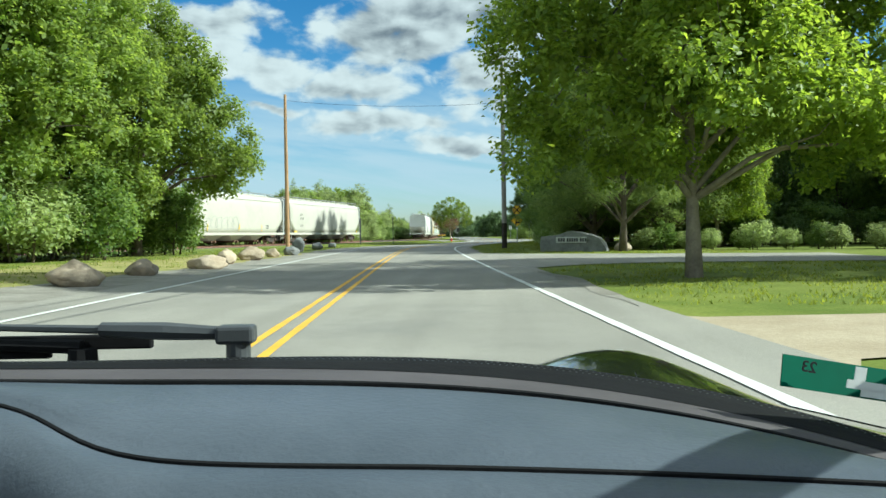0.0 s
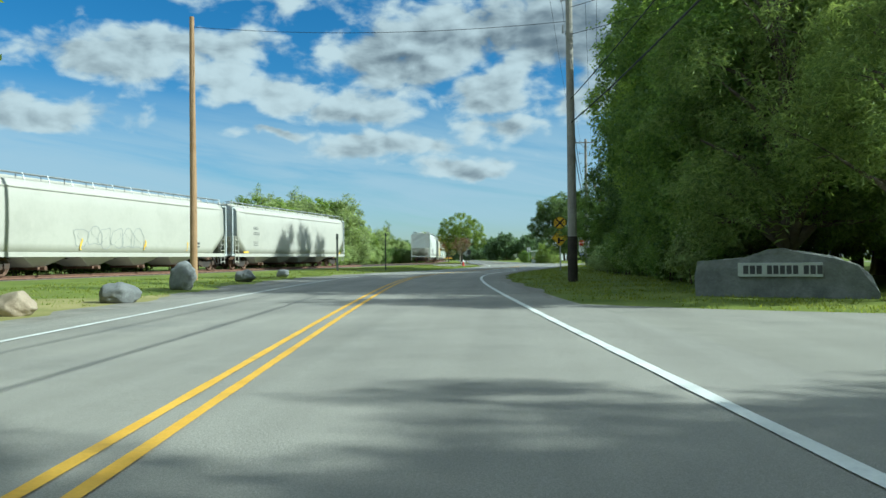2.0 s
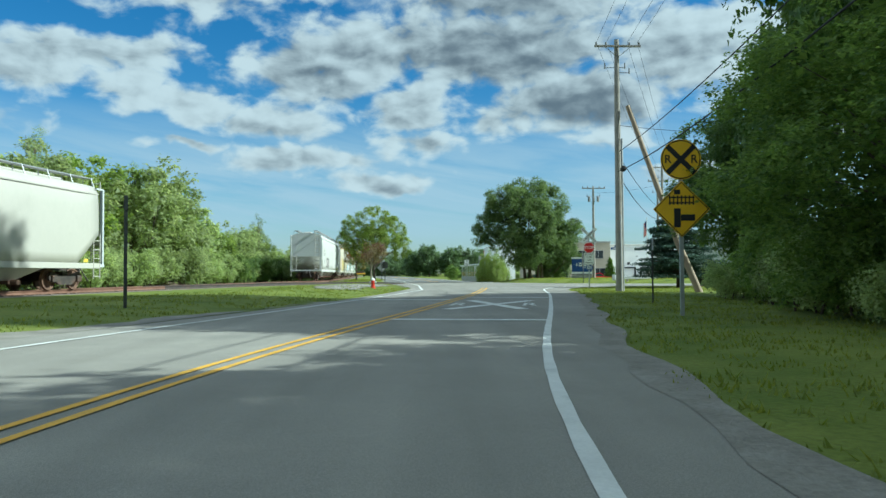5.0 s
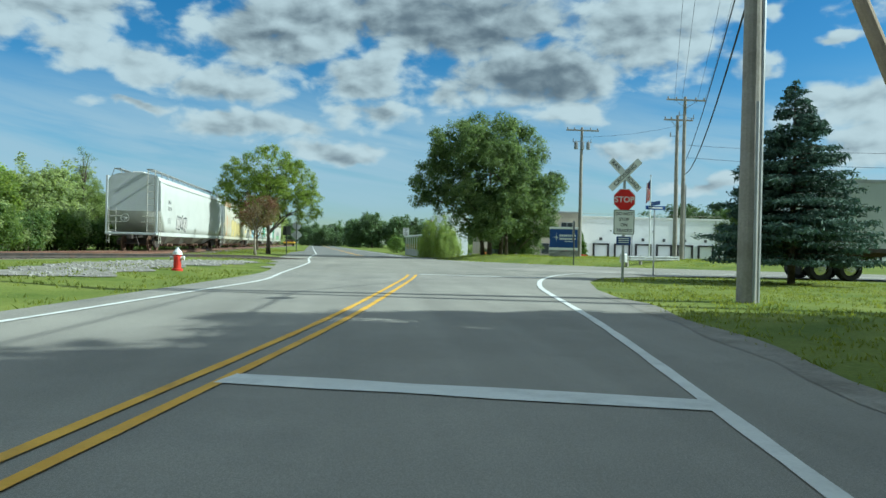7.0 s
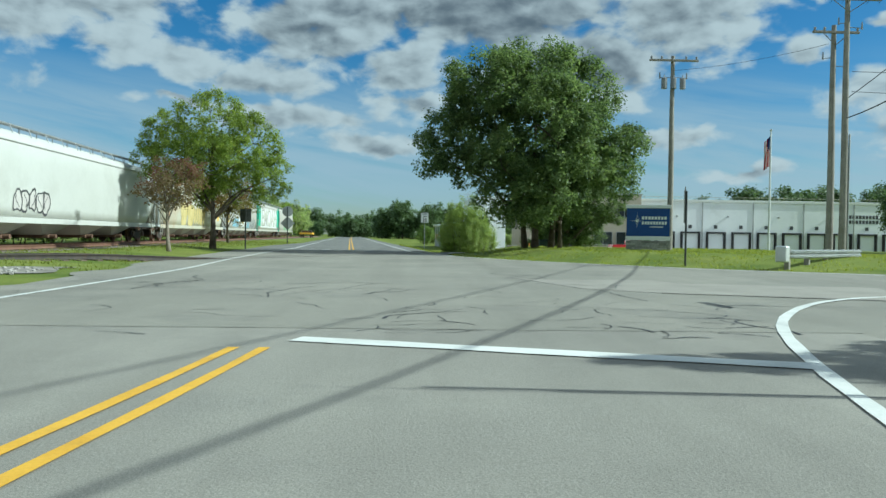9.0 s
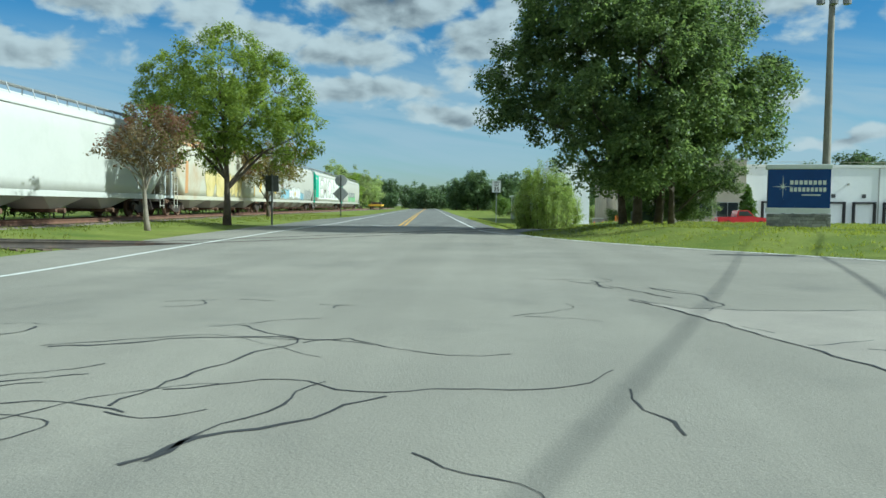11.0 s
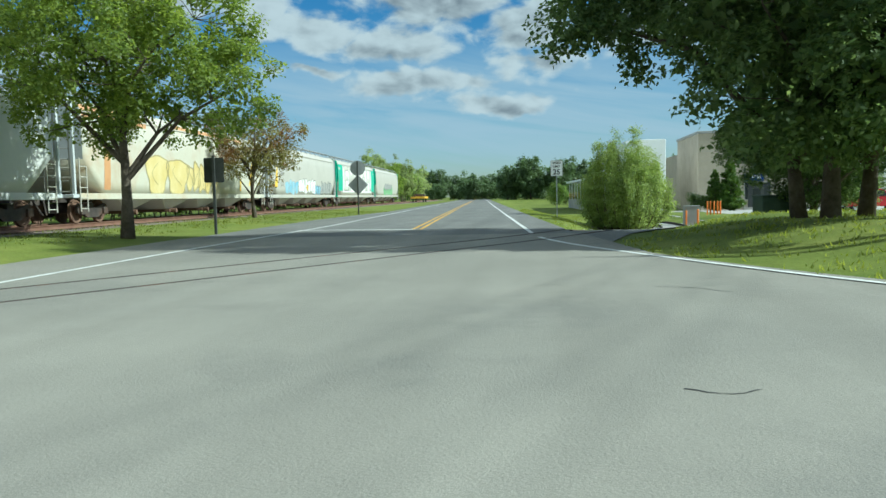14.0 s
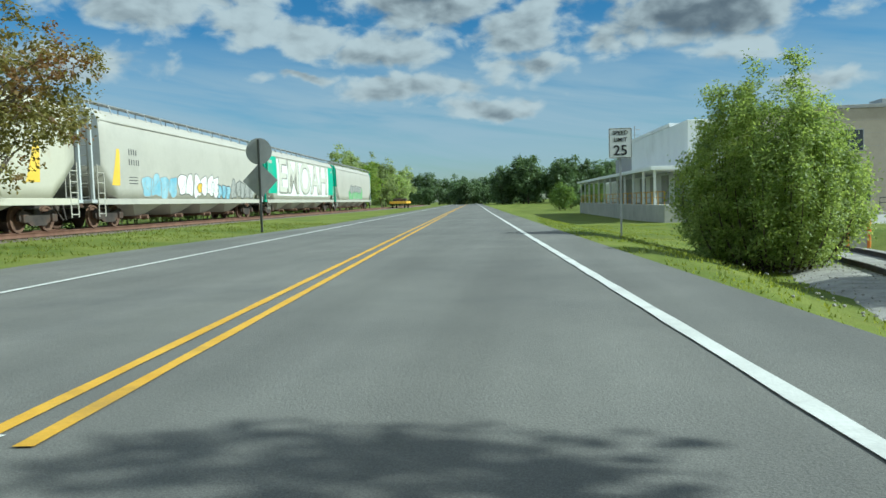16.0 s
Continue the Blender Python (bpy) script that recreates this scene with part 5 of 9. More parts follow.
def tufted(name, centres, rad, outward, leaves, size, mat, rng, floor=None, core=0.07, aspect=None):
    """Leaves in tufts at the ends of shoots, over the clumps of a crown; a few large ones close its inside."""
    per = 11 if size < 0.12 else 7
    nt = leaves // per
    w = rad ** 2
    which = rng.choice(len(centres), nt, p=w / w.sum())
    d = rng.normal(size=(nt, 3))
    d /= np.linalg.norm(d, axis=1)[:, None]
    d += outward[which] * 0.75 + [0, 0, 0.25]
    d /= np.linalg.norm(d, axis=1)[:, None]
    reach = rng.uniform(0.35, 1.0, (nt, 1)) ** 0.5 * (1 + 0.18 * np.sin(d[:, [0]] * 7 + which[:, None]) * np.sin(d[:, [1]] * 6 + 2.0 * which[:, None]))
    reach = np.where(rng.uniform(size=(nt, 1)) < 0.06, reach * 1.25, reach)
    tip = centres[which] + d * reach * rad[which][:, None] * [1, 1, 0.85]
    shoot = d * [1, 1, 0.6] + rng.normal(0, 0.35, (nt, 3)) + [0, 0, 0.15]
    shoot /= np.linalg.norm(shoot, axis=1)[:, None]
    span = size * (3.4 if size < 0.12 else 2.2)
    pos = np.repeat(tip, per, 0) + np.repeat(shoot, per, 0) * rng.uniform(-0.9, 0.7, (nt * per, 1)) * span + rng.normal(0, span * 0.36, (nt * per, 3))
    out = np.repeat(d * 0.8 + shoot * 0.3 + [0, 0, 0.35], per, 0)
    nc = int(leaves * core)
    pick = rng.choice(len(centres), nc)
    inner = centres[pick] * 1.0 - outward[pick] * rad[pick][:, None] * rng.uniform(0.0, 0.9, (nc, 1)) + rng.normal(0, 0.30, (nc, 3)) * rad[pick][:, None]
    if floor is not None:
        for p in (pos, inner):
            lo = floor(p) + rng.uniform(0, 0.9, len(p)) ** 2
            p[:, 2] = np.where(p[:, 2] < lo, lo + rng.uniform(0, 0.5, len(p)), p[:, 2])
    scale = np.concatenate([np.ones(len(pos)), np.full(nc, 2.0)])
    return leaf_cards(name, np.concatenate([pos, inner]), size * scale[:, None], mat, rng, out=np.concatenate([out, rng.normal(0, 0.5, (nc, 3))]), aspect=aspect or (0.6 if size < 0.1 else 0.75), simple=size >= 0.1 and not aspect)


def massed_tree(seed, masses, leaves, size, mat, bark, trunks=((0, 0),), trunk_r=0.16, fork=2.2, lumps=220, clump=0.62, low=1.5, limbs=46, core=0.07, aspect=None):
    """A tree whose crown is made of masses (x, y, z, half width, half height), each broken into clumps of leafy shoots."""
    rng = np.random.RandomState(seed)
    ms = np.array(masses, float)
    area = ms[:, 3] * ms[:, 4]
    cs, outs, tries = [], [], 0
    while len(cs) < lumps and tries < lumps * 40:
        tries += 1
        m = ms[rng.choice(len(ms), p=area / area.sum())]
        d = rng.normal(size=3) + [0, 0, 0.15]
        d /= np.linalg.norm(d)
        c = m[:3] + d * [m[3], m[3], m[4]] * rng.uniform(0.55, 0.92)
        inside = [np.linalg.norm((c - o[:3]) / [o[3], o[3], o[4]]) for o in ms]
        if min(inside) < 0.52 or c[2] < low + 0.3 or any(np.linalg.norm(c - q) < clump * 0.62 for q in cs):
            continue
        cs.append(c), outs.append(d)
    cs, outs = np.array(cs), np.array(outs)
    rad = clump * rng.uniform(0.65, 1.3, len(cs))
    crown = tufted("crown", cs, rad, outs, leaves, size, mat, rng, lambda p: np.full(len(p), low), core, aspect)
    bm = bmesh.new()
    stems = []
    top = ms[:, 2].max()
    for k, (tx, ty) in enumerate(trunks):
        lean = rng.normal(0, 0.03, 2) + np.array([tx, ty]) * 0.06
        n = 7
        tp = [Vector((tx + lean[0] * u * top + 0.08 * math.sin(4 * u + k), ty + lean[1] * u * top + 0.08 * math.sin(5 * u + 2 * k), u * top * 0.92 - 0.15 * (u == 0))) for u in np.linspace(0, 1, n)]
        base_r = trunk_r * (1.0 if k == 0 else rng.uniform(0.6, 0.9))
        rr = [base_r * (1.4 if i == 0 else 1.05) * (1 - 0.85 * i / (n - 1)) for i in range(n)]
        tube(bm, tp, rr, 9)
        stems.append((tp, rr))
    boughs = []
    for i, m in enumerate(ms):
        tp, rr = stems[i % len(stems)]
        e = Vector(m[:3])
        z0 = max(fork, min(e.z - 0.9 - 0.5 * math.hypot(e.x, e.y), top * 0.6))
        u = min(0.98, z0 / (top * 0.92)) * (len(tp) - 1)
        j = int(u)
        s0 = tp[j].lerp(tp[min(j + 1, len(tp) - 1)], u - j)
        r0 = max(0.03, rr[j] * 0.6)
        mid = s0.lerp(e, 0.5) + Vector((0, 0, 0.12 * (e - s0).length)) + Vector(rng.normal(0, 0.1, 3))
        pts = [s0, s0.lerp(mid, 0.5), mid, mid.lerp(e, 0.6), e]
        tube(bm, pts, [r0, r0 * 0.8, r0 * 0.6, r0 * 0.4, r0 * 0.2], 7, False)
        boughs += [(p, r0 * f) for p, f in ((pts[2], 0.5), (pts[3], 0.35), (pts[4], 0.22))]
    for c in cs[rng.choice(len(cs), min(limbs, len(cs)), replace=False)]:
        e = Vector(c)
        p, r0 = min(boughs, key=lambda q: (q[0] - e).length + 2.0 * max(0.0, q[0].z - e.z))
        mid = p.lerp(e, 0.5) + Vector(rng.normal(0, 0.08, 3))
        tube(bm, [p, mid, e], [max(0.014, r0 * 0.7), max(0.011, r0 * 0.45), 0.007], 5, False)
    return mesh_of("trunk", bm, bark, True), crown


def broadleaf_meshes(seed, height, radius, base, leaves, size, mat, bark, trunks=1, lumps=60, spread=0.62, trunk_r=0.2, limbs=30, low=None):
    """Trunk with limbs that end in the clumps of an uneven crown."""
    rng = np.random.RandomState(seed)
    cz, rz = (height + base) / 2, (height - base) / 2
    ph = rng.uniform(0, 6.28, 6)
    centres, tries = [], 0
    while len(centres) < lumps and tries < lumps * 30:
        tries += 1
        d = rng.normal(size=3)
        d /= np.linalg.norm(d)
        az = math.atan2(d[1], d[0])
        bump = 1 + 0.14 * math.sin(2 * az + ph[0]) + 0.12 * math.sin(3 * az + ph[1] + 3 * d[2]) + 0.08 * math.sin(5 * az + ph[2] - 4 * d[2])
        r = rng.uniform(0.30, 0.86) ** 0.8 * bump
        if d[2] < -0.2:
            r *= 0.9
        c = np.array([d[0] * radius * r, d[1] * radius * r, cz + d[2] * rz * r])
        if c[2] > (base * 0.8 if low is None else low + 0.5) and all(np.linalg.norm((c - o) / (radius, radius, rz)) > 0.16 for o in centres):
            centres.append(c)
    centres = np.array(centres)
    rad = radius * spread * rng.uniform(0.34, 0.62, len(centres)) * (60 / lumps) ** 0.33
    mid_c = np.array([0, 0, cz])
    outward = (centres - mid_c) / [radius, radius, rz]
    outward /= np.linalg.norm(outward, axis=1)[:, None] + 1e-6
    foot = base * 0.55 if low is None else low
    crown = tufted("crown", centres, rad, outward, leaves, size, mat, rng, lambda p: np.full(len(p), foot), 0.05)
    bm = bmesh.new()
    for k in range(trunks):
        a = 2 * math.pi * k / max(1, trunks) + ph[3]
        sx, sy = (0.35 * math.cos(a), 0.35 * math.sin(a)) if trunks > 1 else (0, 0)
        lean = rng.normal(0, 0.06, 2) + (np.array([math.cos(a), math.sin(a)]) * 0.16 if trunks > 1 else 0)
        top = cz + 0.35 * rz
        tp = [(sx + lean[0] * u * top + 0.10 * math.sin(u * 5 + ph[4]), sy + lean[1] * u * top + 0.10 * math.sin(u * 4 + ph[5]), u * top - 0.15 * (u == 0)) for u in np.linspace(0, 1, 9)]
        rr = [trunk_r * (1.35 if i == 0 else 1.08 if i == 1 else 1.0) * (1 - 0.82 * i / 8) for i in range(9)]
        tube(bm, tp, rr, 9)
        pick = rng.choice(len(centres), min(len(centres), limbs // trunks + 2), replace=False)
        for c in centres[pick]:
            i = int(np.clip((c[2] - 0.3 * (height - base)) / top * 8, 2, 7))
            s = Vector(tp[i])
            e = Vector(c)
            mid = s.lerp(e, 0.5) + Vector((0, 0, 0.10 * (e - s).length)) + Vector(rng.normal(0, 0.12, 3))
            tube(bm, [s, s.lerp(mid, 0.5), mid, mid.lerp(e, 0.6), e], [rr[i] * 0.55, rr[i] * 0.42, rr[i] * 0.3, rr[i] * 0.18, 0.012], 6, False)
    trunk = mesh_of("trunk", bm, bark, True)
    return trunk, crown


def conifer_meshes(seed, height, radius, base, mat, bark, whorls=26, needles=16, size=0.16, droop=0.25, gap=0.0):
    """A straight trunk with whorls of boughs that carry needle sprays."""
    rng = np.random.RandomState(seed)
    bm = bmesh.new()
    tube(bm, [(0, 0, -0.1), (0.03, 0, height * 0.5), (0, 0.02, height)], [height * 0.019, height * 0.012, 0.015], 9)
    pos = []
    for k in range(whorls):
        u = k / (whorls - 1)
        z = base + (height - base) * u ** 0.92
        r = radius * (1 - u) ** 0.85 * rng.uniform(0.8, 1.12) + 0.12
        for _ in range(max(4, int(9 * (1 - u) + 3))):
            if rng.rand() < gap:
                continue
            a = rng.uniform(0, 6.283)
            rl = r * rng.uniform(0.68, 1.12)
            e = np.array([math.cos(a) * rl, math.sin(a) * rl, z - droop * rl + 0.10 * rl * rl / max(radius, 0.1)])
            s = np.array([0, 0, z])
            if rl > 0.5:
                tube(bm, [s, (s + e) / 2 + [0, 0, 0.04 * rl], e], [0.012 + 0.012 * rl, 0.014, 0.006], 4, False)
            n = max(3, int(needles * rl / radius * 2.2))
            t = rng.uniform(0.12, 1.03, n)[:, None] ** 0.75
            side = np.array([-math.sin(a), math.cos(a), 0])
            p = s + (e - s) * t + side * rng.normal(0, 0.17, (n, 1)) * rl * (1.15 - t * 0.75) + rng.normal(0, 0.05, (n, 3)) + [0, 0, -0.04]
            pos.append(p)
    pos = np.concatenate(pos)
    out = pos * [1, 1, 0]
    out /= np.linalg.norm(out, axis=1)[:, None] + 1e-6
    crown = leaf_cards("crown", pos, size, mat, rng, aspect=0.32, up=0.8, out=out * 0.6)
    return mesh_of("trunk", bm, bark, True), crown


def plant(name, meshes, x, y, label, category="tree", group="", scale=1.0, turn=0.0, dz=0.0, tall=1.0):
    m = Matrix.Translation((x, y, ground_z(x, y) - 0.03 + dz)) @ Matrix.Rotation(turn, 4, "Z") @ Matrix.Diagonal((scale, scale, scale * tall, 1))
    t = thing(name, m, label, category, group)
    part("trunk", meshes[0], None, t)
    part("crown", meshes[1], None, t)
    return t


L_MAPLE = foliage("maple_leaves", (0.10, 0.165, 0.034), (0.28, 0.36, 0.075), 0.62)
L_OAK = foliage("oak_leaves", (0.125, 0.20, 0.045), (0.295, 0.375, 0.10), 0.62)
L_DARK = foliage("deep_green_leaves", (0.055, 0.108, 0.03), (0.15, 0.218, 0.062), 0.40)
L_LINDEN = foliage("linden_leaves", (0.058, 0.108, 0.04), (0.20, 0.265, 0.10), 0.58)
L_WOOD = foliage("woodland_leaves", (0.075, 0.135, 0.04), (0.205, 0.28, 0.08), 0.6)
L_LIGHT = foliage("light_green_leaves", (0.18, 0.235, 0.10), (0.365, 0.425, 0.19), 0.62)
L_WILLOW = foliage("willow_leaves", (0.13, 0.20, 0.052), (0.34, 0.41, 0.13), 0.55)
L_RED = foliage("reddish_leaves", (0.12, 0.105, 0.045), (0.22, 0.165, 0.08), 0.45, warm=(0.20, 0.10, 0.065))
L_BRONZE = foliage("bronze_green_leaves", (0.10, 0.105, 0.032), (0.22, 0.20, 0.06), 0.45, warm=(0.21, 0.125, 0.05))
L_HALF = foliage("pear_leaves", (0.11, 0.18, 0.04), (0.29, 0.36, 0.09), 0.6)
N_PINE = foliage("pine_needles", (0.085, 0.15, 0.045), (0.30, 0.37, 0.12), 0.45, rough=0.6)
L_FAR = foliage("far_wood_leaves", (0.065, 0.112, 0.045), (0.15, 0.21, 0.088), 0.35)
N_SPRUCE = foliage("spruce_needles", (0.034, 0.076, 0.058), (0.115, 0.172, 0.132), 0.15, rough=0.8)


def build_trees():
    wood = [broadleaf_meshes(20 + k, 14 + k % 3 * 1.5, 4.8 + 0.4 * (k % 2), -1.5, 74000, 0.082, (L_WOOD, L_WOOD, L_OAK, L_DARK)[k], BARK, 1, 120, trunk_r=0.2, low=0.7) for k in range(4)]
    inner = [broadleaf_meshes(30 + k, 14 + k, 5.0, 1.0, 7000, 0.28, (L_WOOD, L_DARK)[k], BARK, 1, 80, trunk_r=0.22, limbs=10) for k in range(2)]
    shrub = [broadleaf_meshes(60 + k, 2.6, 1.5, 0.15, 5200, 0.075, (L_WOOD, L_LIGHT, L_DARK)[k], BARK, 3, 30, trunk_r=0.04, limbs=4) for k in range(3)]
    # maple on the lawn by the entrance
    maple = massed_tree(1, (
        (-2.5, 0, 4.4, 2.3, 2.2), (2.7, 0, 4.3, 2.5, 2.3), (0, -2.4, 4.5, 2.4, 2.2), (0, 2.4, 4.6, 2.4, 2.2), (-2.3, 0, 8.0, 2.5, 2.6),
        (2.4, 0.3, 8.0, 2.7, 2.7), (0, -2.4, 8.0, 2.5, 2.6), (0, 2.4, 8.2, 2.5, 2.6), (0, 0, 10.8, 2.8, 2.6), (3.7, -0.5, 5.6, 1.6, 1.6),
        (-3.4, 0.3, 6.3, 1.5, 1.8), (2.3, -1.6, 3.2, 1.6, 1.2), (-1.8, -1.2, 3.4, 1.5, 1.0), (3.9, -1.0, 3.1, 1.3, 1.0)),
        120000, 0.075, L_MAPLE, PALE_BARK, trunk_r=0.165, fork=1.9, lumps=300, clump=0.75, low=2.0)
    plant("maple_tree", maple, 7.3, -55.0, "large green maple tree on the lawn, trunk pale", "tree")
    # tall oak by the wagons, and the thicket behind it
    oak_masses = (
        (0, 0, 12.0, 3.0, 3.2), (-2.8, 0, 10.0, 3.0, 3.0), (2.6, 0.3, 10.2, 2.2, 2.6), (3.6, -0.4, 7.8, 2.0, 2.2), (0, -2.8, 9.0, 2.8, 3.0),
        (0, 2.8, 9.0, 2.8, 3.0), (4.6, 0, 5.6, 2.2, 1.9), (-4.4, 0, 6.6, 2.4, 2.4), (1.8, -3.2, 5.6, 2.4, 2.0), (-2.2, -3.2, 5.4, 2.5, 2.2),
        (2.0, 3.2, 5.6, 2.4, 2.0), (-2.4, 3.2, 5.6, 2.5, 2.2), (5.6, -0.8, 4.4, 1.3, 1.0), (-4.6, -1.5, 3.2, 2.0, 1.6), (0.4, -3.8, 3.2, 1.9, 1.3),
        (-1.8, 0.5, 3.0, 2.2, 2.0))
    oak = massed_tree(2, oak_masses, 100000, 0.098, L_OAK, BARK, trunk_r=0.24, fork=2.6, lumps=300, clump=0.85, low=0.9)
    edge_oak = massed_tree(9, oak_masses, 80000, 0.10, L_DARK, BARK, trunk_r=0.24, fork=2.6, lumps=280, clump=0.85, low=2.4)
    plant("oak_tree", oak, -17.4, -33.0, "large leafy green oak tree on the grass by the wagons", "tree")
    plant("oak_tree", oak, -20.0, -40.5, "large leafy green oak tree on the grass", "tree", scale=1.12, turn=3.6)
    plant("oak_tree", wood[2], -22.5, -45.5, "large leafy green oak tree behind the boulders", "tree", scale=1.1, turn=2.1)
    plant("oak_tree", wood[0], -31, -36, "large leafy green oak tree behind the others", "tree", scale=1.0, turn=4.0)
    plant("oak_tree", oak, -17.0, -59.0, "large leafy green oak tree behind the boulders", "tree", scale=1.0, turn=5.0)
    # woodland beside the road
    def pine_masses(seed, height, radius, base, tiers, thick=1.0):
        # uneven plates of boughs, wide at mid height, closing to a blunt top
        q = random.Random(seed)
        rows = []
        for k in range(tiers):
            u = k / (tiers - 1)
            z = base + (height - base) * u
            reach = radius * (0.75 + 0.25 * math.sin(min(1.0, u * 2.2) * 1.57)) * (1 - 0.80 * max(0.0, u - 0.25) / 0.75)
            for n in range(5 if u < 0.7 else 3):
                a = 6.283 * n / 5 + k * 1.3 + q.uniform(-0.5, 0.5)
                d = reach * q.uniform(0.42, 0.72)
                rows.append((math.cos(a) * d, math.sin(a) * d, z + q.uniform(-0.35, 0.35), reach * q.uniform(0.36, 0.52), q.uniform(0.42, 0.75) * thick))
        return rows
    pine = [massed_tree(40, pine_masses(0, 10.4, 3.9, 3.2, 6, 0.62), 46000, 0.085, N_PINE, BARK, trunk_r=0.2, fork=1.6, lumps=230, clump=0.46, low=2.6, limbs=50, core=0.03, aspect=0.16),
            massed_tree(41, pine_masses(1, 14.0, 4.2, 1.6, 11), 60000, 0.085, N_PINE, BARK, trunk_r=0.2, fork=1.2, lumps=320, clump=0.62, low=0.8, limbs=50, core=0.05, aspect=0.16)]
    r = random.Random(2)
    spots = [(9.3, -19, 1.1, 0.98), (9.3, -13.0, 1.1, 0.93), (9.3, -7, 1.15, 0.98), (11.3, -0.5, 1.1, 0.96), (10.7, 6.5, 0.98, 0.8), (9.2, 14.5, 0.66, 0.85), (13.8, -15.8, 1.2, 1.0)]
    for k, (x, y, tall, s) in enumerate(spots):
        plant("woodland_tree", wood[k % 4], x, y, "dark green broadleaf tree at the edge of the wood", "tree", "trees of the wood", s, r.uniform(0, 6.28), tall=tall)
    # unseen behind the edge trees, stretched tall to cast the shadow on the wagon
    for x, y, k in ((15.9, 18.0, 1.1), (16.1, 22.0, 1.14), (16.6, 26.2, 1.1)):
        plant("woodland_tree", edge_oak, x, y, "tall dark green oak inside the wood", "tree", "trees of the wood", k, r.uniform(0, 6.28), tall=1.70)
    plant("woodland_tree", edge_oak, 14.8, 35.4, "dark green oak at the end of the wood", "tree", "trees of the wood", 0.74, 1.0)
    for k in range(30):
        y = r.uniform(-18, 31)
        x = 14.5 + max(0, (y - 20) * 0.18) + abs(r.gauss(0, 9))
        plant("woodland_tree", inner[k % 2], x + 1.5, y, "dark green broadleaf tree inside the wood", "tree", "trees of the wood", r.uniform(0.95, 1.25), r.uniform(0, 6.28))
    for x, y, s, k in ((9.8, -28.8, 1.0, 0), (8.9, -22.4, 1.15, 1), (13.6, -23.4, 1.2, 1)):
        plant("pine_tree", pine[k], x, y, "dark green pine tree behind the stone sign", "tree", "pines by the entrance", s, r.uniform(0, 6.28))
    # the first two stand out of view, added and stretched tall to shade the road
    for k, (x, y) in enumerate(((22.5, -45.5), (24, -52), (33, -19), (38, -57), (40, -72), (35, -48.5), (40, -22), (47, -22), (50, -55), (42, -66))):
        plant("woodland_tree", wood[k % 4] if k < 5 else inner[k % 2], x, y, "green broadleaf tree behind the lawn", "tree", "trees behind the lawn", r.uniform(0.95, 1.15), r.uniform(0, 6.28), tall=1.4 if k < 2 else 1.0)
    for k, (x, y) in enumerate(((44, -29), (46, -34), (48, -39), (50, -44), (55, -31), (57, -37), (59, -43), (62, -26))):
        plant("woodland_tree", inner[k % 2], x, y, "dark green broadleaf tree far down the drive", "tree", "trees behind the lawn", 0.85 + 0.05 * (k % 3), k * 1.3)
    for k in range(12):
        plant("shrub", shrub[2], 38 + k * 0.9, -24.5 - k * 2.1, "dark green bush closing the end of the drive", "shrub", "bushes at the end of the drive", 1.3 + 0.2 * (k % 3), k * 0.9)
    for k in range(7):
        plant("woodland_tree", wood[(1, 3)[k % 2]], 20.0 + k * 4.6, -12.4 + 0.8 * (k % 2), "dark green broadleaf tree at the edge of the wood", "tree", "trees of the wood", 0.8 + 0.05 * (k % 3), k * 1.7)
    for k in range(22):
        plant("shrub", shrub[(0, 2)[k % 2]], 16.0 + k * 1.5, -17.2 + 0.5 * math.sin(k * 2.1), "dark green shrub under the trees", "shrub", "undergrowth", 0.85 + 0.12 * (k % 4), k * 0.8)
    # undergrowth along the wood
    for k in range(40):
        y = -21 + k * 1.36
        plant("shrub", shrub[(0, 1, 0, 1)[k % 4]], 7.6 + max(0, (y - 14) * 0.22) + r.uniform(-0.4, 0.9), y, "green shrub under the trees", "shrub", "undergrowth", r.uniform(0.5, 1.05), r.uniform(0, 6.28))
    for k in range(16):
        plant("shrub", shrub[(1, 0, 1)[k % 3]], 11.3 + k * 1.3 + r.uniform(-0.5, 0.5), -26.5 - k * 0.42 + r.uniform(-0.6, 0.6), "low green shrub beside the entrance drive", "shrub", "undergrowth", r.uniform(0.35, 0.7), r.uniform(0, 6.28))
    for k in range(26):
        plant("shrub", shrub[(0, 1, 0)[k % 3]], -15.5 - r.uniform(0, 7), -66 + k * 1.45, "leafy green bush under the oaks", "shrub", "bushes under the oaks", r.uniform(1.0, 1.7), r.uniform(0, 6.28))
    # thicket behind the railway
    thick = [broadleaf_meshes(70 + k, 8.0, 2.8, 0.1, 7200, 0.128, (L_LIGHT, L_LIGHT, L_OAK)[k], BARK, 2, 70, spread=0.52, trunk_r=0.09, limbs=10) for k in range(3)]
    dark = broadleaf_meshes(76, 6.2, 2.7, -1.6, 30000, 0.078, L_DARK, BARK, 2, 80, trunk_r=0.1, limbs=6, low=0.05)
    for k in range(46):
        y = 18 + 74 * (k + r.uniform(0, 1)) / 46
        t = (y - 20) / 70
        x = -26.5 + 8.2 * t - abs(r.gauss(0, 3.6)) - 0.8
        s = lerp(y, [18, 27, 32, 45, 60, 66, 70, 75, 80, 86, 92], [0.66, 0.72, 1.0, 1.1, 1.2, 1.05, 0.8, 0.6, 0.85, 0.9, 0.62]) * r.uniform(0.86, 1.06)
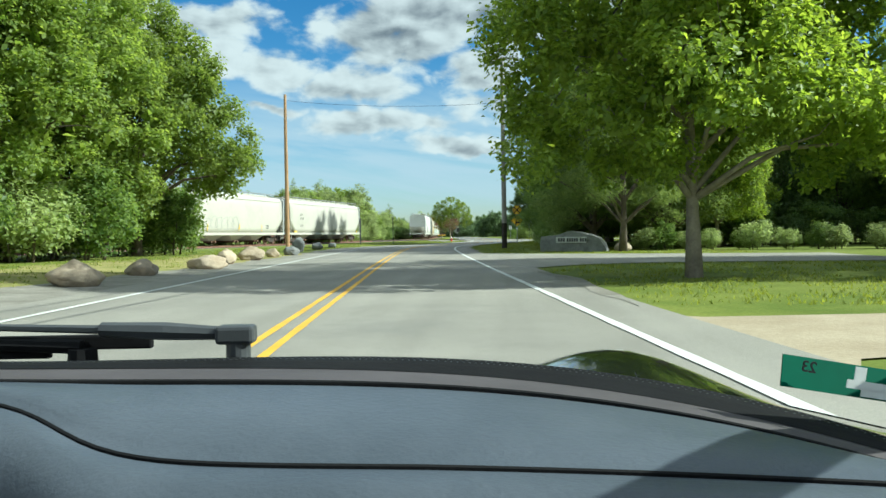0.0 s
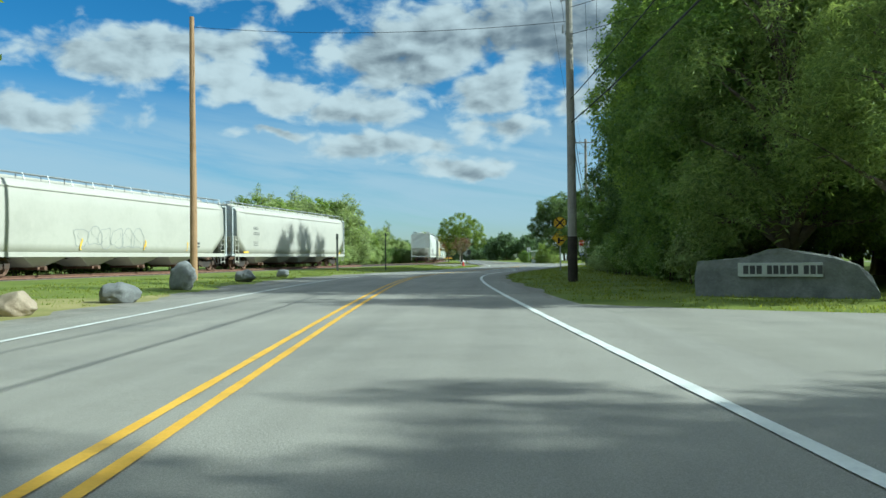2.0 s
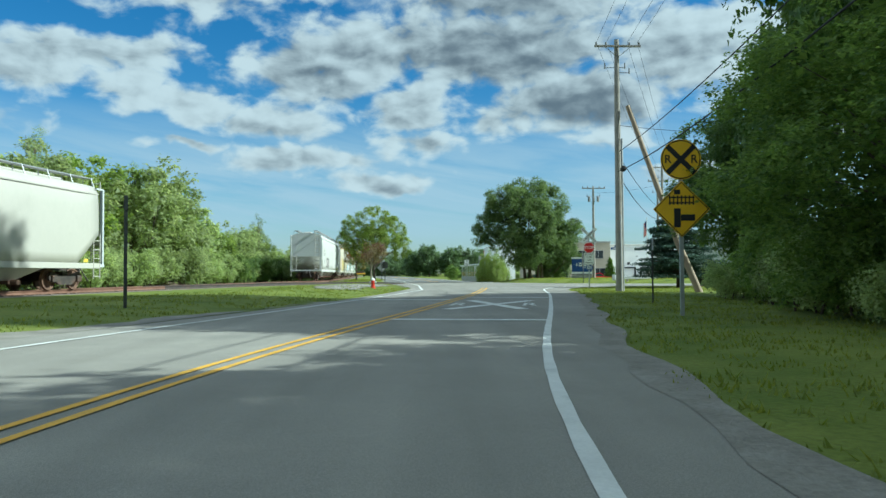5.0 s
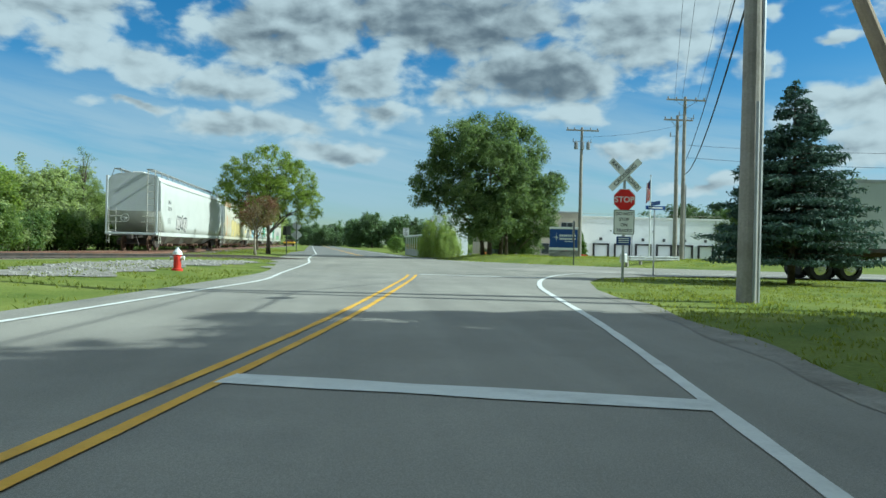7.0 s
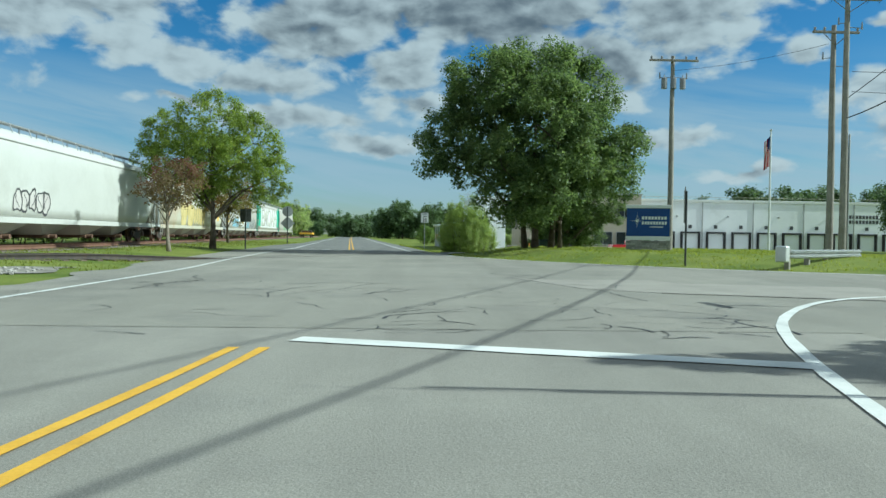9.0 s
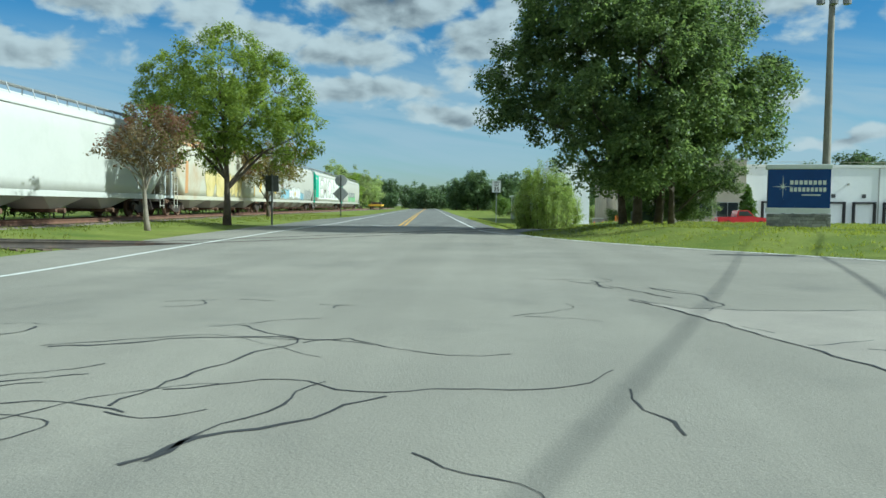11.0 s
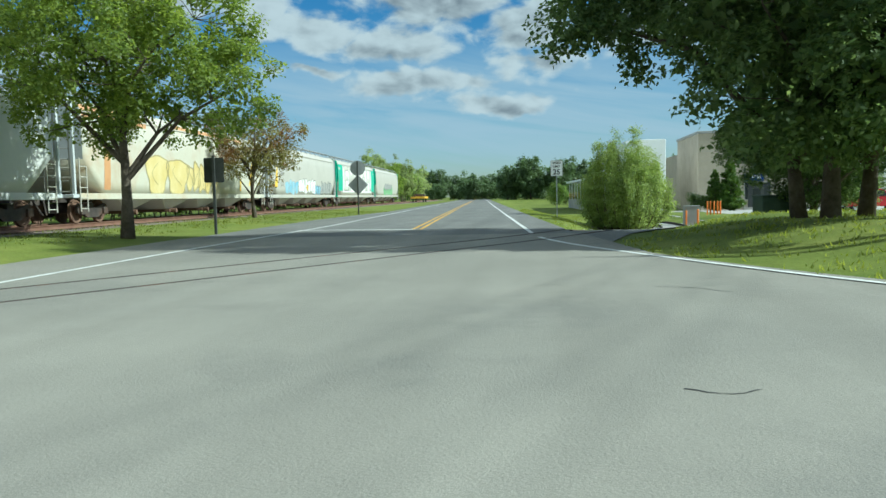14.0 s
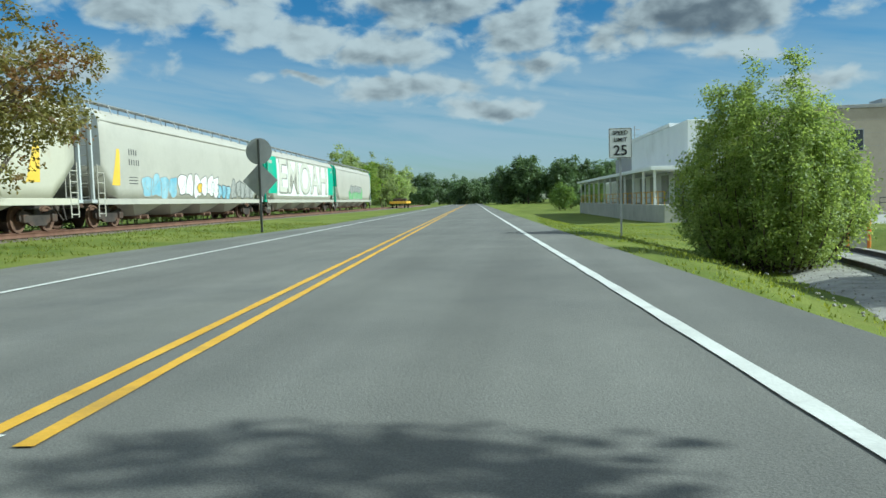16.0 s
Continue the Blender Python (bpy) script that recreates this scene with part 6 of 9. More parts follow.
        if k % 6 == 0:
            plant("pine_tree", pine[1], x, y, "young green pine behind the track", "tree", "thicket behind the track", s * 0.6, r.uniform(0, 6.28))
        else:
            plant("thicket_tree", thick[k % 3], x, y, "light green young tree behind the track", "tree", "thicket behind the track", s, r.uniform(0, 6.28))
    for k in range(30):
        y = 20 + k * 2.3
        plant("shrub", shrub[1], -25.0 + 7.6 * (y - 20) / 70 + r.uniform(-1.0, 0.6), y, "light green scrub along the track", "shrub", "scrub along the track", r.uniform(0.7, 1.3), r.uniform(0, 6.28))
    def rail_x(y):
        return lerp(y, [q[1] for q in MAIN], [q[0] for q in MAIN])
    # added scrub: its dark leaves stand in for the shade below the wagons
    for k in range(74):
        y = -16 + k * 0.78 if k < 36 else 70 + (k - 36) * 3.4
        plant("shrub", shrub[(0, 2)[k % 2]], rail_x(y) - 4.6 - r.uniform(0, 1.2), y, "dark green scrub added behind the wagons to darken the gaps below", "shrub", "scrub behind the wagons", r.uniform(0.75, 1.1), r.uniform(0, 6.28))
    for x, y, k in ((-20.5, -22.8, 1.7), (-22.8, -21.0, 1.6), (-19.0, -26.0, 1.3), (-24.6, -23.5, 1.8)):
        plant("shrub", shrub[0], x, y, "tall leafy bush beside the oak", "shrub", "bushes under the oaks", k, r.uniform(0, 6.28))
    plant("maple_tree", maple, 17.2, -22.0, "bright green maple at the corner of the wood", "tree", "", 0.82, 1.9)
    for x, y, k in ((33.8, 90.5, 0.9), (36.6, 89.0, 1.1), (39.5, 89.5, 0.95), (43, 87.5, 1.15), (47, 86, 1.0)):
        plant("dark_tree", dark, x, y, "dark green tree beside the warehouse yard", "tree", "trees beside the yard", k, r.uniform(0, 6.28))
    for k in range(14):
        plant("thicket_tree", thick[k % 3], -33 - r.uniform(0, 6), -20 + k * 4.2, "green tree behind the wagons", "tree", "thicket behind the track", r.uniform(0.5, 0.72), r.uniform(0, 6.28))
    for k in range(22):
        y = 100 + k * 8
        plant("thicket_tree", thick[k % 3], -21.5 - (y - 100) * 0.07 - r.uniform(0, 4), y, "green tree behind the wagons", "tree", "thicket behind the track", r.uniform(0.5, 0.75), r.uniform(0, 6.28))
    # trees of the onward road's left side
    for k, (x, y, s) in enumerate(((-25, 206, 1.0), (-27, 214, 1.25), (-24.5, 221, 1.05), (-27, 230, 1.25), (-26, 241, 1.15), (-28, 252, 1.2), (-27, 266, 1.1), (-29, 282, 1.2))):
        plant("thicket_tree", thick[k % 3], x, y, "green roadside tree beyond the last wagon", "tree", "thicket behind the track", s, r.uniform(0, 6.28))
    # three small trees on the strip by the wagons
    pear = massed_tree(3, (
        (-0.3, 0, 7.7, 2.2, 1.9), (-2.7, 0, 6.5, 1.8, 1.8), (-3.5, 0, 4.9, 1.3, 1.3), (2.4, 0, 6.4, 1.7, 2.0), (3.5, 0.2, 4.4, 1.3, 1.6),
        (0, -1.8, 5.6, 1.9, 1.8), (0, 1.9, 5.6, 1.9, 1.8), (-1.5, 0, 3.9, 1.9, 1.3), (1.9, 0, 3.7, 1.9, 1.3), (0.9, -1.5, 7.2, 1.6, 1.5),
        (-1.8, -1.4, 5.2, 1.6, 1.5), (1.7, -1.6, 5.0, 1.6, 1.5)), 64000, 0.058, L_HALF, BARK, trunk_r=0.17, fork=1.6, lumps=220, clump=0.56, low=1.9, limbs=80, core=0.03)
    plant("pear_tree", pear, -7.7, 94.8, "spreading green street tree with several stems", "tree")
    plant("crabapple_tree", broadleaf_meshes(4, 4.7, 1.75, 1.7, 4600, 0.055, L_RED, PALE_BARK, 1, 42, trunk_r=0.10), -7.3, 85.4, "small sparse tree with dull red leaves", "tree")
    plant("crabapple_tree", broadleaf_meshes(5, 6.5, 3.0, 1.8, 13000, 0.06, L_BRONZE, BARK, 1, 70, spread=0.5, trunk_r=0.12), -11.6, 115.2, "small tree with bronze-green leaves on the strip", "tree")
    # big dark tree and the willow on the far corner
    linden = massed_tree(6, (
        (0.2, 0, 9.6, 2.5, 2.4), (-3.0, -0.3, 8.2, 2.3, 2.3), (2.3, 0, 8.5, 1.9, 2.3), (-4.4, 0, 5.8, 2.1, 1.8), (0, 0, 6.3, 3.3, 3.0),
        (3.6, 0.3, 5.4, 2.2, 2.0), (4.9, 0.2, 5.2, 1.2, 1.4), (0, 0, 3.2, 2.5, 2.2), (3.0, 0, 3.9, 1.8, 1.6), (-2.6, -0.2, 4.4, 1.6, 1.3), (-5.4, 0, 4.7, 1.0, 1.1),
        (-1.7, -1.8, 2.5, 1.5, 1.5), (-2.2, -2.6, 4.2, 1.8, 1.7), (0.5, -3.0, 2.8, 2.0, 1.5),
        (0.3, -2.6, 6.0, 2.5, 3.1), (-1.6, -2.2, 8.4, 1.8, 1.8), (2.2, -2.2, 5.2, 1.9, 2.3), (0, 2.6, 6.0, 2.7, 3.1), (-2.5, 2.2, 6.2, 2.0, 2.0),
        (2.6, 2.3, 6.2, 2.0, 2.0), (4.0, -1.2, 3.7, 1.3, 1.1), (-0.9, 0.3, 2.0, 1.7, 1.4), (1.6, -0.6, 2.9, 1.8, 1.3)),
        140000, 0.072, L_LINDEN, BARK, ((0, 0), (0.9, 0.5), (-0.5, 0.8), (1.3, -0.3)), 0.17, 1.4, 400, 0.70, 1.0, 60)
    plant("linden_tree", linden, 11.7, 93.0, "large dense dark green tree with several trunks", "tree", scale=1.09)
    plant("linden_tree", linden, 17.3, 111.0, "dark green tree over the transformer cabinet", "tree", scale=0.74, turn=2.4)
    plant("willow_bush", willow_meshes(), 9.6, 119.6, "tall light green willow bush in the hollow", "bush", scale=1.24, tall=1.0)
    cone = conifer_meshes(81, 3.6, 0.95, 0.1, foliage("arborvitae", (0.04, 0.10, 0.015), (0.12, 0.19, 0.03), 0.25), BARK, 24, 30, 0.12, -0.35)
    plant("arborvitae", cone, 24.3, 156.6, "conical evergreen by the office door", "shrub", scale=1.5)
    plant("arborvitae", cone, 22.9, 157.2, "rounder conical evergreen by the office door", "shrub", scale=1.2)
    plant("shrub", shrub[2], 21.3, 157.4, "low round dark shrub by the office wall", "shrub", scale=0.75)
    plant("arborvitae", cone, 38.2, 158.6, "large conical evergreen at the corner of the office", "shrub", scale=1.45)
    # blue spruce by the side road
    plant("spruce_tree", conifer_meshes(82, 7.5, 3.1, 0.9, N_SPRUCE, BARK, 38, 110, 0.105, 0.10, 0.03), 16.8, 53.5, "dark blue-green spruce on the corner lawn", "tree")
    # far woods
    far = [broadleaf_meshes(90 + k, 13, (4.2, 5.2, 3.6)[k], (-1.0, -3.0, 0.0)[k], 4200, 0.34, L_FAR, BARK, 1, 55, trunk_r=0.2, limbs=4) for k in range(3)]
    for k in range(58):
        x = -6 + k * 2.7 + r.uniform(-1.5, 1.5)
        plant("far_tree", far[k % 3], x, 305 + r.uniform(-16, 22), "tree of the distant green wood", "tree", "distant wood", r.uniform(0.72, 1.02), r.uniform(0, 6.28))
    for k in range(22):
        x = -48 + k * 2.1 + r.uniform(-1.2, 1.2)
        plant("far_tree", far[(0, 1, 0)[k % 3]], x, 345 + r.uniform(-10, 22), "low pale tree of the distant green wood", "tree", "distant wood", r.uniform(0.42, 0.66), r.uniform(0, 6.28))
    for k in range(22):
        x = 8 + k * 1.9
        plant("shrub", shrub[k % 3], x, 232 + r.uniform(-14, 14), "green scrub in the meadow", "shrub", "meadow scrub", r.uniform(0.9, 1.7), r.uniform(0, 6.28))
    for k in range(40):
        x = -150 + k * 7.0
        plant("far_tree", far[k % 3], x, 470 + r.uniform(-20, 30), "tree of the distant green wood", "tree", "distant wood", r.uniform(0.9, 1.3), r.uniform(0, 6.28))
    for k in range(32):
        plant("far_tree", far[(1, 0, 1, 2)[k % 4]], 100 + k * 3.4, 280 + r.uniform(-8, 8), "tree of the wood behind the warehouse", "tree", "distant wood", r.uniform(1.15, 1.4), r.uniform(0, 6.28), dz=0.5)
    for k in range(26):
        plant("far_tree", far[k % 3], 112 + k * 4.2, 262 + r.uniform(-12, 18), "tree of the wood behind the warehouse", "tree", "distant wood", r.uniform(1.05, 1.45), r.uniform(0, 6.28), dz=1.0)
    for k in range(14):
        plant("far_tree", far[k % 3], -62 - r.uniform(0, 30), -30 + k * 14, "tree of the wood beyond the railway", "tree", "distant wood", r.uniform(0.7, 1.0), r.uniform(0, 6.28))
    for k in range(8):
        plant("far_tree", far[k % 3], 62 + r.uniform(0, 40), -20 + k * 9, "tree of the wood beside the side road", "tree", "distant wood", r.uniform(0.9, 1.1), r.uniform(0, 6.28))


def willow_meshes():
    """Many thin stems that bulge from a narrow foot and close to an egg-shaped top, with small light leaves."""
    rng = np.random.RandomState(31)
    bm, pos = bmesh.new(), []
    for k in range(84):
        a, q = rng.uniform(0, 6.283), rng.uniform(0, 1) ** 0.55
        ray_dir = np.array([math.cos(a), math.sin(a), 0])
        h = (4.95 - 2.5 * q * q) * rng.uniform(0.9, 1.0)
        s = ray_dir * 1.1 * q
        e = ray_dir * (0.3 + 1.65 * q) * rng.uniform(0.8, 1.05) + [0, 0, h]
        mid = (s + e) * 0.5 + ray_dir * 1.15 * q
        pts = [s * (1 - u) ** 2 + 2 * mid * u * (1 - u) + e * u * u for u in np.linspace(0, 0.8, 7)]
        tube(bm, pts, [0.03, 0.026, 0.022, 0.017, 0.013, 0.009, 0.004], 5, False)
        # short side twigs, each with its own tuft
        for _ in range(15):
            u = rng.uniform(0.03, 1.0)
            c = s * (1 - u) ** 2 + 2 * mid * u * (1 - u) + e * u * u
            side = rng.normal(0, 1, 3) * [1, 1, 0.5] + ray_dir * 0.6 + [0, 0, 0.5]
            side *= rng.uniform(0.15, 0.62) * (1.15 - 0.6 * u) / np.linalg.norm(side)
            n = 84
            t = rng.uniform(0.1, 1.15, (n, 1))
            pos.append(c + side * t + rng.normal(0, 0.105, (n, 3)))
    pos = np.concatenate(pos)
    pos[:, 2] = np.maximum(pos[:, 2], 0.1 + rng.uniform(0, 0.4, len(pos)))
    out = pos * [1, 1, 0.3]
    out /= np.linalg.norm(out, axis=1)[:, None] + 1e-6
    return mesh_of("trunk", bm, BARK, True), leaf_cards("crown", pos, 0.043, L_WILLOW, rng, aspect=0.5, out=out)


build_trees()

# ---- poles and wires ----
PORCELAIN = surface("grey_porcelain", (0.22, 0.22, 0.23), (0.32, 0.32, 0.33), scale=3, rough=0.3, bump=0.0)
WIRE = surface("black_cable", (0.015, 0.015, 0.016), (0.03, 0.03, 0.03), scale=3, rough=0.7, bump=0.0)


def utility_pole(x, y, h, label, arms=(), mat=POLE_WOOD, r=0.17, gear=(), z=None):
    g = ground_z(x, y) if z is None else z
    t = thing("utility_pole", Matrix.Translation((x, y, g)), label, "utility pole", "utility poles")
    bm = bmesh.new()
    tube(bm, [(0, 0, -0.2), (0.01, 0, h * 0.35), (-0.01, 0.01, h * 0.7), (0, 0, h)], [r * 1.12, r, r * 0.84, r * 0.68], 14)
    part("shaft", bm, mat, t, smooth=False)
    for az, half, brace in arms:
        bm = boxes((-half, half, -r - 0.10, -r + 0.02, az - 0.06, az + 0.06, 0.01))
        if brace:
            for s in (-1, 1):
                tube(bm, [(s * half * 0.55, -r - 0.04, az - 0.05), (0, -r, az - 0.65)], 0.02, 5)
        arm = part("crossarm", bm, mat, t)
        for k in (-0.92, -0.5, 0.5, 0.92):
            b2 = bmesh.new()
            tube(b2, [(half * k, -r - 0.04, az + 0.05), (half * k, -r - 0.04, az + 0.12), (half * k, -r - 0.04, az + 0.2), (half * k, -r - 0.04, az + 0.25)], [0.03, 0.06, 0.07, 0.03], 8)
            part("insulator", b2, PORCELAIN, arm)
    for gz, gx, kind in gear:
        b2 = bmesh.new()
        if kind == "can":
            tube(b2, [(gx, -0.15, gz - 0.32), (gx, -0.15, gz - 0.3), (gx, -0.15, gz + 0.3), (gx, -0.15, gz + 0.34)], [0.12, 0.17, 0.17, 0.10], 12)
            tube(b2, [(gx, -0.15, gz + 0.34), (gx, -0.15, gz + 0.52)], [0.04, 0.02], 6)
            part("transformer", b2, PORCELAIN, t)
        else:
            tube(b2, [(gx, -0.1, gz - 0.16), (gx, -0.1, gz + 0.2)], [0.05, 0.03], 7)
            tube(b2, [(0, 0, gz - 0.05), (gx, -0.1, gz - 0.1)], 0.02, 5)
            part("bracket", b2, PORCELAIN, t)
    return t


def conduit(parent, x, y, z0, z1, r=0.045):
    bm = bmesh.new()
    cyl(bm, (x, y, z0), (x, y, z1), r, 8)
    part("conduit", bm, GALV, parent)


def wire(a, b, sag, label, r=0.012, name="overhead_wire"):
    bm = bmesh.new()
    a, b = Vector(a), Vector(b)
    tube(bm, [a.lerp(b, u) - Vector((0, 0, 4 * sag * u * (1 - u))) for u in [k / 14 for k in range(15)]], r, 5)
    tagged(part(name, bm, WIRE), label, "cable", "overhead wires")


def build_poles():
    utility_pole(-15.1, -10.9, 12.9, "plain tan wooden pole on the grass by the wagons", mat=TAN_WOOD, r=0.165)
    utility_pole(3.05, -12.9, 15.2, "tall wooden utility pole, dark at its foot", ((15.0, 1.3, True),), r=0.19, gear=((12.6, -0.35, "b"), (11.2, -0.3, "b")))
    bm = bmesh.new()
    tube(bm, [(3.05, -12.9, -0.1), (3.055, -12.9, 2.0)], [0.222, 0.212], 14)
    tagged(part("pole_wrap", bm, surface("dark_creosote", (0.03, 0.025, 0.022), (0.06, 0.05, 0.04), scale=3, rough=0.9, bump=0.4)), "dark tarred wrap round the foot of the pole", "pole wrap")
    p4 = utility_pole(9.8, 43.2, 14.9, "tall wooden utility pole with a grey conduit", ((14.45, 1.38, True),), r=0.2, gear=((13.3, -0.75, "b"), (13.0, 0.7, "b"), (13.3, 0.45, "b")))
    conduit(p4, 0.23, -0.06, 0.0, 9.0, 0.06)
    conduit(p4, 0.05, -0.25, 0.0, 4.5, 0.04)
    bm = bmesh.new()
    tube(bm, [(13.5, 40.2, -0.2), (12.6, 41.0, 2.6), (10.35, 43.0, 10.9)], [0.2, 0.18, 0.13], 12)
    br = tagged(part("push_brace", bm, surface("faded_tan_wood", (0.27, 0.205, 0.145), (0.38, 0.30, 0.22), scale=1.0, rough=0.88, bump=0.45, fine=20, spread=0.25)), "leaning faded tan wooden brace pole", "utility pole", "utility poles")
    utility_pole(19.6, 92.4, 11.4, "grey wooden utility pole with two cylinders", ((11.1, 1.45, False),), r=0.16, gear=((9.75, -0.55, "can"), (9.75, 0.0, "can"), (9.75, 0.55, "can"), (10.2, -0.8, "b"), (10.2, 0.8, "b")))
    p3 = utility_pole(26.0, 85.4, 13.0, "wooden utility pole of a close pair", ((12.7, 1.6, True),), r=0.17, gear=((11.4, 0.7, "b"), (11.6, -0.5, "b")))
    utility_pole(25.66, 86.0, 11.6, "wooden utility pole of a close pair", ((11.2, 1.2, True),), r=0.17, gear=((10.0, -0.6, "b"), (9.6, 0.5, "b")))
    conduit(p3, 0.2, -0.1, 0.0, 6.0)
    lab = "thin black overhead wire between poles"
    for s in (-1.2, -0.6, 0.65, 1.25):
        wire((3.05 + s, -12.9, 15.25), (9.8 + s, 43.2, 14.75), 0.9, lab, 0.009)
        wire((9.8 + s, 43.2, 14.75), (26.3 + s, 85.4, 12.98), 0.7, lab, 0.009)
    wire((3.05, -12.7, 8.1), (9.8, 43.0, 8.2), 0.9, "thick black telephone cable", 0.020)
    wire((6.6, -79, 8.2), (3.05, -12.9, 8.1), 0.9, "thick black telephone cable", 0.020)
    wire((6.6, -79, 7.2), (3.05, -12.9, 7.05), 1.0, "thick black telephone cable", 0.027)
    utility_pole(6.6, -79, 13.5, "wooden utility pole at the start of the road", ((13.2, 1.3, True),), r=0.18)
    wire((9.8, 43.4, 8.2), (26.0, 85.2, 8.25), 0.55, "thick black telephone cable", 0.020)
    wire((9.8, 43.4, 7.0), (26.0, 85.2, 7.25), 0.95, "thick black telephone cable", 0.027)
    wire((3.05, -12.9, 7.05), (9.8, 43.2, 7.05), 1.0, "thick black telephone cable", 0.027)
    for z in (12.2, 11.0):
        wire((3.05, -12.9, z), (16, -34, z - 1.0), 0.5, lab, 0.014)
    wire((3.05, -12.9, 11.6), (-15.1, -10.9, 12.6), 0.4, lab, 0.012)
    wire((26.3, 85.4, 8.6), (60, 78, 8.4), 0.6, lab, 0.014)
    wire((26.3, 85.4, 9.6), (60, 76, 9.4), 0.6, lab, 0.014)
    wire((25.6, 86.3, 11.2), (19.6, 92.4, 11.0), 0.2, lab, 0.009)
    wire((9.8, 43.2, 9.8), (24, 40, 9.0), 0.4, lab, 0.014)
    # cable box that hangs on the wire by the brace
    t = thing("splice_case", Matrix.Translation((9.55, 41.1, 6.93)) @ Matrix.Rotation(radians(83), 4, "Z"), "black cable splice case hung on a wire", "cable box")
    bm = bmesh.new()
    tube(bm, [(-0.3, 0, 0), (-0.22, 0, 0), (0.22, 0, 0), (0.3, 0, 0)], [0.05, 0.16, 0.16, 0.05], 10)
    part("case", bm, WIRE, t)


build_poles()


# ---- road signs ----
def sign_post(t, h, w=0.06, mat=GALV, x=0.0, y=0.05):
    return part("post", boxes((x - w / 2, x + w / 2, y - w / 4, y + w / 2, -0.1, h, 0.004)), mat, t)


def panel(t, outline, front, name="panel", back=None, y=0.0, label=""):
    p = part(name, plate(bmesh.new(), outline, y, y + 0.006), front, t, label)
    if back:
        part("back", plate(bmesh.new(), outline, y + 0.0065, y + 0.012), back, p)
    return p


def strip(t, a, b, w, mat, y=-0.004, name="stroke"):
    (x0, z0), (x1, z1) = a, b
    l = math.hypot(x1 - x0, z1 - z0)
    dx, dz = -(z1 - z0) / l * w / 2, (x1 - x0) / l * w / 2
    return part(name, plate(bmesh.new(), [(x0 + dx, z0 + dz), (x1 + dx, z1 + dz), (x1 - dx, z1 - dz), (x0 - dx, z0 - dz)], y, y + 0.0035), mat, t)


def ring(t, outline_out, outline_in, y, mat, name="border"):
    bm = bmesh.new()
    a = [bm.verts.new((x, y, z)) for x, z in outline_out]
    b = [bm.verts.new((x, y, z)) for x, z in outline_in]
    n = len(a)
    for i in range(n):
        bm.faces.new((a[i], a[(i + 1) % n], b[(i + 1) % n], b[i]))
    bmesh.ops.solidify(bm, geom=bm.faces[:], thickness=0.003)
    return part(name, bm, mat, t)


def circle(r, cz, n=40):
    return [(r * math.cos(2 * math.pi * k / n), cz + r * math.sin(2 * math.pi * k / n)) for k in range(n)]


def diamond(d, cz):
    return [(d / 2, cz), (0, cz + d / 2), (-d / 2, cz), (0, cz - d / 2)]


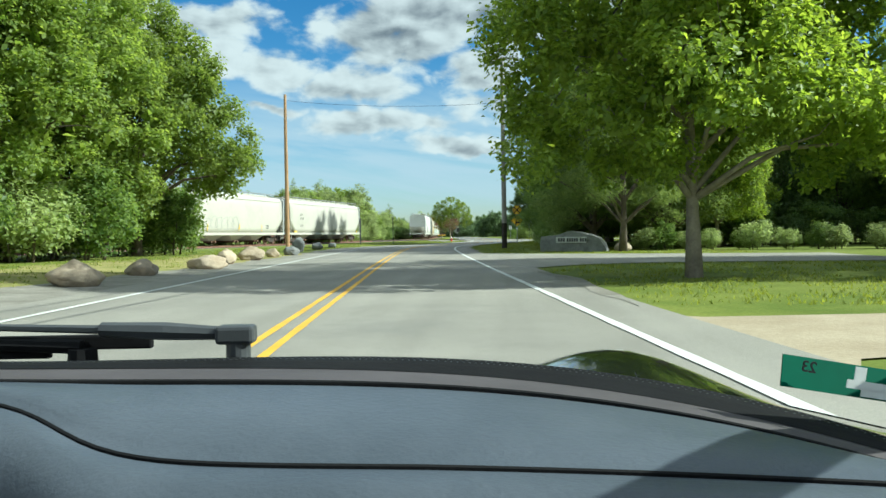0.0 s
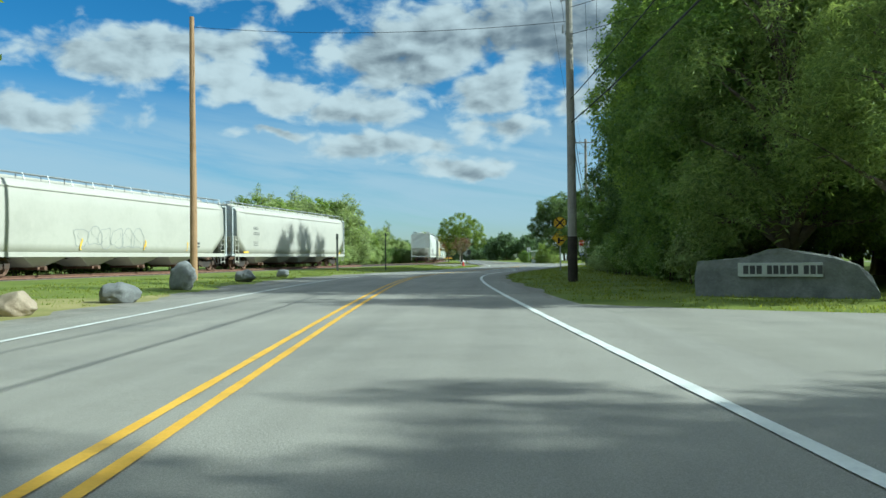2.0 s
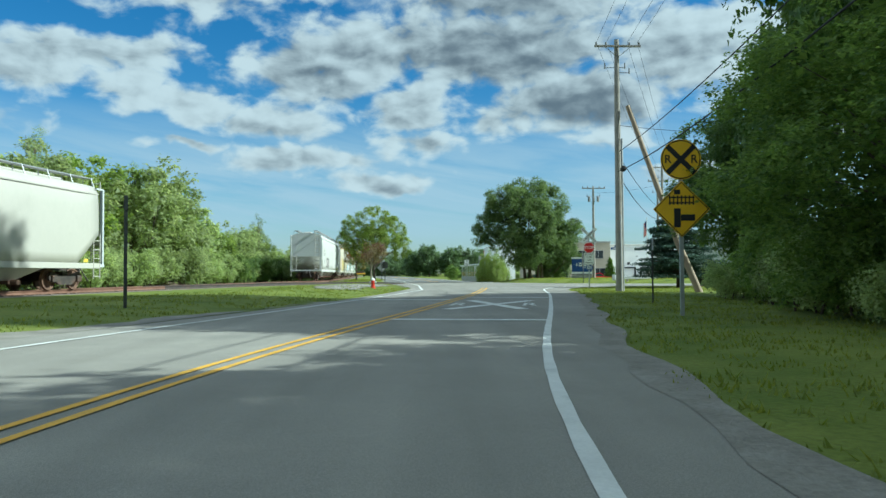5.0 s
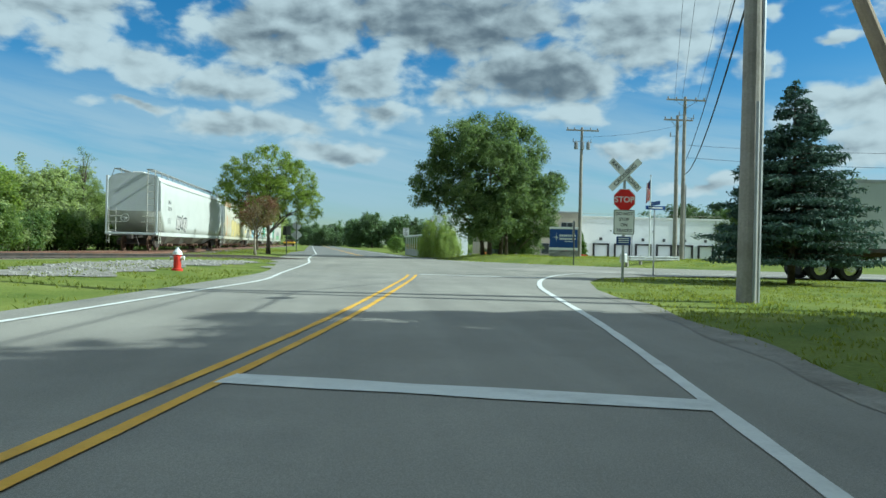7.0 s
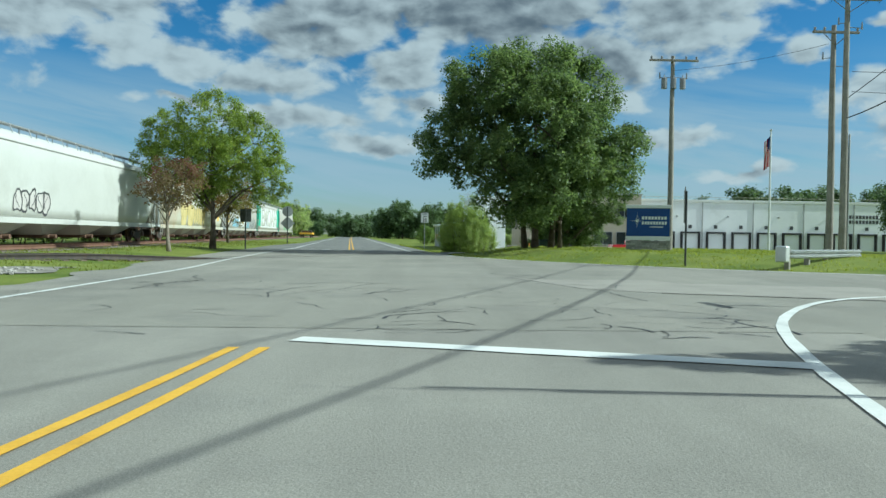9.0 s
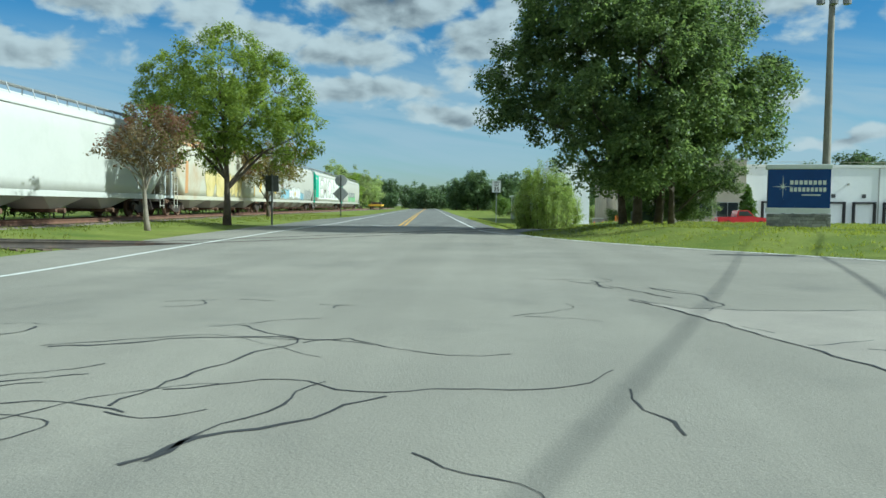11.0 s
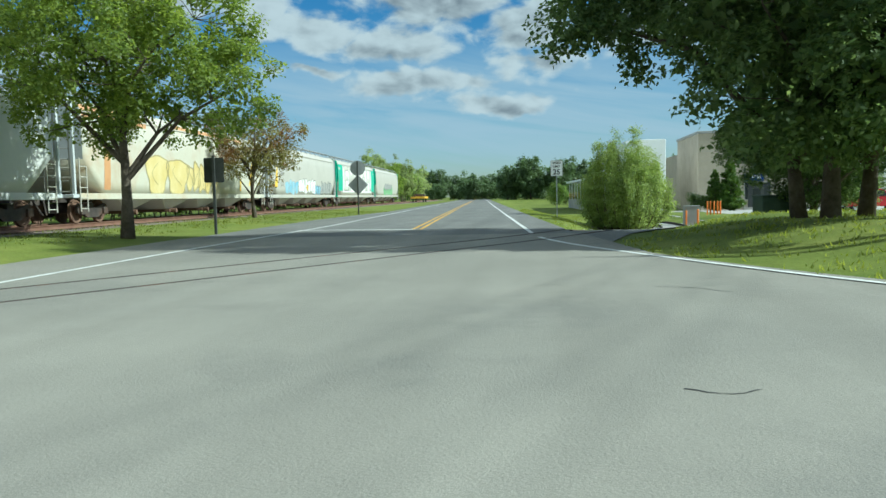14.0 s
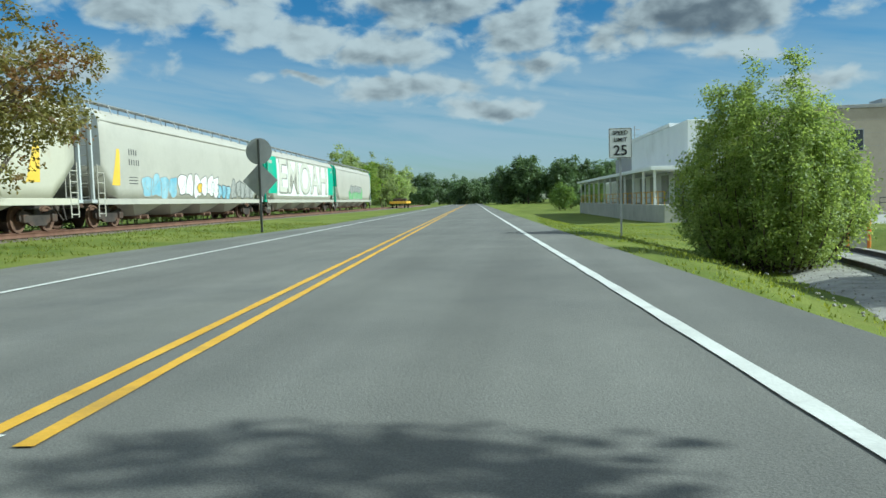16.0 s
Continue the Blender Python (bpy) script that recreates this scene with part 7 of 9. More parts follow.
def build_signs():
    # advance warning of the crossing
    t = thing("crossing_warning_sign", pose(4.82, 18.1, 0, 0, 0, -3), "round and diamond yellow railway warning signs on one post", "road sign")
    sign_post(t, 4.35, 0.10, GALV)
    d = panel(t, circle(0.52, 4.0), SIGN_YELLOW, "round_sign", SIGN_BACK)
    ring(d, circle(0.50, 4.0), circle(0.475, 4.0), -0.004, SIGN_BLACK)
    strip(d, (-0.34, 4.34), (0.34, 3.66), 0.13, SIGN_BLACK)
    strip(d, (-0.34, 3.66), (0.34, 4.34), 0.13, SIGN_BLACK, -0.008)
    for s in (-1, 1):
        words(d, "R", 0.30, Matrix.Translation((s * 0.335, -0.006, 4.0)) @ FACE, SIGN_BLACK)
    d = panel(t, diamond(1.46, 2.72), SIGN_YELLOW, "diamond_sign", SIGN_BACK)
    ring(d, diamond(1.40, 2.72), diamond(1.34, 2.72), -0.004, SIGN_BLACK)
    strip(d, (-0.11, 2.25), (-0.11, 2.74), 0.17, SIGN_BLACK)
    strip(d, (-0.02, 2.50), (0.34, 2.50), 0.16, SIGN_BLACK)
    strip(d, (-0.11, 3.10), (-0.11, 3.22), 0.15, SIGN_BLACK)
    for z in (2.88, 3.02):
        strip(d, (-0.33, z), (0.33, z), 0.035, SIGN_BLACK)
    for k in range(7):
        strip(d, (-0.30 + k * 0.1, 2.83), (-0.30 + k * 0.1, 3.07), 0.035, SIGN_BLACK, -0.007)
    # crossbuck and stop sign
    t = thing("railroad_crossing_sign", pose(10.14, 52.7, 0, 0, 0, -6), "crossbuck, red stop sign and notice on a grey post", "road sign")
    sign_post(t, 3.95, 0.085, GALV)
    for s, txt in ((-1, "RAIL      ROAD"), (1, "CROSSING")):
        m = Matrix.Translation((0, -0.012 if s > 0 else -0.004, 3.76)) @ Matrix.Rotation(radians(-45 * s), 4, "Y")
        b = part("crossbuck_blade", plate(bmesh.new(), rounded(1.45, 0.235, 0.03), -0.004, 0.004), SIGN_WHITE, t, at=m)
        words(b, txt, 0.215 if s > 0 else 0.20, Matrix.Translation((0, -0.0065, 0)) @ FACE, SIGN_BLACK)
    o = [(0.41 * math.cos(radians(22.5 + 45 * k)), 2.89 + 0.41 * math.sin(radians(22.5 + 45 * k))) for k in range(8)]
    d = panel(t, o, SIGN_WHITE, "stop_sign", SIGN_BACK)
    o2 = [(x * 0.94, 2.89 + (z - 2.89) * 0.94) for x, z in o]
    part("red_face", plate(bmesh.new(), o2, -0.004, -0.001), SIGN_RED, d)
    words(d, "STOP", 0.285, Matrix.Translation((0, -0.007, 2.885)) @ FACE, SIGN_WHITE)
    d = panel(t, rounded(0.74, 0.88, 0.05, 0, 2.1), SIGN_WHITE, "notice_panel", SIGN_BACK)
    ring(d, rounded(0.71, 0.85, 0.04, 0, 2.1), rounded(0.675, 0.815, 0.03, 0, 2.1), -0.004, SIGN_BLACK)
    for k, txt in enumerate(("DO NOT", "STOP", "ON", "TRACKS")):
        words(d, txt, 0.15, Matrix.Translation((0, -0.006, 2.39 - k * 0.195)) @ FACE, SIGN_BLACK)
    d = panel(t, rounded(0.50, 0.29, 0.03, 0, 1.45), SIGN_BLUE, "blue_plate", SIGN_BACK)
    for k in range(3):
        strip(d, (-0.19, 1.53 - k * 0.07), (0.19, 1.53 - k * 0.07), 0.028, SIGN_WHITE)
    # street name sign
    t = thing("street_name_sign", pose(13.9, 59.6, 0, 0, 0, 12), "blue street name blades on a thin post", "road sign")
    sign_post(t, 3.1, 0.055, GALV)
    for k, a in enumerate((0, 80)):
        d = part("blade", boxes((-0.5, 0.5, -0.006, 0.006, 2.95 + 0.2 * k, 3.12 + 0.2 * k, 0.004)), SIGN_BLUE, t, at=pose(0, 0, 0, 0, 0, a))
        strip(d, (-0.36, 3.035 + 0.2 * k), (0.36, 3.035 + 0.2 * k), 0.06, SIGN_WHITE, -0.011)
    # speed limit
    t = thing("speed_limit_sign", pose(5.66, 122.5, ground_z(5.66, 122.5), 0, 0, 3), "white speed limit sign on a thin post", "road sign")
    sign_post(t, 3.5, 0.06, GALV)
    d = panel(t, rounded(0.76, 1.0, 0.05, 0, 3.1), SIGN_WHITE, "panel", SIGN_BACK)
    ring(d, rounded(0.73, 0.97, 0.04, 0, 3.1), rounded(0.70, 0.94, 0.03, 0, 3.1), -0.004, SIGN_BLACK)
    words(d, "SPEED", 0.185, Matrix.Translation((0, -0.006, 3.44)) @ FACE, SIGN_BLACK)
    words(d, "LIMIT", 0.185, Matrix.Translation((0, -0.006, 3.21)) @ FACE, SIGN_BLACK)
    words(d, "25", 0.47, Matrix.Translation((0, -0.006, 2.85)) @ FACE, SIGN_BLACK)
    # signs seen from behind
    t = thing("crossing_warning_sign", pose(-8.35, 126.8, ground_z(-8.35, 126.8), 0, 0, 4), "grey backs of a round and a diamond sign on a post", "road sign")
    sign_post(t, 3.8, 0.09, POST_DARK, y=-0.05)
    part("round_sign", plate(bmesh.new(), circle(0.54, 3.32), 0.0, 0.006), SIGN_BACK, t)
    part("diamond_sign", plate(bmesh.new(), diamond(1.46, 2.12), 0.0, 0.006), SIGN_BACK, t)
    t = thing("square_sign", pose(-6.5, 98.4, ground_z(-6.5, 98.4), 0, 0, 5), "dark back of a square sign on a post", "road sign")
    sign_post(t, 2.7, 0.09, POST_DARK, y=-0.05)
    part("panel", plate(bmesh.new(), rounded(0.7, 0.85, 0.05, 0, 2.2), 0.0, 0.006), POST_DARK, t)
    t = thing("side_sign", pose(14.9, 77.0, ground_z(14.9, 77.0), 0, 0, 61), "grey sign on a post, seen almost edge on", "road sign")
    sign_post(t, 2.9, 0.09, POST_DARK, y=-0.05)
    # dark post colour stands in for the shaded grey of the sign's back
    part("panel", plate(bmesh.new(), [(0.3, 1.65), (0.3, 2.85), (0.0, 3.08), (-0.3, 2.85), (-0.3, 1.65)], 0.0, 0.006), POST_DARK, t)
    # plain posts
    for x, y, h, w, lab in ((6.6, 26.3, 2.35, 0.05, "thin dark marker post with a pale top in the grass"), (-10.7, 21.8, 3.35, 0.10, "tall dark steel post beside the road"), (-13.45, 14.0, 3.0, 0.16, "stout dark post in front of the wagon")):
        t = thing("marker_post", pose(x, y, ground_z(x, y), 0, 0, 20), lab, "post", "posts by the road")
        sign_post(t, h, w, POST_DARK)
        part("cap", boxes((-w * 0.6, w * 0.6, 0.0, w * 0.7, h - 0.45, h + 0.01, 0.004)), SIGN_BACK if h < 3 else POST_DARK, t)


build_signs()


# ---- stones ----
TAN_STONE = surface("tan_boulder", (0.30, 0.235, 0.165), (0.43, 0.36, 0.27), scale=2.2, rough=0.9, bump=0.7, fine=14, spread=0.25, rand=0.12, stain=(0.20, 0.17, 0.13), stain_scale=1.5)
GREY_STONE = surface("grey_boulder", (0.15, 0.155, 0.155), (0.25, 0.255, 0.25), scale=2.2, rough=0.9, bump=0.7, fine=14, spread=0.25, rand=0.12, stain=(0.09, 0.10, 0.10), stain_scale=1.5)


def stone_mesh(seed, w, d, h, mat, sub=4):
    bm = bmesh.new()
    bmesh.ops.create_icosphere(bm, subdivisions=sub, radius=1)
    off = Vector((seed * 7.3, seed * 3.1, seed * 1.7))
    for v in bm.verts:
        p = v.co.copy()
        k = 1 + 0.30 * noise.noise(p * 1.1 + off) + 0.13 * noise.noise(p * 2.9 + off) + 0.05 * noise.noise(p * 7.0 + off)
        # knock a few flat facets into it
        q = p * k
        for j in range(5):
            n = Vector((math.sin(seed * 2.1 + j * 1.9), math.cos(seed * 1.3 + j * 2.7), 0.4 + 0.5 * math.sin(j + seed))).normalized()
            e = q.dot(n) - 0.78
            if e > 0:
                q -= n * e * 0.8
        v.co = Vector((q.x * w / 2, q.y * d / 2, max(-0.12, q.z * h * 0.55 + h * 0.42)))
    return mesh_of("boulder", bm, mat, True)


def build_stones():
    for k, (x, y, w, d, h, mt) in enumerate((
        (-7.5, -56.4, 1.35, 0.95, 0.62, TAN_STONE), (-8.2, -51.5, 1.2, 0.9, 0.5, TAN_STONE), (-8.0, -46.9, 1.45, 0.9, 0.52, TAN_STONE), (-8.9, -42.4, 0.95, 0.85, 0.66, TAN_STONE),
        (-9.5, -37.4, 1.25, 0.9, 0.68, TAN_STONE), (-10.0, -32.2, 0.8, 0.75, 0.55, TAN_STONE), (-10.2, -27.6, 1.15, 0.9, 0.58, GREY_STONE),
        (-11.9, -19.6, 1.15, 1.0, 1.0, GREY_STONE), (-12.7, -10.4, 1.2, 0.9, 0.6, GREY_STONE), (-13.3, -2.0, 0.85, 0.7, 0.5, GREY_STONE), (9.9, -28.2, 1.25, 0.9, 0.62, TAN_STONE))):
        ob = new("boulder", stone_mesh(k + 1, w, d, h, mt))
        ob.matrix_world = Matrix.Translation((x, y, ground_z(x, y))) @ Matrix.Rotation(k * 1.7, 4, "Z")
        tagged(ob, ("tan rough boulder set along the verge" if mt is TAN_STONE else "dark grey boulder set along the verge") if k < 10 else "tan rounded boulder beside the stone sign", "boulder", "boulders along the road" if k < 10 else "")
    # stone sign of the entrance; its name is drawn as bars
    a = math.atan2(-27.25 + 26.22, 7.91 - 6.16)
    t = thing("stone_sign", Matrix.Translation((7.15, -26.75, 0)) @ Matrix.Rotation(a, 4, "Z"), "rough grey stone slab with a pale name plate", "sign")
    bm = bmesh.new()
    prof = [(-2.15, -0.1), (-2.2, 0.55), (-2.05, 0.95), (-1.5, 0.98), (-0.9, 1.02), (-0.35, 1.2), (0.1, 1.24), (0.6, 1.12), (1.3, 1.0), (1.75, 0.8), (2.0, 0.5), (2.2, 0.15), (2.2, -0.1)]
    plate(bm, prof, -0.22, 0.22)
    bmesh.ops.triangulate(bm, faces=bm.faces[:])
    bmesh.ops.subdivide_edges(bm, edges=bm.edges[:], cuts=2, use_grid_fill=True)
    for v in bm.verts:
        n = noise.noise(v.co * 1.7) * 0.07 + noise.noise(v.co * 5) * 0.02
        v.co += Vector((n, n * 1.2 if v.co.y > 0 else -abs(n) * 0.4, n * 0.6))
    part("slab", bm, GREY_STONE, t)
    p = part("name_plate", boxes((-1.02, 1.0, -0.32, -0.24, 0.52, 0.88, 0.01)), surface("pale_name_plate", (0.45, 0.46, 0.44), (0.55, 0.56, 0.54), scale=2, rough=0.7, bump=0.1), t, "pale plate with dark bars")
    x = -0.88
    for n, wd in ((3, 0.13), (5, 0.12), (3, 0.12)):
        for _ in range(n):
            part("letter_bar", boxes((x, x + wd, -0.326, -0.321, 0.59, 0.81)), INK, p)
            x += wd + 0.035
        x += 0.09


build_stones()


# ---- hydrants, company sign, guardrail, flag ----
HYD_RED = surface("red_hydrant_paint", (0.48, 0.03, 0.02), (0.60, 0.05, 0.03), scale=4, rough=0.45, bump=0.1, spread=0.1)


def hydrant(x, y, label, cap_mat, z=None):
    t = thing("fire_hydrant", Matrix.Translation((x, y, ground_z(x, y) if z is None else z)), label, "fire hydrant", "fire hydrants")
    bm = bmesh.new()
    tube(bm, [(0, 0, -0.05), (0, 0, 0.06), (0, 0, 0.065), (0, 0, 0.5), (0, 0, 0.54)], [0.19, 0.19, 0.13, 0.125, 0.16], 14)
    part("barrel", bm, HYD_RED, t)
    bm = bmesh.new()
    tube(bm, [(0, 0, 0.54), (0, 0, 0.62), (0, 0, 0.70), (0, 0, 0.74), (0, 0, 0.80)], [0.165, 0.15, 0.09, 0.045, 0.04], 14)
    part("bonnet", bm, cap_mat, t)
    for a in (0, 90, 180):
        bm = bmesh.new()
        tube(bm, [(0.1, 0, 0.42), (0.19, 0, 0.42), (0.195, 0, 0.42), (0.24, 0, 0.42)], [0.06, 0.06, 0.08, 0.075], 10)
        part("outlet_cap", bm, cap_mat if a != 90 else HYD_RED, t, at=pose(0, 0, 0, 0, 0, a + 180))


hydrant(-5.3, 53.6, "red fire hydrant with white caps on the grass", SIGN_WHITE)
hydrant(22.2, 60.5, "red fire hydrant near the parked trailer", HYD_RED)

STONE_BASE = surface("stacked_stone", (0.20, 0.20, 0.20), (0.38, 0.37, 0.35), scale=2.5, rough=0.9, bump=0.5, fine=10, spread=0.2, rand=0.35)


def company_sign():
    g = ground_z(17.6, 90.2)
    t = thing("company_sign", pose(17.6, 90.2, g - 0.1, 0, 0, -14), "blue monument sign with a white star on a stone base", "sign")
    r = random.Random(3)
    base = part("base", boxes((-1.2, 1.2, -0.28, 0.28, 0.0, 0.1, 0.01), (-1.12, 1.12, -0.22, 0.22, 0.1, 0.62, 0.01)), STONE_BASE, t)
    for row in range(4):
        x = -1.2
        while x < 1.15:
            w = min(r.uniform(0.25, 0.55), 1.2 - x)
            part("stone", boxes((x + 0.008, x + w - 0.008, -0.262 - r.uniform(0, 0.02), -0.2, 0.105 + row * 0.13, 0.225 + row * 0.13, 0.01)), STONE_BASE, base)
            x += w
    part("white_band", boxes((-1.2, 1.2, -0.2, 0.2, 0.64, 0.86, 0.01)), SIGN_WHITE, t)
    f = part("face", boxes((-1.16, 1.16, -0.19, 0.19, 0.865, 2.42, 0.01)), SIGN_BLUE, t)
    part("cap", boxes((-1.22, 1.22, -0.22, 0.22, 2.425, 2.62, 0.02)), SIGN_WHITE, t)
    star = [((0.42 if k % 4 == 0 else 0.20 if k % 2 == 0 else 0.045) * math.cos(math.pi * k / 8 + math.pi / 2), 1.72 + (0.48 if k % 4 == 0 else 0.2 if k % 2 == 0 else 0.045) * math.sin(math.pi * k / 8 + math.pi / 2)) for k in range(16)]
    part("star", plate(bmesh.new(), [(x - 0.6, z) for x, z in star], -0.202, -0.194), SIGN_WHITE, f)
    for z, n, h in ((1.80, 8, 0.17), (1.52, 9, 0.17)):
        for k in range(n):
            part("letter_bar", boxes((-0.34 + k * 1.38 / n, -0.34 + (k + 0.72) * 1.38 / n, -0.2, -0.194, z, z + h)), SIGN_WHITE, f)
    part("small_bar", boxes((0.1, 0.8, -0.2, -0.194, 1.36, 1.41)), SIGN_WHITE, f)


company_sign()


def guardrail():
    a, b = Vector((17.9, 74.8, 0)), Vector((23.4, 79.4, 0))
    l = (b - a).length
    m = Matrix.Translation((a.x, a.y, ground_z(a.x, a.y))) @ Matrix.Rotation(math.atan2(b.y - a.y, b.x - a.x), 4, "Z")
    t = thing("guardrail", m, "short galvanised steel guardrail on posts", "guardrail")
    prof = [(0.0, 0.40), (-0.08, 0.44), (-0.08, 0.50), (-0.01, 0.54), (-0.01, 0.58), (-0.08, 0.62), (-0.08, 0.68), (0.0, 0.72)]
    bm = bmesh.new()
    n = 14
    rows = []
    for k in range(n + 1):
        x = -0.25 + (l + 0.5) * k / n
        bend = 0.35 if k in (0, n) else 0.0
        rows.append([bm.verts.new((x, y + bend, z)) for y, z in prof])
    for r0, r1 in zip(rows, rows[1:]):
        for i in range(len(prof) - 1):
            bm.faces.new((r0[i], r0[i + 1], r1[i + 1], r1[i]))
    bmesh.ops.solidify(bm, geom=bm.faces[:], thickness=0.012)
    part("beam", bm, surface("bright_zinc", (0.55, 0.56, 0.56), (0.66, 0.67, 0.67), scale=2, rough=0.45, bump=0.03, metal=0.5), t)
    for k in range(5):
        x = 0.15 + (l - 0.3) * k / 4
        part("post", boxes((x - 0.07, x + 0.07, 0.02, 0.2, -0.4, 0.74, 0.01)), POLE_WOOD, t)
    part("end_terminal", boxes((-0.5, -0.15, -0.12, 0.28, 0.28, 0.86, 0.05)), surface("bright_zinc", (0, 0, 0), (0, 0, 0)), t)


guardrail()


def flag():
    x, y = 27.35, 96.1
    t = thing("flagpole", Matrix.Translation((x, y, ground_z(x, y) - 0.05)), "white flagpole with a hanging striped flag", "flagpole")
    bm = bmesh.new()
    tube(bm, [(0, 0, -0.2), (0, 0, 4), (0, 0, 7.72)], [0.075, 0.06, 0.04], 10)
    part("pole", bm, SIGN_WHITE, t)
    bm = bmesh.new()
    bmesh.ops.create_uvsphere(bm, u_segments=10, v_segments=8, radius=0.08)
    part("ball", bm, GALV, t, at=Matrix.Translation((0, 0, 7.77)))
    # cloth that hangs in folds; the stripes run down it
    bm = bmesh.new()
    nu, nv = 13, 12
    grid = []
    for i in range(nu + 1):
        u = i / nu
        col = []
        for j in range(nv + 1):
            v = j / nv
            col.append(bm.verts.new((-0.05 - u * 0.30 - 0.08 * v * u, 0.10 * math.sin(u * 14 + v * 2) * (0.3 + u), 7.38 - 1.9 * v - 0.35 * u)))
        grid.append(col)
    for i in range(nu):
        for j in range(nv):
            f = bm.faces.new((grid[i][j], grid[i][j + 1], grid[i + 1][j + 1], grid[i + 1][j]))
            f.material_index = 2 if (i < 7 and j < 5) else i % 2
    part("flag", bm, [SIGN_RED, SIGN_WHITE, surface("flag_blue", (0.01, 0.02, 0.10), (0.015, 0.03, 0.13), rough=0.8)], t, "red and white stripes with a blue corner")


flag()


# ---- buildings ----
SHEET_WHITE = surface("white_metal_cladding", (0.78, 0.79, 0.80), (0.85, 0.86, 0.86), scale=0.3, rough=0.5, bump=0.04, fine=3, spread=0.04, stain=(0.56, 0.56, 0.54), stain_scale=0.25, stain_amt=0.4)
TRIM_GREY = surface("grey_trim", (0.30, 0.30, 0.29), (0.38, 0.38, 0.37), scale=1, rough=0.6, bump=0.03)
SEAL = surface("black_dock_seal", (0.02, 0.02, 0.022), (0.04, 0.04, 0.042), scale=2, rough=0.9, bump=0.2)
BEIGE = surface("beige_block", (0.40, 0.35, 0.27), (0.48, 0.425, 0.335), scale=0.6, rough=0.9, bump=0.3, fine=8, spread=0.1, stain=(0.34, 0.30, 0.24), stain_scale=0.4)
GLASS = surface("dark_window_glass", (0.02, 0.025, 0.03), (0.035, 0.04, 0.045), scale=1, rough=0.08, bump=0.0, spec=0.8)
CONCRETE = surface("pale_concrete", (0.36, 0.35, 0.33), (0.46, 0.45, 0.42), scale=0.8, rough=0.9, bump=0.3, fine=12, spread=0.1, stain=(0.25, 0.24, 0.22), stain_scale=0.6)


def warehouse():
    x0, x1, y0, y1, zb, zt = 39.3, 124.0, 167.5, 205.0, -1.25, 7.0
    t = thing("warehouse", Matrix.Identity(4), "long white metal warehouse with a row of dock doors", "warehouse")
    wall = part("wall", boxes((x0, x1, y0, y1, zb, zt, 0.05)), SHEET_WHITE, t)
    part("parapet", boxes((x0 - 0.15, x1 + 0.15, y0 - 0.15, y1 + 0.15, zt + 0.003, zt + 0.42, 0.03)), surface("white_parapet", (0.66, 0.66, 0.63), (0.74, 0.74, 0.71), scale=0.5, rough=0.6, bump=0.03), t)
    part("plinth", boxes((x0 - 0.06, x1 + 0.06, y0 - 0.06, y1, zb, zb + 0.5, 0.02)), CONCRETE, t)
    dm = mesh_of("door_leaf", boxes((-1.25, 1.25, -0.06, 0.0, 0.0, 2.65, 0.01), *[(-1.25, 1.25, -0.075, -0.06, 0.64 * k - 0.012, 0.64 * k + 0.012) for k in range(1, 5)]), SHEET_WHITE)
    sm = mesh_of("dock_seal", boxes((-1.55, -1.28, -0.45, 0.0, 0, 2.75, 0.03), (1.28, 1.55, -0.45, 0.0, 0, 2.75, 0.03), (-1.55, 1.55, -0.45, 0.0, 2.755, 3.02, 0.03)), SEAL)
    bm_ = mesh_of("bumper", boxes((-0.2, 0.2, -0.2, 0.0, -0.3, 0.0, 0.02)), SEAL)
    nm = mesh_of("number_plate", boxes((-0.28, 0.28, -0.03, 0, 0, 0.55)), INK)
    lm = bmesh.new()
    box(lm, -0.1, 0.1, -0.35, 0, 0, 0.28, 0.03)
    lm = mesh_of("wall_lamp", lm, TRIM_GREY)
    for k in range(18):
        x = 44.6 + k * 4.12
        d = part("dock_door", dm, None, t, at=Matrix.Translation((x, y0, zb + 0.55)))
        part("dock_seal", sm, None, d)
        for side in (-1.1, 1.1):
            part("bumper", bm_, None, d, at=Matrix.Translation((side, 0, 0)))
        part("plate", nm, None, d, at=Matrix.Translation((0, 0, 3.55)))
    for k in range(9):
        x = 48.7 + k * 8.24
        part("seam", boxes((x + 1.9, x + 2.05, y0 - 0.08, y0, zb, zt)), TRIM_GREY, wall)
        part("wall_lamp", lm, None, t, at=Matrix.Translation((x - 2.2, y0, 4.6)))
    # mark on the wall, drawn plainly
    mk = part("wall_mark", plate(bmesh.new(), [(((0.9 if k % 4 == 0 else 0.4 if k % 2 == 0 else 0.1) * math.cos(math.pi * k / 8)) + 73.5, 4.6 + (0.9 if k % 4 == 0 else 0.4 if k % 2 == 0 else 0.1) * math.sin(math.pi * k / 8)) for k in range(16)], y0 - 0.03, y0 - 0.005), SIGN_BLUE, wall)
    for z, n in ((4.75, 9), (3.95, 9)):
        for k in range(n):
            part("letter_bar", boxes((74.6 + k * 0.55, 75.0 + k * 0.55, y0 - 0.03, y0 - 0.004, z, z + 0.55)), INK, wall)
    # roof rails and pipes
    bm = bmesh.new()
    for k in range(26):
        x = 38 + k * 2.4
        cyl(bm, (x, y0 + 5, zt), (x, y0 + 5, zt + 1.15), 0.03, 5)
    for z in (0.6, 1.1):
        cyl(bm, (38, y0 + 5, zt + z), (98, y0 + 5, zt + z), 0.03, 5)
    part("roof_rail", bm, surface("dull_roof_rail", (0.30, 0.28, 0.20), (0.38, 0.35, 0.26), rough=0.6), t)
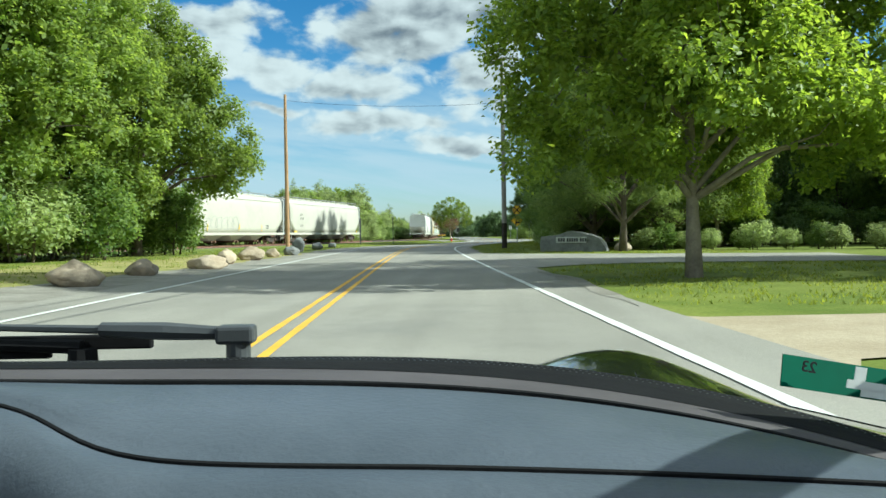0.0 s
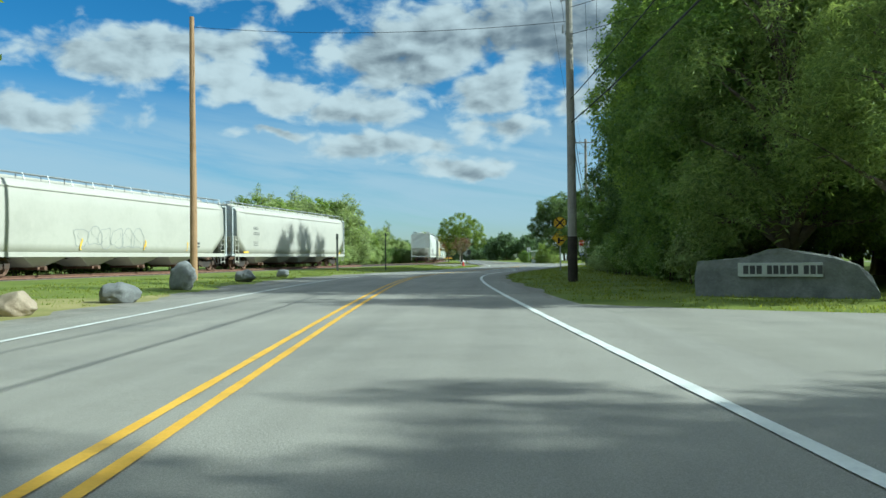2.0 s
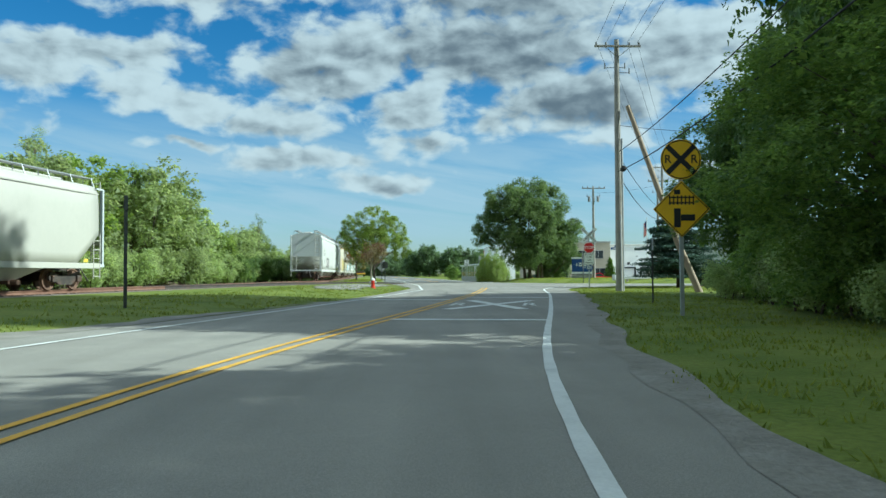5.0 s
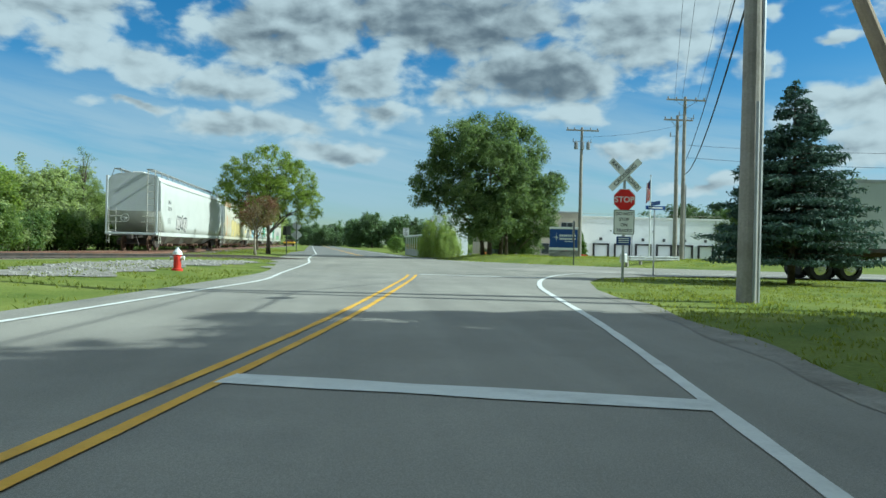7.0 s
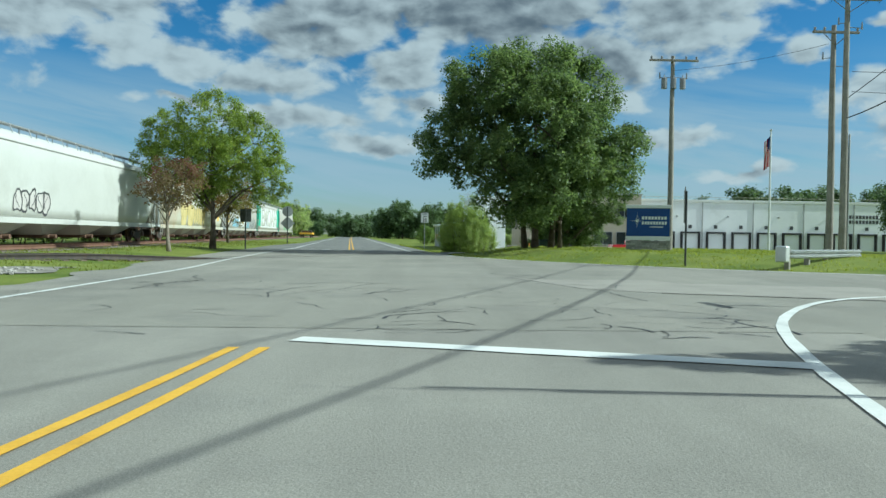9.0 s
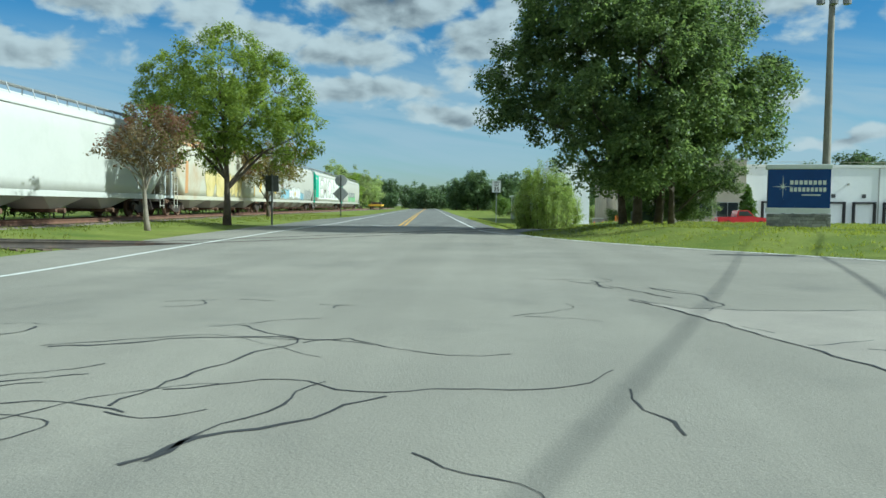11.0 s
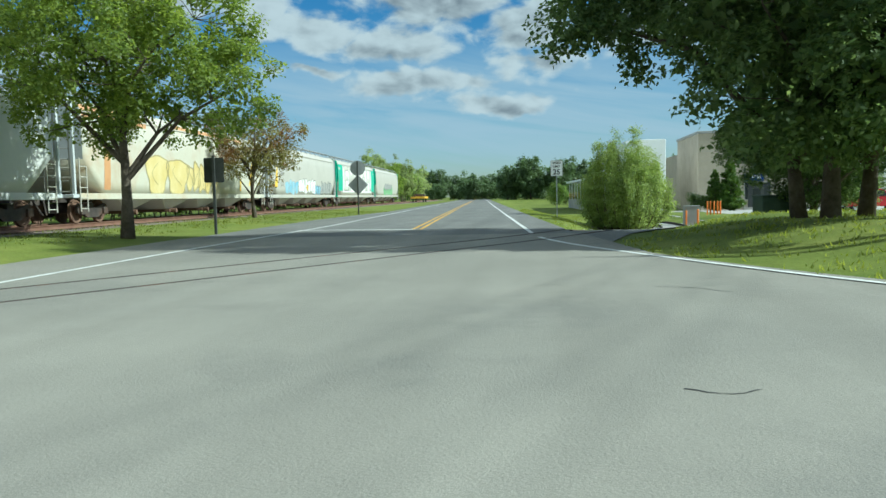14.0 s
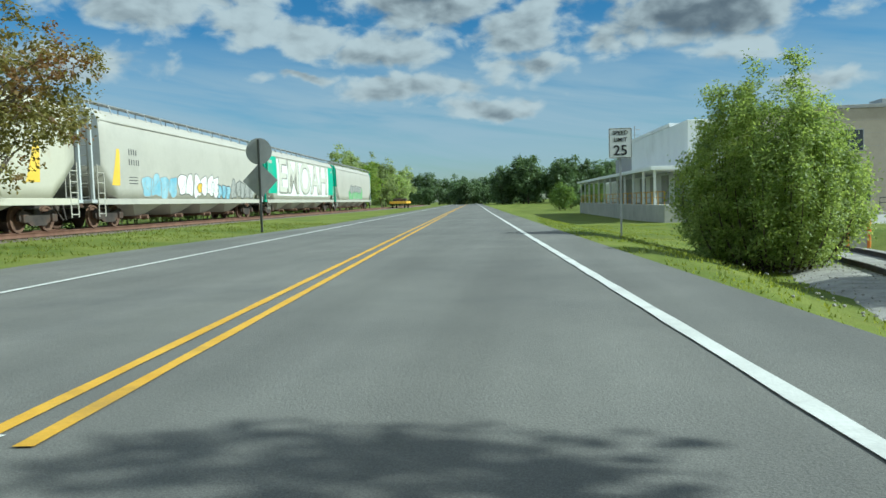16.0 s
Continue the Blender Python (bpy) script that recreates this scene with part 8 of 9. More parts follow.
    part("lower_wing", boxes((24.5, 39.2, 176, 200, -1.2, 6.6, 0.05)), BEIGE, t, "beige block wing")
    part("wing_window", boxes((32.2, 34.4, 175.94, 175.999, 2.2, 4.0, 0.01)), GLASS, t)


warehouse()


def windows(parent, x0, x1, z0, z1, y):
    w = part("window", boxes((x0, x1, y - 0.05, y + 0.01, z0, z1, 0.01)), TRIM_GREY, parent)
    n = 2
    for k in range(n):
        a = x0 + 0.07 + (x1 - x0 - 0.07) * k / n
        b = x0 + (x1 - x0 - 0.07) * (k + 1) / n
        part("pane", boxes((a, b, y - 0.056, y - 0.051, z0 + 0.07, z1 - 0.07)), GLASS, w)


def office():
    t = thing("office_building", Matrix.Translation((-0.57, -12.4, -0.156)) @ Matrix.Scale(1.147, 4), "beige two-storey block office building with dark windows", "building")
    y = 152.0
    wall = part("wall", boxes((19.8, 34.6, y, 163.5, -1.15, 6.75, 0.03)), BEIGE, t)
    part("parapet", boxes((19.7, 34.7, y - 0.1, 163.6, 6.753, 7.0, 0.02)), TRIM_GREY, t)
    for x in (24.2, 28.4, 31.4):
        windows(wall, x, x + 1.9, 3.75, 5.3, y)
        if x > 24:
            windows(wall, x - 0.1, x + 2.4, 0.2, 1.95, y)
    # block courses
    for k in range(8):
        part("course", boxes((19.82, 34.58, y - 0.006, y, -0.4 + k * 0.9, -0.385 + k * 0.9)), CONCRETE, wall)
    d = part("door", boxes((24.45, 25.95, y - 0.06, y, -0.5, 1.7, 0.01)), surface("dark_door", (0.03, 0.035, 0.035), (0.05, 0.055, 0.055), rough=0.5), t)
    part("door_glass", boxes((24.9, 25.65, y - 0.068, y - 0.061, 0.6, 1.3)), GLASS, d)
    s = part("wall_sign", boxes((24.1, 25.9, y - 0.1, y - 0.01, 2.0, 2.75, 0.01)), SIGN_BLUE, t, "blue wall sign with white bars")
    for k in range(3):
        part("letter_bar", boxes((24.32 + k * 0.46, 24.68 + k * 0.46, y - 0.108, y - 0.101, 2.25, 2.6)), SIGN_WHITE, s)
    for k in range(4):
        part("step", boxes((24.0, 26.4, y - 0.4 - 0.32 * k, y - 0.1 - 0.32 * k, -1.3, -0.5 - 0.16 * k, 0.01)), CONCRETE, t)
    part("ramp", boxes((26.5, 34.5, y - 1.6, y - 0.1, -1.3, -0.55, 0.02)), CONCRETE, t)
    bm = bmesh.new()
    for z in (0.1, 0.45):
        cyl(bm, (26.5, y - 1.6, z), (34.5, y - 1.6, z), 0.025, 6)
    for k in range(9):
        cyl(bm, (26.5 + k, y - 1.6, -0.55), (26.5 + k, y - 1.6, 0.45), 0.022, 6)
    part("railing", bm, POST_DARK, t)
    part("roof_unit", boxes((29, 31.5, 156, 158.2, 7.0, 7.8, 0.03)), GALV, t)
    yard = loft("forecourt", [(16, 129), (15.5, 140), (17, 161.8)], [(60, 120), (60, 135), (60, 174)], 0.03, CONCRETE, 6, True)
    tagged(yard, "pale concrete forecourt before the office", "pavement", kind="structure")


office()


def depot():
    """White building along the onward road, with a covered loading platform."""
    a, b = Vector((14.9, 158.5, 0)), Vector((12.4, 205, 0))
    d = (b - a).normalized()
    m = Matrix.Translation((a.x, a.y, 0)) @ Matrix.Rotation(math.atan2(d.y, d.x) - math.pi / 2, 4, "Z")
    # local frame: y runs along the road, x away from it
    t = thing("depot_building", m, "white building with a covered loading platform", "building")
    part("wall", boxes((0.0, 3.2, 0, 24, -1.2, 6.9, 0.04)), SHEET_WHITE, t)
    part("parapet", boxes((-0.08, 3.25, 6, 24.1, 6.904, 7.2, 0.02)), SHEET_WHITE, t)
    part("grey_wall", boxes((0.2, 1.5, 24.05, 36, -1.2, 5.6, 0.04)), surface("grey_cladding", (0.26, 0.26, 0.26), (0.33, 0.33, 0.33), scale=0.5, rough=0.7, bump=0.05), t)
    part("rear_wall", boxes((0.4, 1.5, 36.05, 46, -1.2, 3.4, 0.04)), SHEET_WHITE, t)
    part("platform", boxes((-3.2, -0.01, -6, 46, -1.2, 0.35, 0.03)), CONCRETE, t)
    part("porch_roof", boxes((-3.5, -0.02, -3, 46.3, 2.95, 3.25, 0.03)), SHEET_WHITE, t)
    for k in range(12):
        part("porch_post", boxes((-3.2, -3.02, -2.6 + k * 4.3, -2.42 + k * 4.3, 0.35, 2.95, 0.01)), SIGN_WHITE, t)
    rail = part("railing", boxes((-3.16, -3.10, -5.8, 46, 1.28, 1.34), (-3.16, -3.10, -5.8, 46, 0.86, 0.90)), YELLOW_LINE, t, "yellow railing")
    for k in range(25):
        part("baluster", boxes((-3.16, -3.10, -5.8 + k * 2.1, -5.74 + k * 2.1, 0.35, 1.28)), YELLOW_LINE, rail)
    for y in (1.5, 6.5, 11.5, 16.5):
        part("bay_door", boxes((-0.07, 0.0, y, y + 2.6, 0.4, 2.8, 0.01)), TRIM_GREY, t)
    part("roof_vent", boxes((0.5, 1.4, 27, 28.6, 5.6, 6.6, 0.03)), surface("orange_panel", (0.55, 0.15, 0.06), (0.65, 0.2, 0.08), rough=0.6), t)
    bm = bmesh.new()
    cyl(bm, (1.5, 30, 5.6), (1.5, 30, 9.2), 0.05, 6)
    for z in (7.5, 8.2, 8.8):
        cyl(bm, (0.9, 30, z), (2.1, 30, z), 0.03, 5)
    part("antenna", bm, TRIM_GREY, t)


depot()


# ---- parked vehicles and yard things ----
RUBBER = surface("black_rubber", (0.015, 0.015, 0.015), (0.03, 0.03, 0.03), scale=4, rough=0.85, bump=0.1)
CHROME = surface("bright_metal", (0.55, 0.55, 0.55), (0.65, 0.65, 0.65), scale=4, rough=0.25, bump=0.0, metal=0.9)


def wheel(parent, x, y, z, r, w, axis="y", hub=CHROME):
    """A wheel whose axle runs along the axis named."""
    bm = bmesh.new()
    seg = 22
    prof = [(-w / 2, r * 0.62), (-w / 2, r * 0.94), (-w * 0.36, r), (w * 0.36, r), (w / 2, r * 0.94), (w / 2, r * 0.62)]
    rings = [[bm.verts.new((math.cos(2 * math.pi * k / seg) * q, p, math.sin(2 * math.pi * k / seg) * q)) for k in range(seg)] for p, q in prof]
    for a, b in zip(rings, rings[1:]):
        for k in range(seg):
            bm.faces.new((a[k], b[k], b[(k + 1) % seg], a[(k + 1) % seg]))
    rot = Matrix.Identity(4) if axis == "y" else Matrix.Rotation(math.pi / 2, 4, "Z")
    t = part("wheel", bm, RUBBER, parent, at=Matrix.Translation((x, y, z)) @ rot)
    bm = bmesh.new()
    tube(bm, [(0, -w * 0.44, 0), (0, -w * 0.36, 0), (0, w * 0.36, 0), (0, w * 0.44, 0)], [r * 0.3, r * 0.62, r * 0.62, r * 0.3], 16)
    part("rim", bm, hub, t)


def pickup():
    t = thing("pickup_truck", pose(30.5, 137.0, ground_z(30.5, 137.0) + 0.03, 0, 0, 4), "red pickup truck parked on the forecourt", "pickup truck")
    red = surface("red_car_paint", (0.42, 0.012, 0.025), (0.48, 0.02, 0.035), scale=1, rough=0.25, bump=0.0, spread=0.03, coat=0.6)
    bm = bmesh.new()
    side = [(-2.65, 0.5), (-2.65, 1.05), (-0.75, 1.08), (-0.7, 1.12), (0.95, 1.12), (1.1, 1.1), (2.35, 1.0), (2.62, 0.85), (2.66, 0.5), (2.2, 0.42), (-2.3, 0.42)]
    plate(bm, side, -0.93, 0.93)
    bmesh.ops.bevel(bm, geom=[e for e in bm.edges], offset=0.05, segments=2, affect="EDGES")
    body = part("body", bm, red, t)
    bm = bmesh.new()
    plate(bm, [(-0.75, 1.1), (-0.62, 1.72), (0.42, 1.76), (1.12, 1.1)], -0.78, 0.78)
    bmesh.ops.bevel(bm, geom=[e for e in bm.edges], offset=0.04, segments=2, affect="EDGES")
    cab = part("cab", bm, red, t)
    for s in (-1, 1):
        part("side_window", plate(bmesh.new(), [(-0.58, 1.18), (-0.5, 1.64), (0.36, 1.66), (0.9, 1.18)], s * 0.785 - 0.006, s * 0.785 + 0.006), GLASS, cab)
        for x in (-1.7, 1.65):
            wheel(t, x, s * 0.80, 0.38, 0.38, 0.26)
    part("tail_light", boxes((-2.68, -2.64, -0.9, -0.75, 0.75, 1.0)), SIGN_RED, body)
    part("headlight", boxes((2.58, 2.68, -0.88, -0.6, 0.72, 0.88)), SIGN_WHITE, body)
    part("bumper", boxes((2.6, 2.76, -0.92, 0.92, 0.42, 0.6, 0.03)), CHROME, t)
    part("bumper", boxes((-2.78, -2.62, -0.92, 0.92, 0.42, 0.6, 0.03)), CHROME, t)


pickup()


def trailer():
    t = thing("semi_trailer", pose(19.2, 57.6, ground_z(22, 57), 0, 0, -4), "long white box semi-trailer parked beside the side road", "trailer")
    side = surface("dull_white_trailer", (0.52, 0.54, 0.56), (0.60, 0.62, 0.63), scale=0.4, rough=0.5, bump=0.03, fine=4, spread=0.05, stain=(0.42, 0.43, 0.43), stain_scale=0.3)
    part("box", boxes((0, 15.6, 0, 2.55, 1.36, 4.35, 0.04)), side, t)
    part("top_rail", boxes((-0.02, 15.62, -0.025, 0.0, 4.22, 4.36)), GALV, t)
    part("bottom_rail", boxes((-0.02, 15.62, -0.03, 0.0, 1.24, 1.42)), DARK_STEEL, t)
    part("floor_frame", boxes((0.2, 15.4, 0.3, 2.25, 1.05, 1.35, 0.02)), DARK_STEEL, t)
    for x in (5.6, 8.8):
        g = part("landing_leg", boxes((x - 0.08, x + 0.08, 0.35, 0.5, 0.05, 1.1, 0.01), (x - 0.18, x + 0.18, 0.25, 0.6, 0.0, 0.06, 0.01)), DARK_STEEL, t)
    for x in (1.3, 2.6):
        for y in (0.3, 2.2):
            wheel(t, x, y, 0.52, 0.52, 0.5)
    part("skirt", boxes((9.4, 14.6, 0.05, 0.1, 0.45, 1.2, 0.01)), DARK_STEEL, t)
    part("mud_flap", boxes((0.4, 0.45, 0.05, 0.65, 0.25, 1.1)), RUBBER, t)
    part("marks", boxes((8.5, 15.0, -0.012, -0.001, 2.05, 2.09)), TRIM_GREY, t)


trailer()

GREEN_BOX = surface("dark_green_cabinet", (0.03, 0.055, 0.04), (0.05, 0.08, 0.06), scale=2, rough=0.5, bump=0.03)
ORANGE = surface("orange_bollard", (0.72, 0.20, 0.03), (0.80, 0.26, 0.05), scale=2, rough=0.55, bump=0.03)


def yard_things():
    x, y = 15.9, 112.0
    t = thing("transformer_cabinet", pose(x, y, ground_z(x, y), 0, 0, 8), "dark green metal transformer cabinet on a pad", "utility box")
    part("pad", boxes((-1.1, 1.1, -0.9, 0.9, -0.3, 0.1, 0.02)), CONCRETE, t)
    b = part("body", boxes((-0.85, 0.85, -0.6, 0.6, 0.1, 1.38, 0.03)), GREEN_BOX, t)
    part("door", boxes((-0.8, -0.02, -0.62, -0.6, 0.16, 1.3, 0.005)), GREEN_BOX, b)
    part("door", boxes((0.02, 0.8, -0.62, -0.6, 0.16, 1.3, 0.005)), GREEN_BOX, b)
    part("lid", boxes((-0.9, 0.9, -0.66, 0.64, 1.382, 1.45, 0.02)), GREEN_BOX, t)
    for k, (bx, by) in enumerate(((18.15, 138), (18.42, 138.1), (18.68, 138), (18.95, 138), (19.2, 138.1), (14.4, 126.6), (15.15, 126.55))):
        bm = bmesh.new()
        tube(bm, [(0, 0, -0.2), (0, 0, 1.05), (0, 0, 1.1)], [0.065, 0.065, 0.03], 12)
        ob = tagged(part("bollard", bm, ORANGE), "bright orange steel bollard at the yard", "bollard", "orange bollards")
        ob.matrix_world = Matrix.Translation((bx, by, ground_z(bx, by)))
    t = thing("meter_cabinet", pose(14.85, 127.3, ground_z(14.85, 127.3), 0, 0, 0), "grey metal meter cabinet between orange bollards", "utility box")
    part("body", boxes((-0.5, 0.5, -0.3, 0.3, -0.1, 1.3, 0.02)), TRIM_GREY, t)
    part("hood", boxes((-0.53, 0.53, -0.33, 0.33, 1.303, 1.38, 0.02)), TRIM_GREY, t)
    # flat track machine parked far down the line
    t = thing("track_machine", pose(-19.5, 224, 0.25, 0, 0, 4), "low yellow and black track machine parked by the rails", "machine")
    part("deck", boxes((-1.4, 1.4, -4, 4, 0.7, 1.1, 0.05)), YELLOW_LINE, t)
    part("engine", boxes((-1.1, 1.1, -1.6, 1.0, 1.103, 1.6, 0.08)), DARK_STEEL, t)
    for yy in (-3, 3):
        for xx in (-1.0, 1.0):
            wheel(t, xx, yy, 0.36, 0.42, 0.2, "x", DARK_STEEL)
    # stack of old ties beside the track
    t = thing("tie_stack", pose(-21.2, 58.5, ground_z(-21.2, 58.5), 0, 0, -12), "stack of old dark wooden ties", "timber stack")
    r = random.Random(8)
    for k in range(9):
        part("tie", boxes((-0.11, 0.11, -1.3, 1.3, -0.08, 0.08, 0.01)), TIE, t, at=pose((k % 4 - 1.5) * 0.27, r.uniform(-0.3, 0.3), 0.09 + (k // 4) * 0.17, 0, 0, r.uniform(-4, 4)))


yard_things()

# ---- the car on the road at the start of the way, its windscreen frame open ----
LEATHER = surface("blue_black_leather", (0.055, 0.068, 0.088), (0.085, 0.10, 0.125), scale=5, rough=0.42, bump=0.12, fine=160, spread=0.08, spec=0.5)
DASH_TRIM = surface("brownish_dash_trim", (0.055, 0.048, 0.052), (0.08, 0.07, 0.075), scale=5, rough=0.7, bump=0.05, fine=120)
BLACK_PAINT = surface("black_car_paint", (0.008, 0.009, 0.008), (0.014, 0.015, 0.013), scale=2, rough=0.12, bump=0.0, spread=0.05, spec=0.5, coat=0.8)
BLACK_PLASTIC = surface("black_plastic", (0.006, 0.006, 0.007), (0.011, 0.011, 0.012), scale=6, spec=0.15, rough=0.75, bump=0.08, fine=120)
GREY_PLASTIC = surface("grey_black_plastic", (0.045, 0.048, 0.052), (0.07, 0.074, 0.08), scale=6, rough=0.4, bump=0.05, fine=120)
# kept very dark: the roof's shade is put into this green
STICKER = surface("green_sticker", (0.003, 0.065, 0.037), (0.004, 0.08, 0.046), scale=8, spec=0.1, rough=0.8, bump=0.0)
DIAL = surface("dial_face", (0.012, 0.013, 0.015), (0.02, 0.021, 0.024), scale=8, rough=0.35, bump=0.0)


def poly(c, x):
    return float(np.polyval(c, x))


def sheet(name, rows, mat, parent, label=""):
    """A smooth sheet through rows of points, all rows of one length."""
    v = np.asarray(rows, float)
    n, k = v.shape[:2]
    i = (np.arange(n - 1)[:, None] * k + np.arange(k - 1)[None]).ravel()
    return part(name, raw_mesh(name, v.reshape(-1, 3), np.stack([i, i + 1, i + k + 1, i + k], -1), mat, True), None, parent, label)


def car():
    t = thing("car", pose(2.58, -73.81, 0.0, 0, 0, 6.3), "black car with a blue-black leather dashboard and open windscreen frame", "car")
    # dashboard: front lines of the band, the trim and the padded top, left to right
    band = lambda x: (x, poly((-0.253, -0.365, -0.061, 0.973), x), poly((-0.152, -0.116, -0.041, 0.941), x))
    foot = lambda x: (x * 0.945, poly((-0.261, -0.386, -0.066, 0.922), x * 0.945), poly((-0.115, -0.099, -0.061, 0.932), x * 0.945))
    trim = lambda x: (x * 0.86, poly((-0.309, -0.359, -0.053, 0.813), x * 0.86), poly((-0.148, -0.107, -0.06, 0.936), x * 0.86))
    xs = np.linspace(-0.74, 0.66, 57)

    def crease(x):
        # the hood over the dials bulges forward on the driver's side
        u = 1 / (1 + math.exp((x + 0.405) / 0.05))
        return (x * 0.80, 0.612 - 0.05 * x - 0.10 * max(0.0, x) ** 2 + 0.115 * u, 0.918 - 0.022 * max(0.0, x) - 0.012 * x * (x < 0) + 0.030 * u)

    def mixed(a, b, f, lift=0.0):
        return tuple(p * (1 - f) + q * f for p, q in zip(a, b)) if not lift else (a[0] * (1 - f) + b[0] * f, a[1] * (1 - f) + b[1] * f, a[2] * (1 - f) + b[2] * f + lift)

    dash = sheet("dashboard", [
        [trim(x) for x in xs],
        [mixed(trim(x), crease(x), 0.08, 0.004) for x in xs],
        [mixed(trim(x), crease(x), 0.5, 0.006) for x in xs],
        [mixed(trim(x), crease(x), 0.9, 0.002) for x in xs],
        [(crease(x)[0], crease(x)[1], crease(x)[2] - 0.007) for x in xs],
        [(crease(x)[0] * 0.985, crease(x)[1] - 0.014, crease(x)[2] - 0.005) for x in xs],
        [(crease(x)[0] * 0.95, crease(x)[1] - 0.05, crease(x)[2] - 0.008) for x in xs],
        [(crease(x)[0] * 0.93, crease(x)[1] - 0.09, crease(x)[2] - 0.034) for x in xs],
        [(crease(x)[0] * 0.92, crease(x)[1] - 0.105, crease(x)[2] - 0.07) for x in xs],
        [(crease(x)[0] * 0.92, crease(x)[1] - 0.07, 0.74) for x in xs],
        [(crease(x)[0] * 0.92, 0.50, 0.55) for x in xs]], LEATHER, t)
    bm = bmesh.new()
    tube(bm, [(trim(x)[0], trim(x)[1] - 0.002, trim(x)[2] + 0.0035) for x in xs], 0.0028, 6)
    part("dash_seam", bm, BLACK_PLASTIC, t)
    # black line laid in the crease draws the groove's shade
    bm = bmesh.new()
    tube(bm, [(crease(x)[0], crease(x)[1] - 0.002, crease(x)[2] - 0.005) for x in xs], 0.0026, 6)
    part("dash_crease_shade", bm, BLACK_PLASTIC, t)
    sheet("dash_trim", [[mixed(foot(x), trim(x), f, 0.002 - 0.002 * f) for x in xs] for f in (-0.05, 0.5, 0.96, 1.03)], DASH_TRIM, t, "matt brownish-grey strip under the windscreen")
    sheet("windscreen_band", [[(band(x)[0], band(x)[1] + 0.004, band(x)[2] - 0.012) for x in xs]] + [[mixed(band(x), foot(x), f, 0.003) for x in xs] for f in (0.0, 0.5, 1.04)], BLACK_PLASTIC, t, "glossy black printed band at the windscreen's foot")
    bm = bmesh.new()
    for k in range(170):
        x = -0.70 + k * 0.0078
        for j in range(2):
            p = mixed(band(x + 0.004 * j), foot(x), 0.10 + 0.13 * j, 0.006)
            box(bm, p[0] - 0.0012, p[0] + 0.0012, p[1] - 0.0012, p[1] + 0.0012, p[2] - 0.004, p[2] - 0.0025)
    tagged(part("dots", bm, GREY_PLASTIC, t), kind="stuff")
    # outer skin: bonnet with raised fenders, sides, tail
    def skin(x, y):
        z = 0.84 - 0.11 * max(0, y - 0.95) - 0.16 * max(0, y - 1.7) ** 2 - 0.10 * abs(x) ** 3
        for s in (-1, 1):
            z += 0.092 * math.exp(-((x - s * 0.41) / 0.20) ** 2 - ((y - 1.55) / 0.45) ** 2)
        return z
    gx, gy = np.linspace(-0.86, 0.86, 45), np.linspace(1.0, 2.2, 26)
    hood = [[(x, y - 0.35 * max(0.0, y - 1.6) * (x / 0.86) ** 4, skin(x, y)) for x in gx] for y in gy]
    nose = [[(x * 0.98, 2.26 - 0.25 * (x / 0.86) ** 4, 0.50) for x in gx], [(x * 0.95, 2.20 - 0.25 * (x / 0.86) ** 4, 0.22) for x in gx]]
    sheet("bonnet", hood + nose, BLACK_PAINT, t, "glossy black paint over raised fenders")
    ys = np.linspace(-2.05, 2.0, 40)
    def arch(y):
        return max([0.22] + [0.31 + math.sqrt(max(0.0, 0.35 ** 2 - (y - c) ** 2)) for c in (1.35, -1.25) if abs(y - c) < 0.35])
    for s in (-1, 1):
        sheet("side_panel", [[(s * 0.86, y, skin(0.86, y) + 0.002 if y > 0.9 else 0.86 if y > -1.4 else 0.82) for y in ys], [(s * 0.885, y, min(0.68, skin(0.86, y) - 0.05)) for y in ys], [(s * 0.87, y, max(arch(y), 0.30)) for y in ys], [(s * 0.84, y, arch(y)) for y in ys]], BLACK_PAINT, t)
        for y in (1.35, -1.25):
            wheel(t, s * 0.76, y, 0.31, 0.31, 0.2, "x")
        bm = bmesh.new()
        tube(bm, [(s * 0.80, 1.02, 0.86), (s * 0.70, 0.66, 1.12), (s * 0.62, 0.26, 1.33), (s * 0.60, -0.5, 1.37), (s * 0.66, -1.3, 1.20), (s * 0.72, -1.7, 0.90)], [0.035, 0.035, 0.035, 0.03, 0.03, 0.04], 8)
        part("pillar", bm, BLACK_PAINT, t)
        part("mirror", boxes((s * 0.88, s * 1.06, 0.62, 0.72, 0.90, 1.02, 0.02)), BLACK_PAINT, t, "black door mirror")
        part("seat", boxes((s * 0.36 - 0.24, s * 0.36 + 0.24, -0.72, -0.14, 0.30, 0.46, 0.05), (s * 0.40 - 0.22, s * 0.40 + 0.22, -0.92, -0.74, 0.42, 1.05, 0.05)), LEATHER, t)
        part("headlight", cyl(bmesh.new(), (s * 0.60, 2.04, 0.56), (s * 0.60, 2.16, 0.56), 0.08, 18), CHROME, t)
    sheet("roof", [[(x, y, 1.37 - 0.10 * x * x - 0.05 * (y + 0.4) ** 2) for x in np.linspace(-0.62, 0.62, 13)] for y in np.linspace(0.26, -1.1, 9)], BLACK_PAINT, t)
    sheet("tail", [[(x, y, z - 0.05 * x * x) for x in np.linspace(-0.86, 0.86, 13)] for y, z in ((-1.1, 0.9), (-1.7, 0.88), (-2.05, 0.80), (-2.15, 0.55), (-2.08, 0.25))], BLACK_PAINT, t)
    part("floor", boxes((-0.8, 0.8, -1.9, 1.9, 0.18, 0.24)), BLACK_PLASTIC, t)
    # wipers at rest
    bm = bmesh.new()
    tube(bm, [(-0.235, 1.01, 0.93), (-0.235, 1.01, 0.965)], [0.016, 0.016], 14)
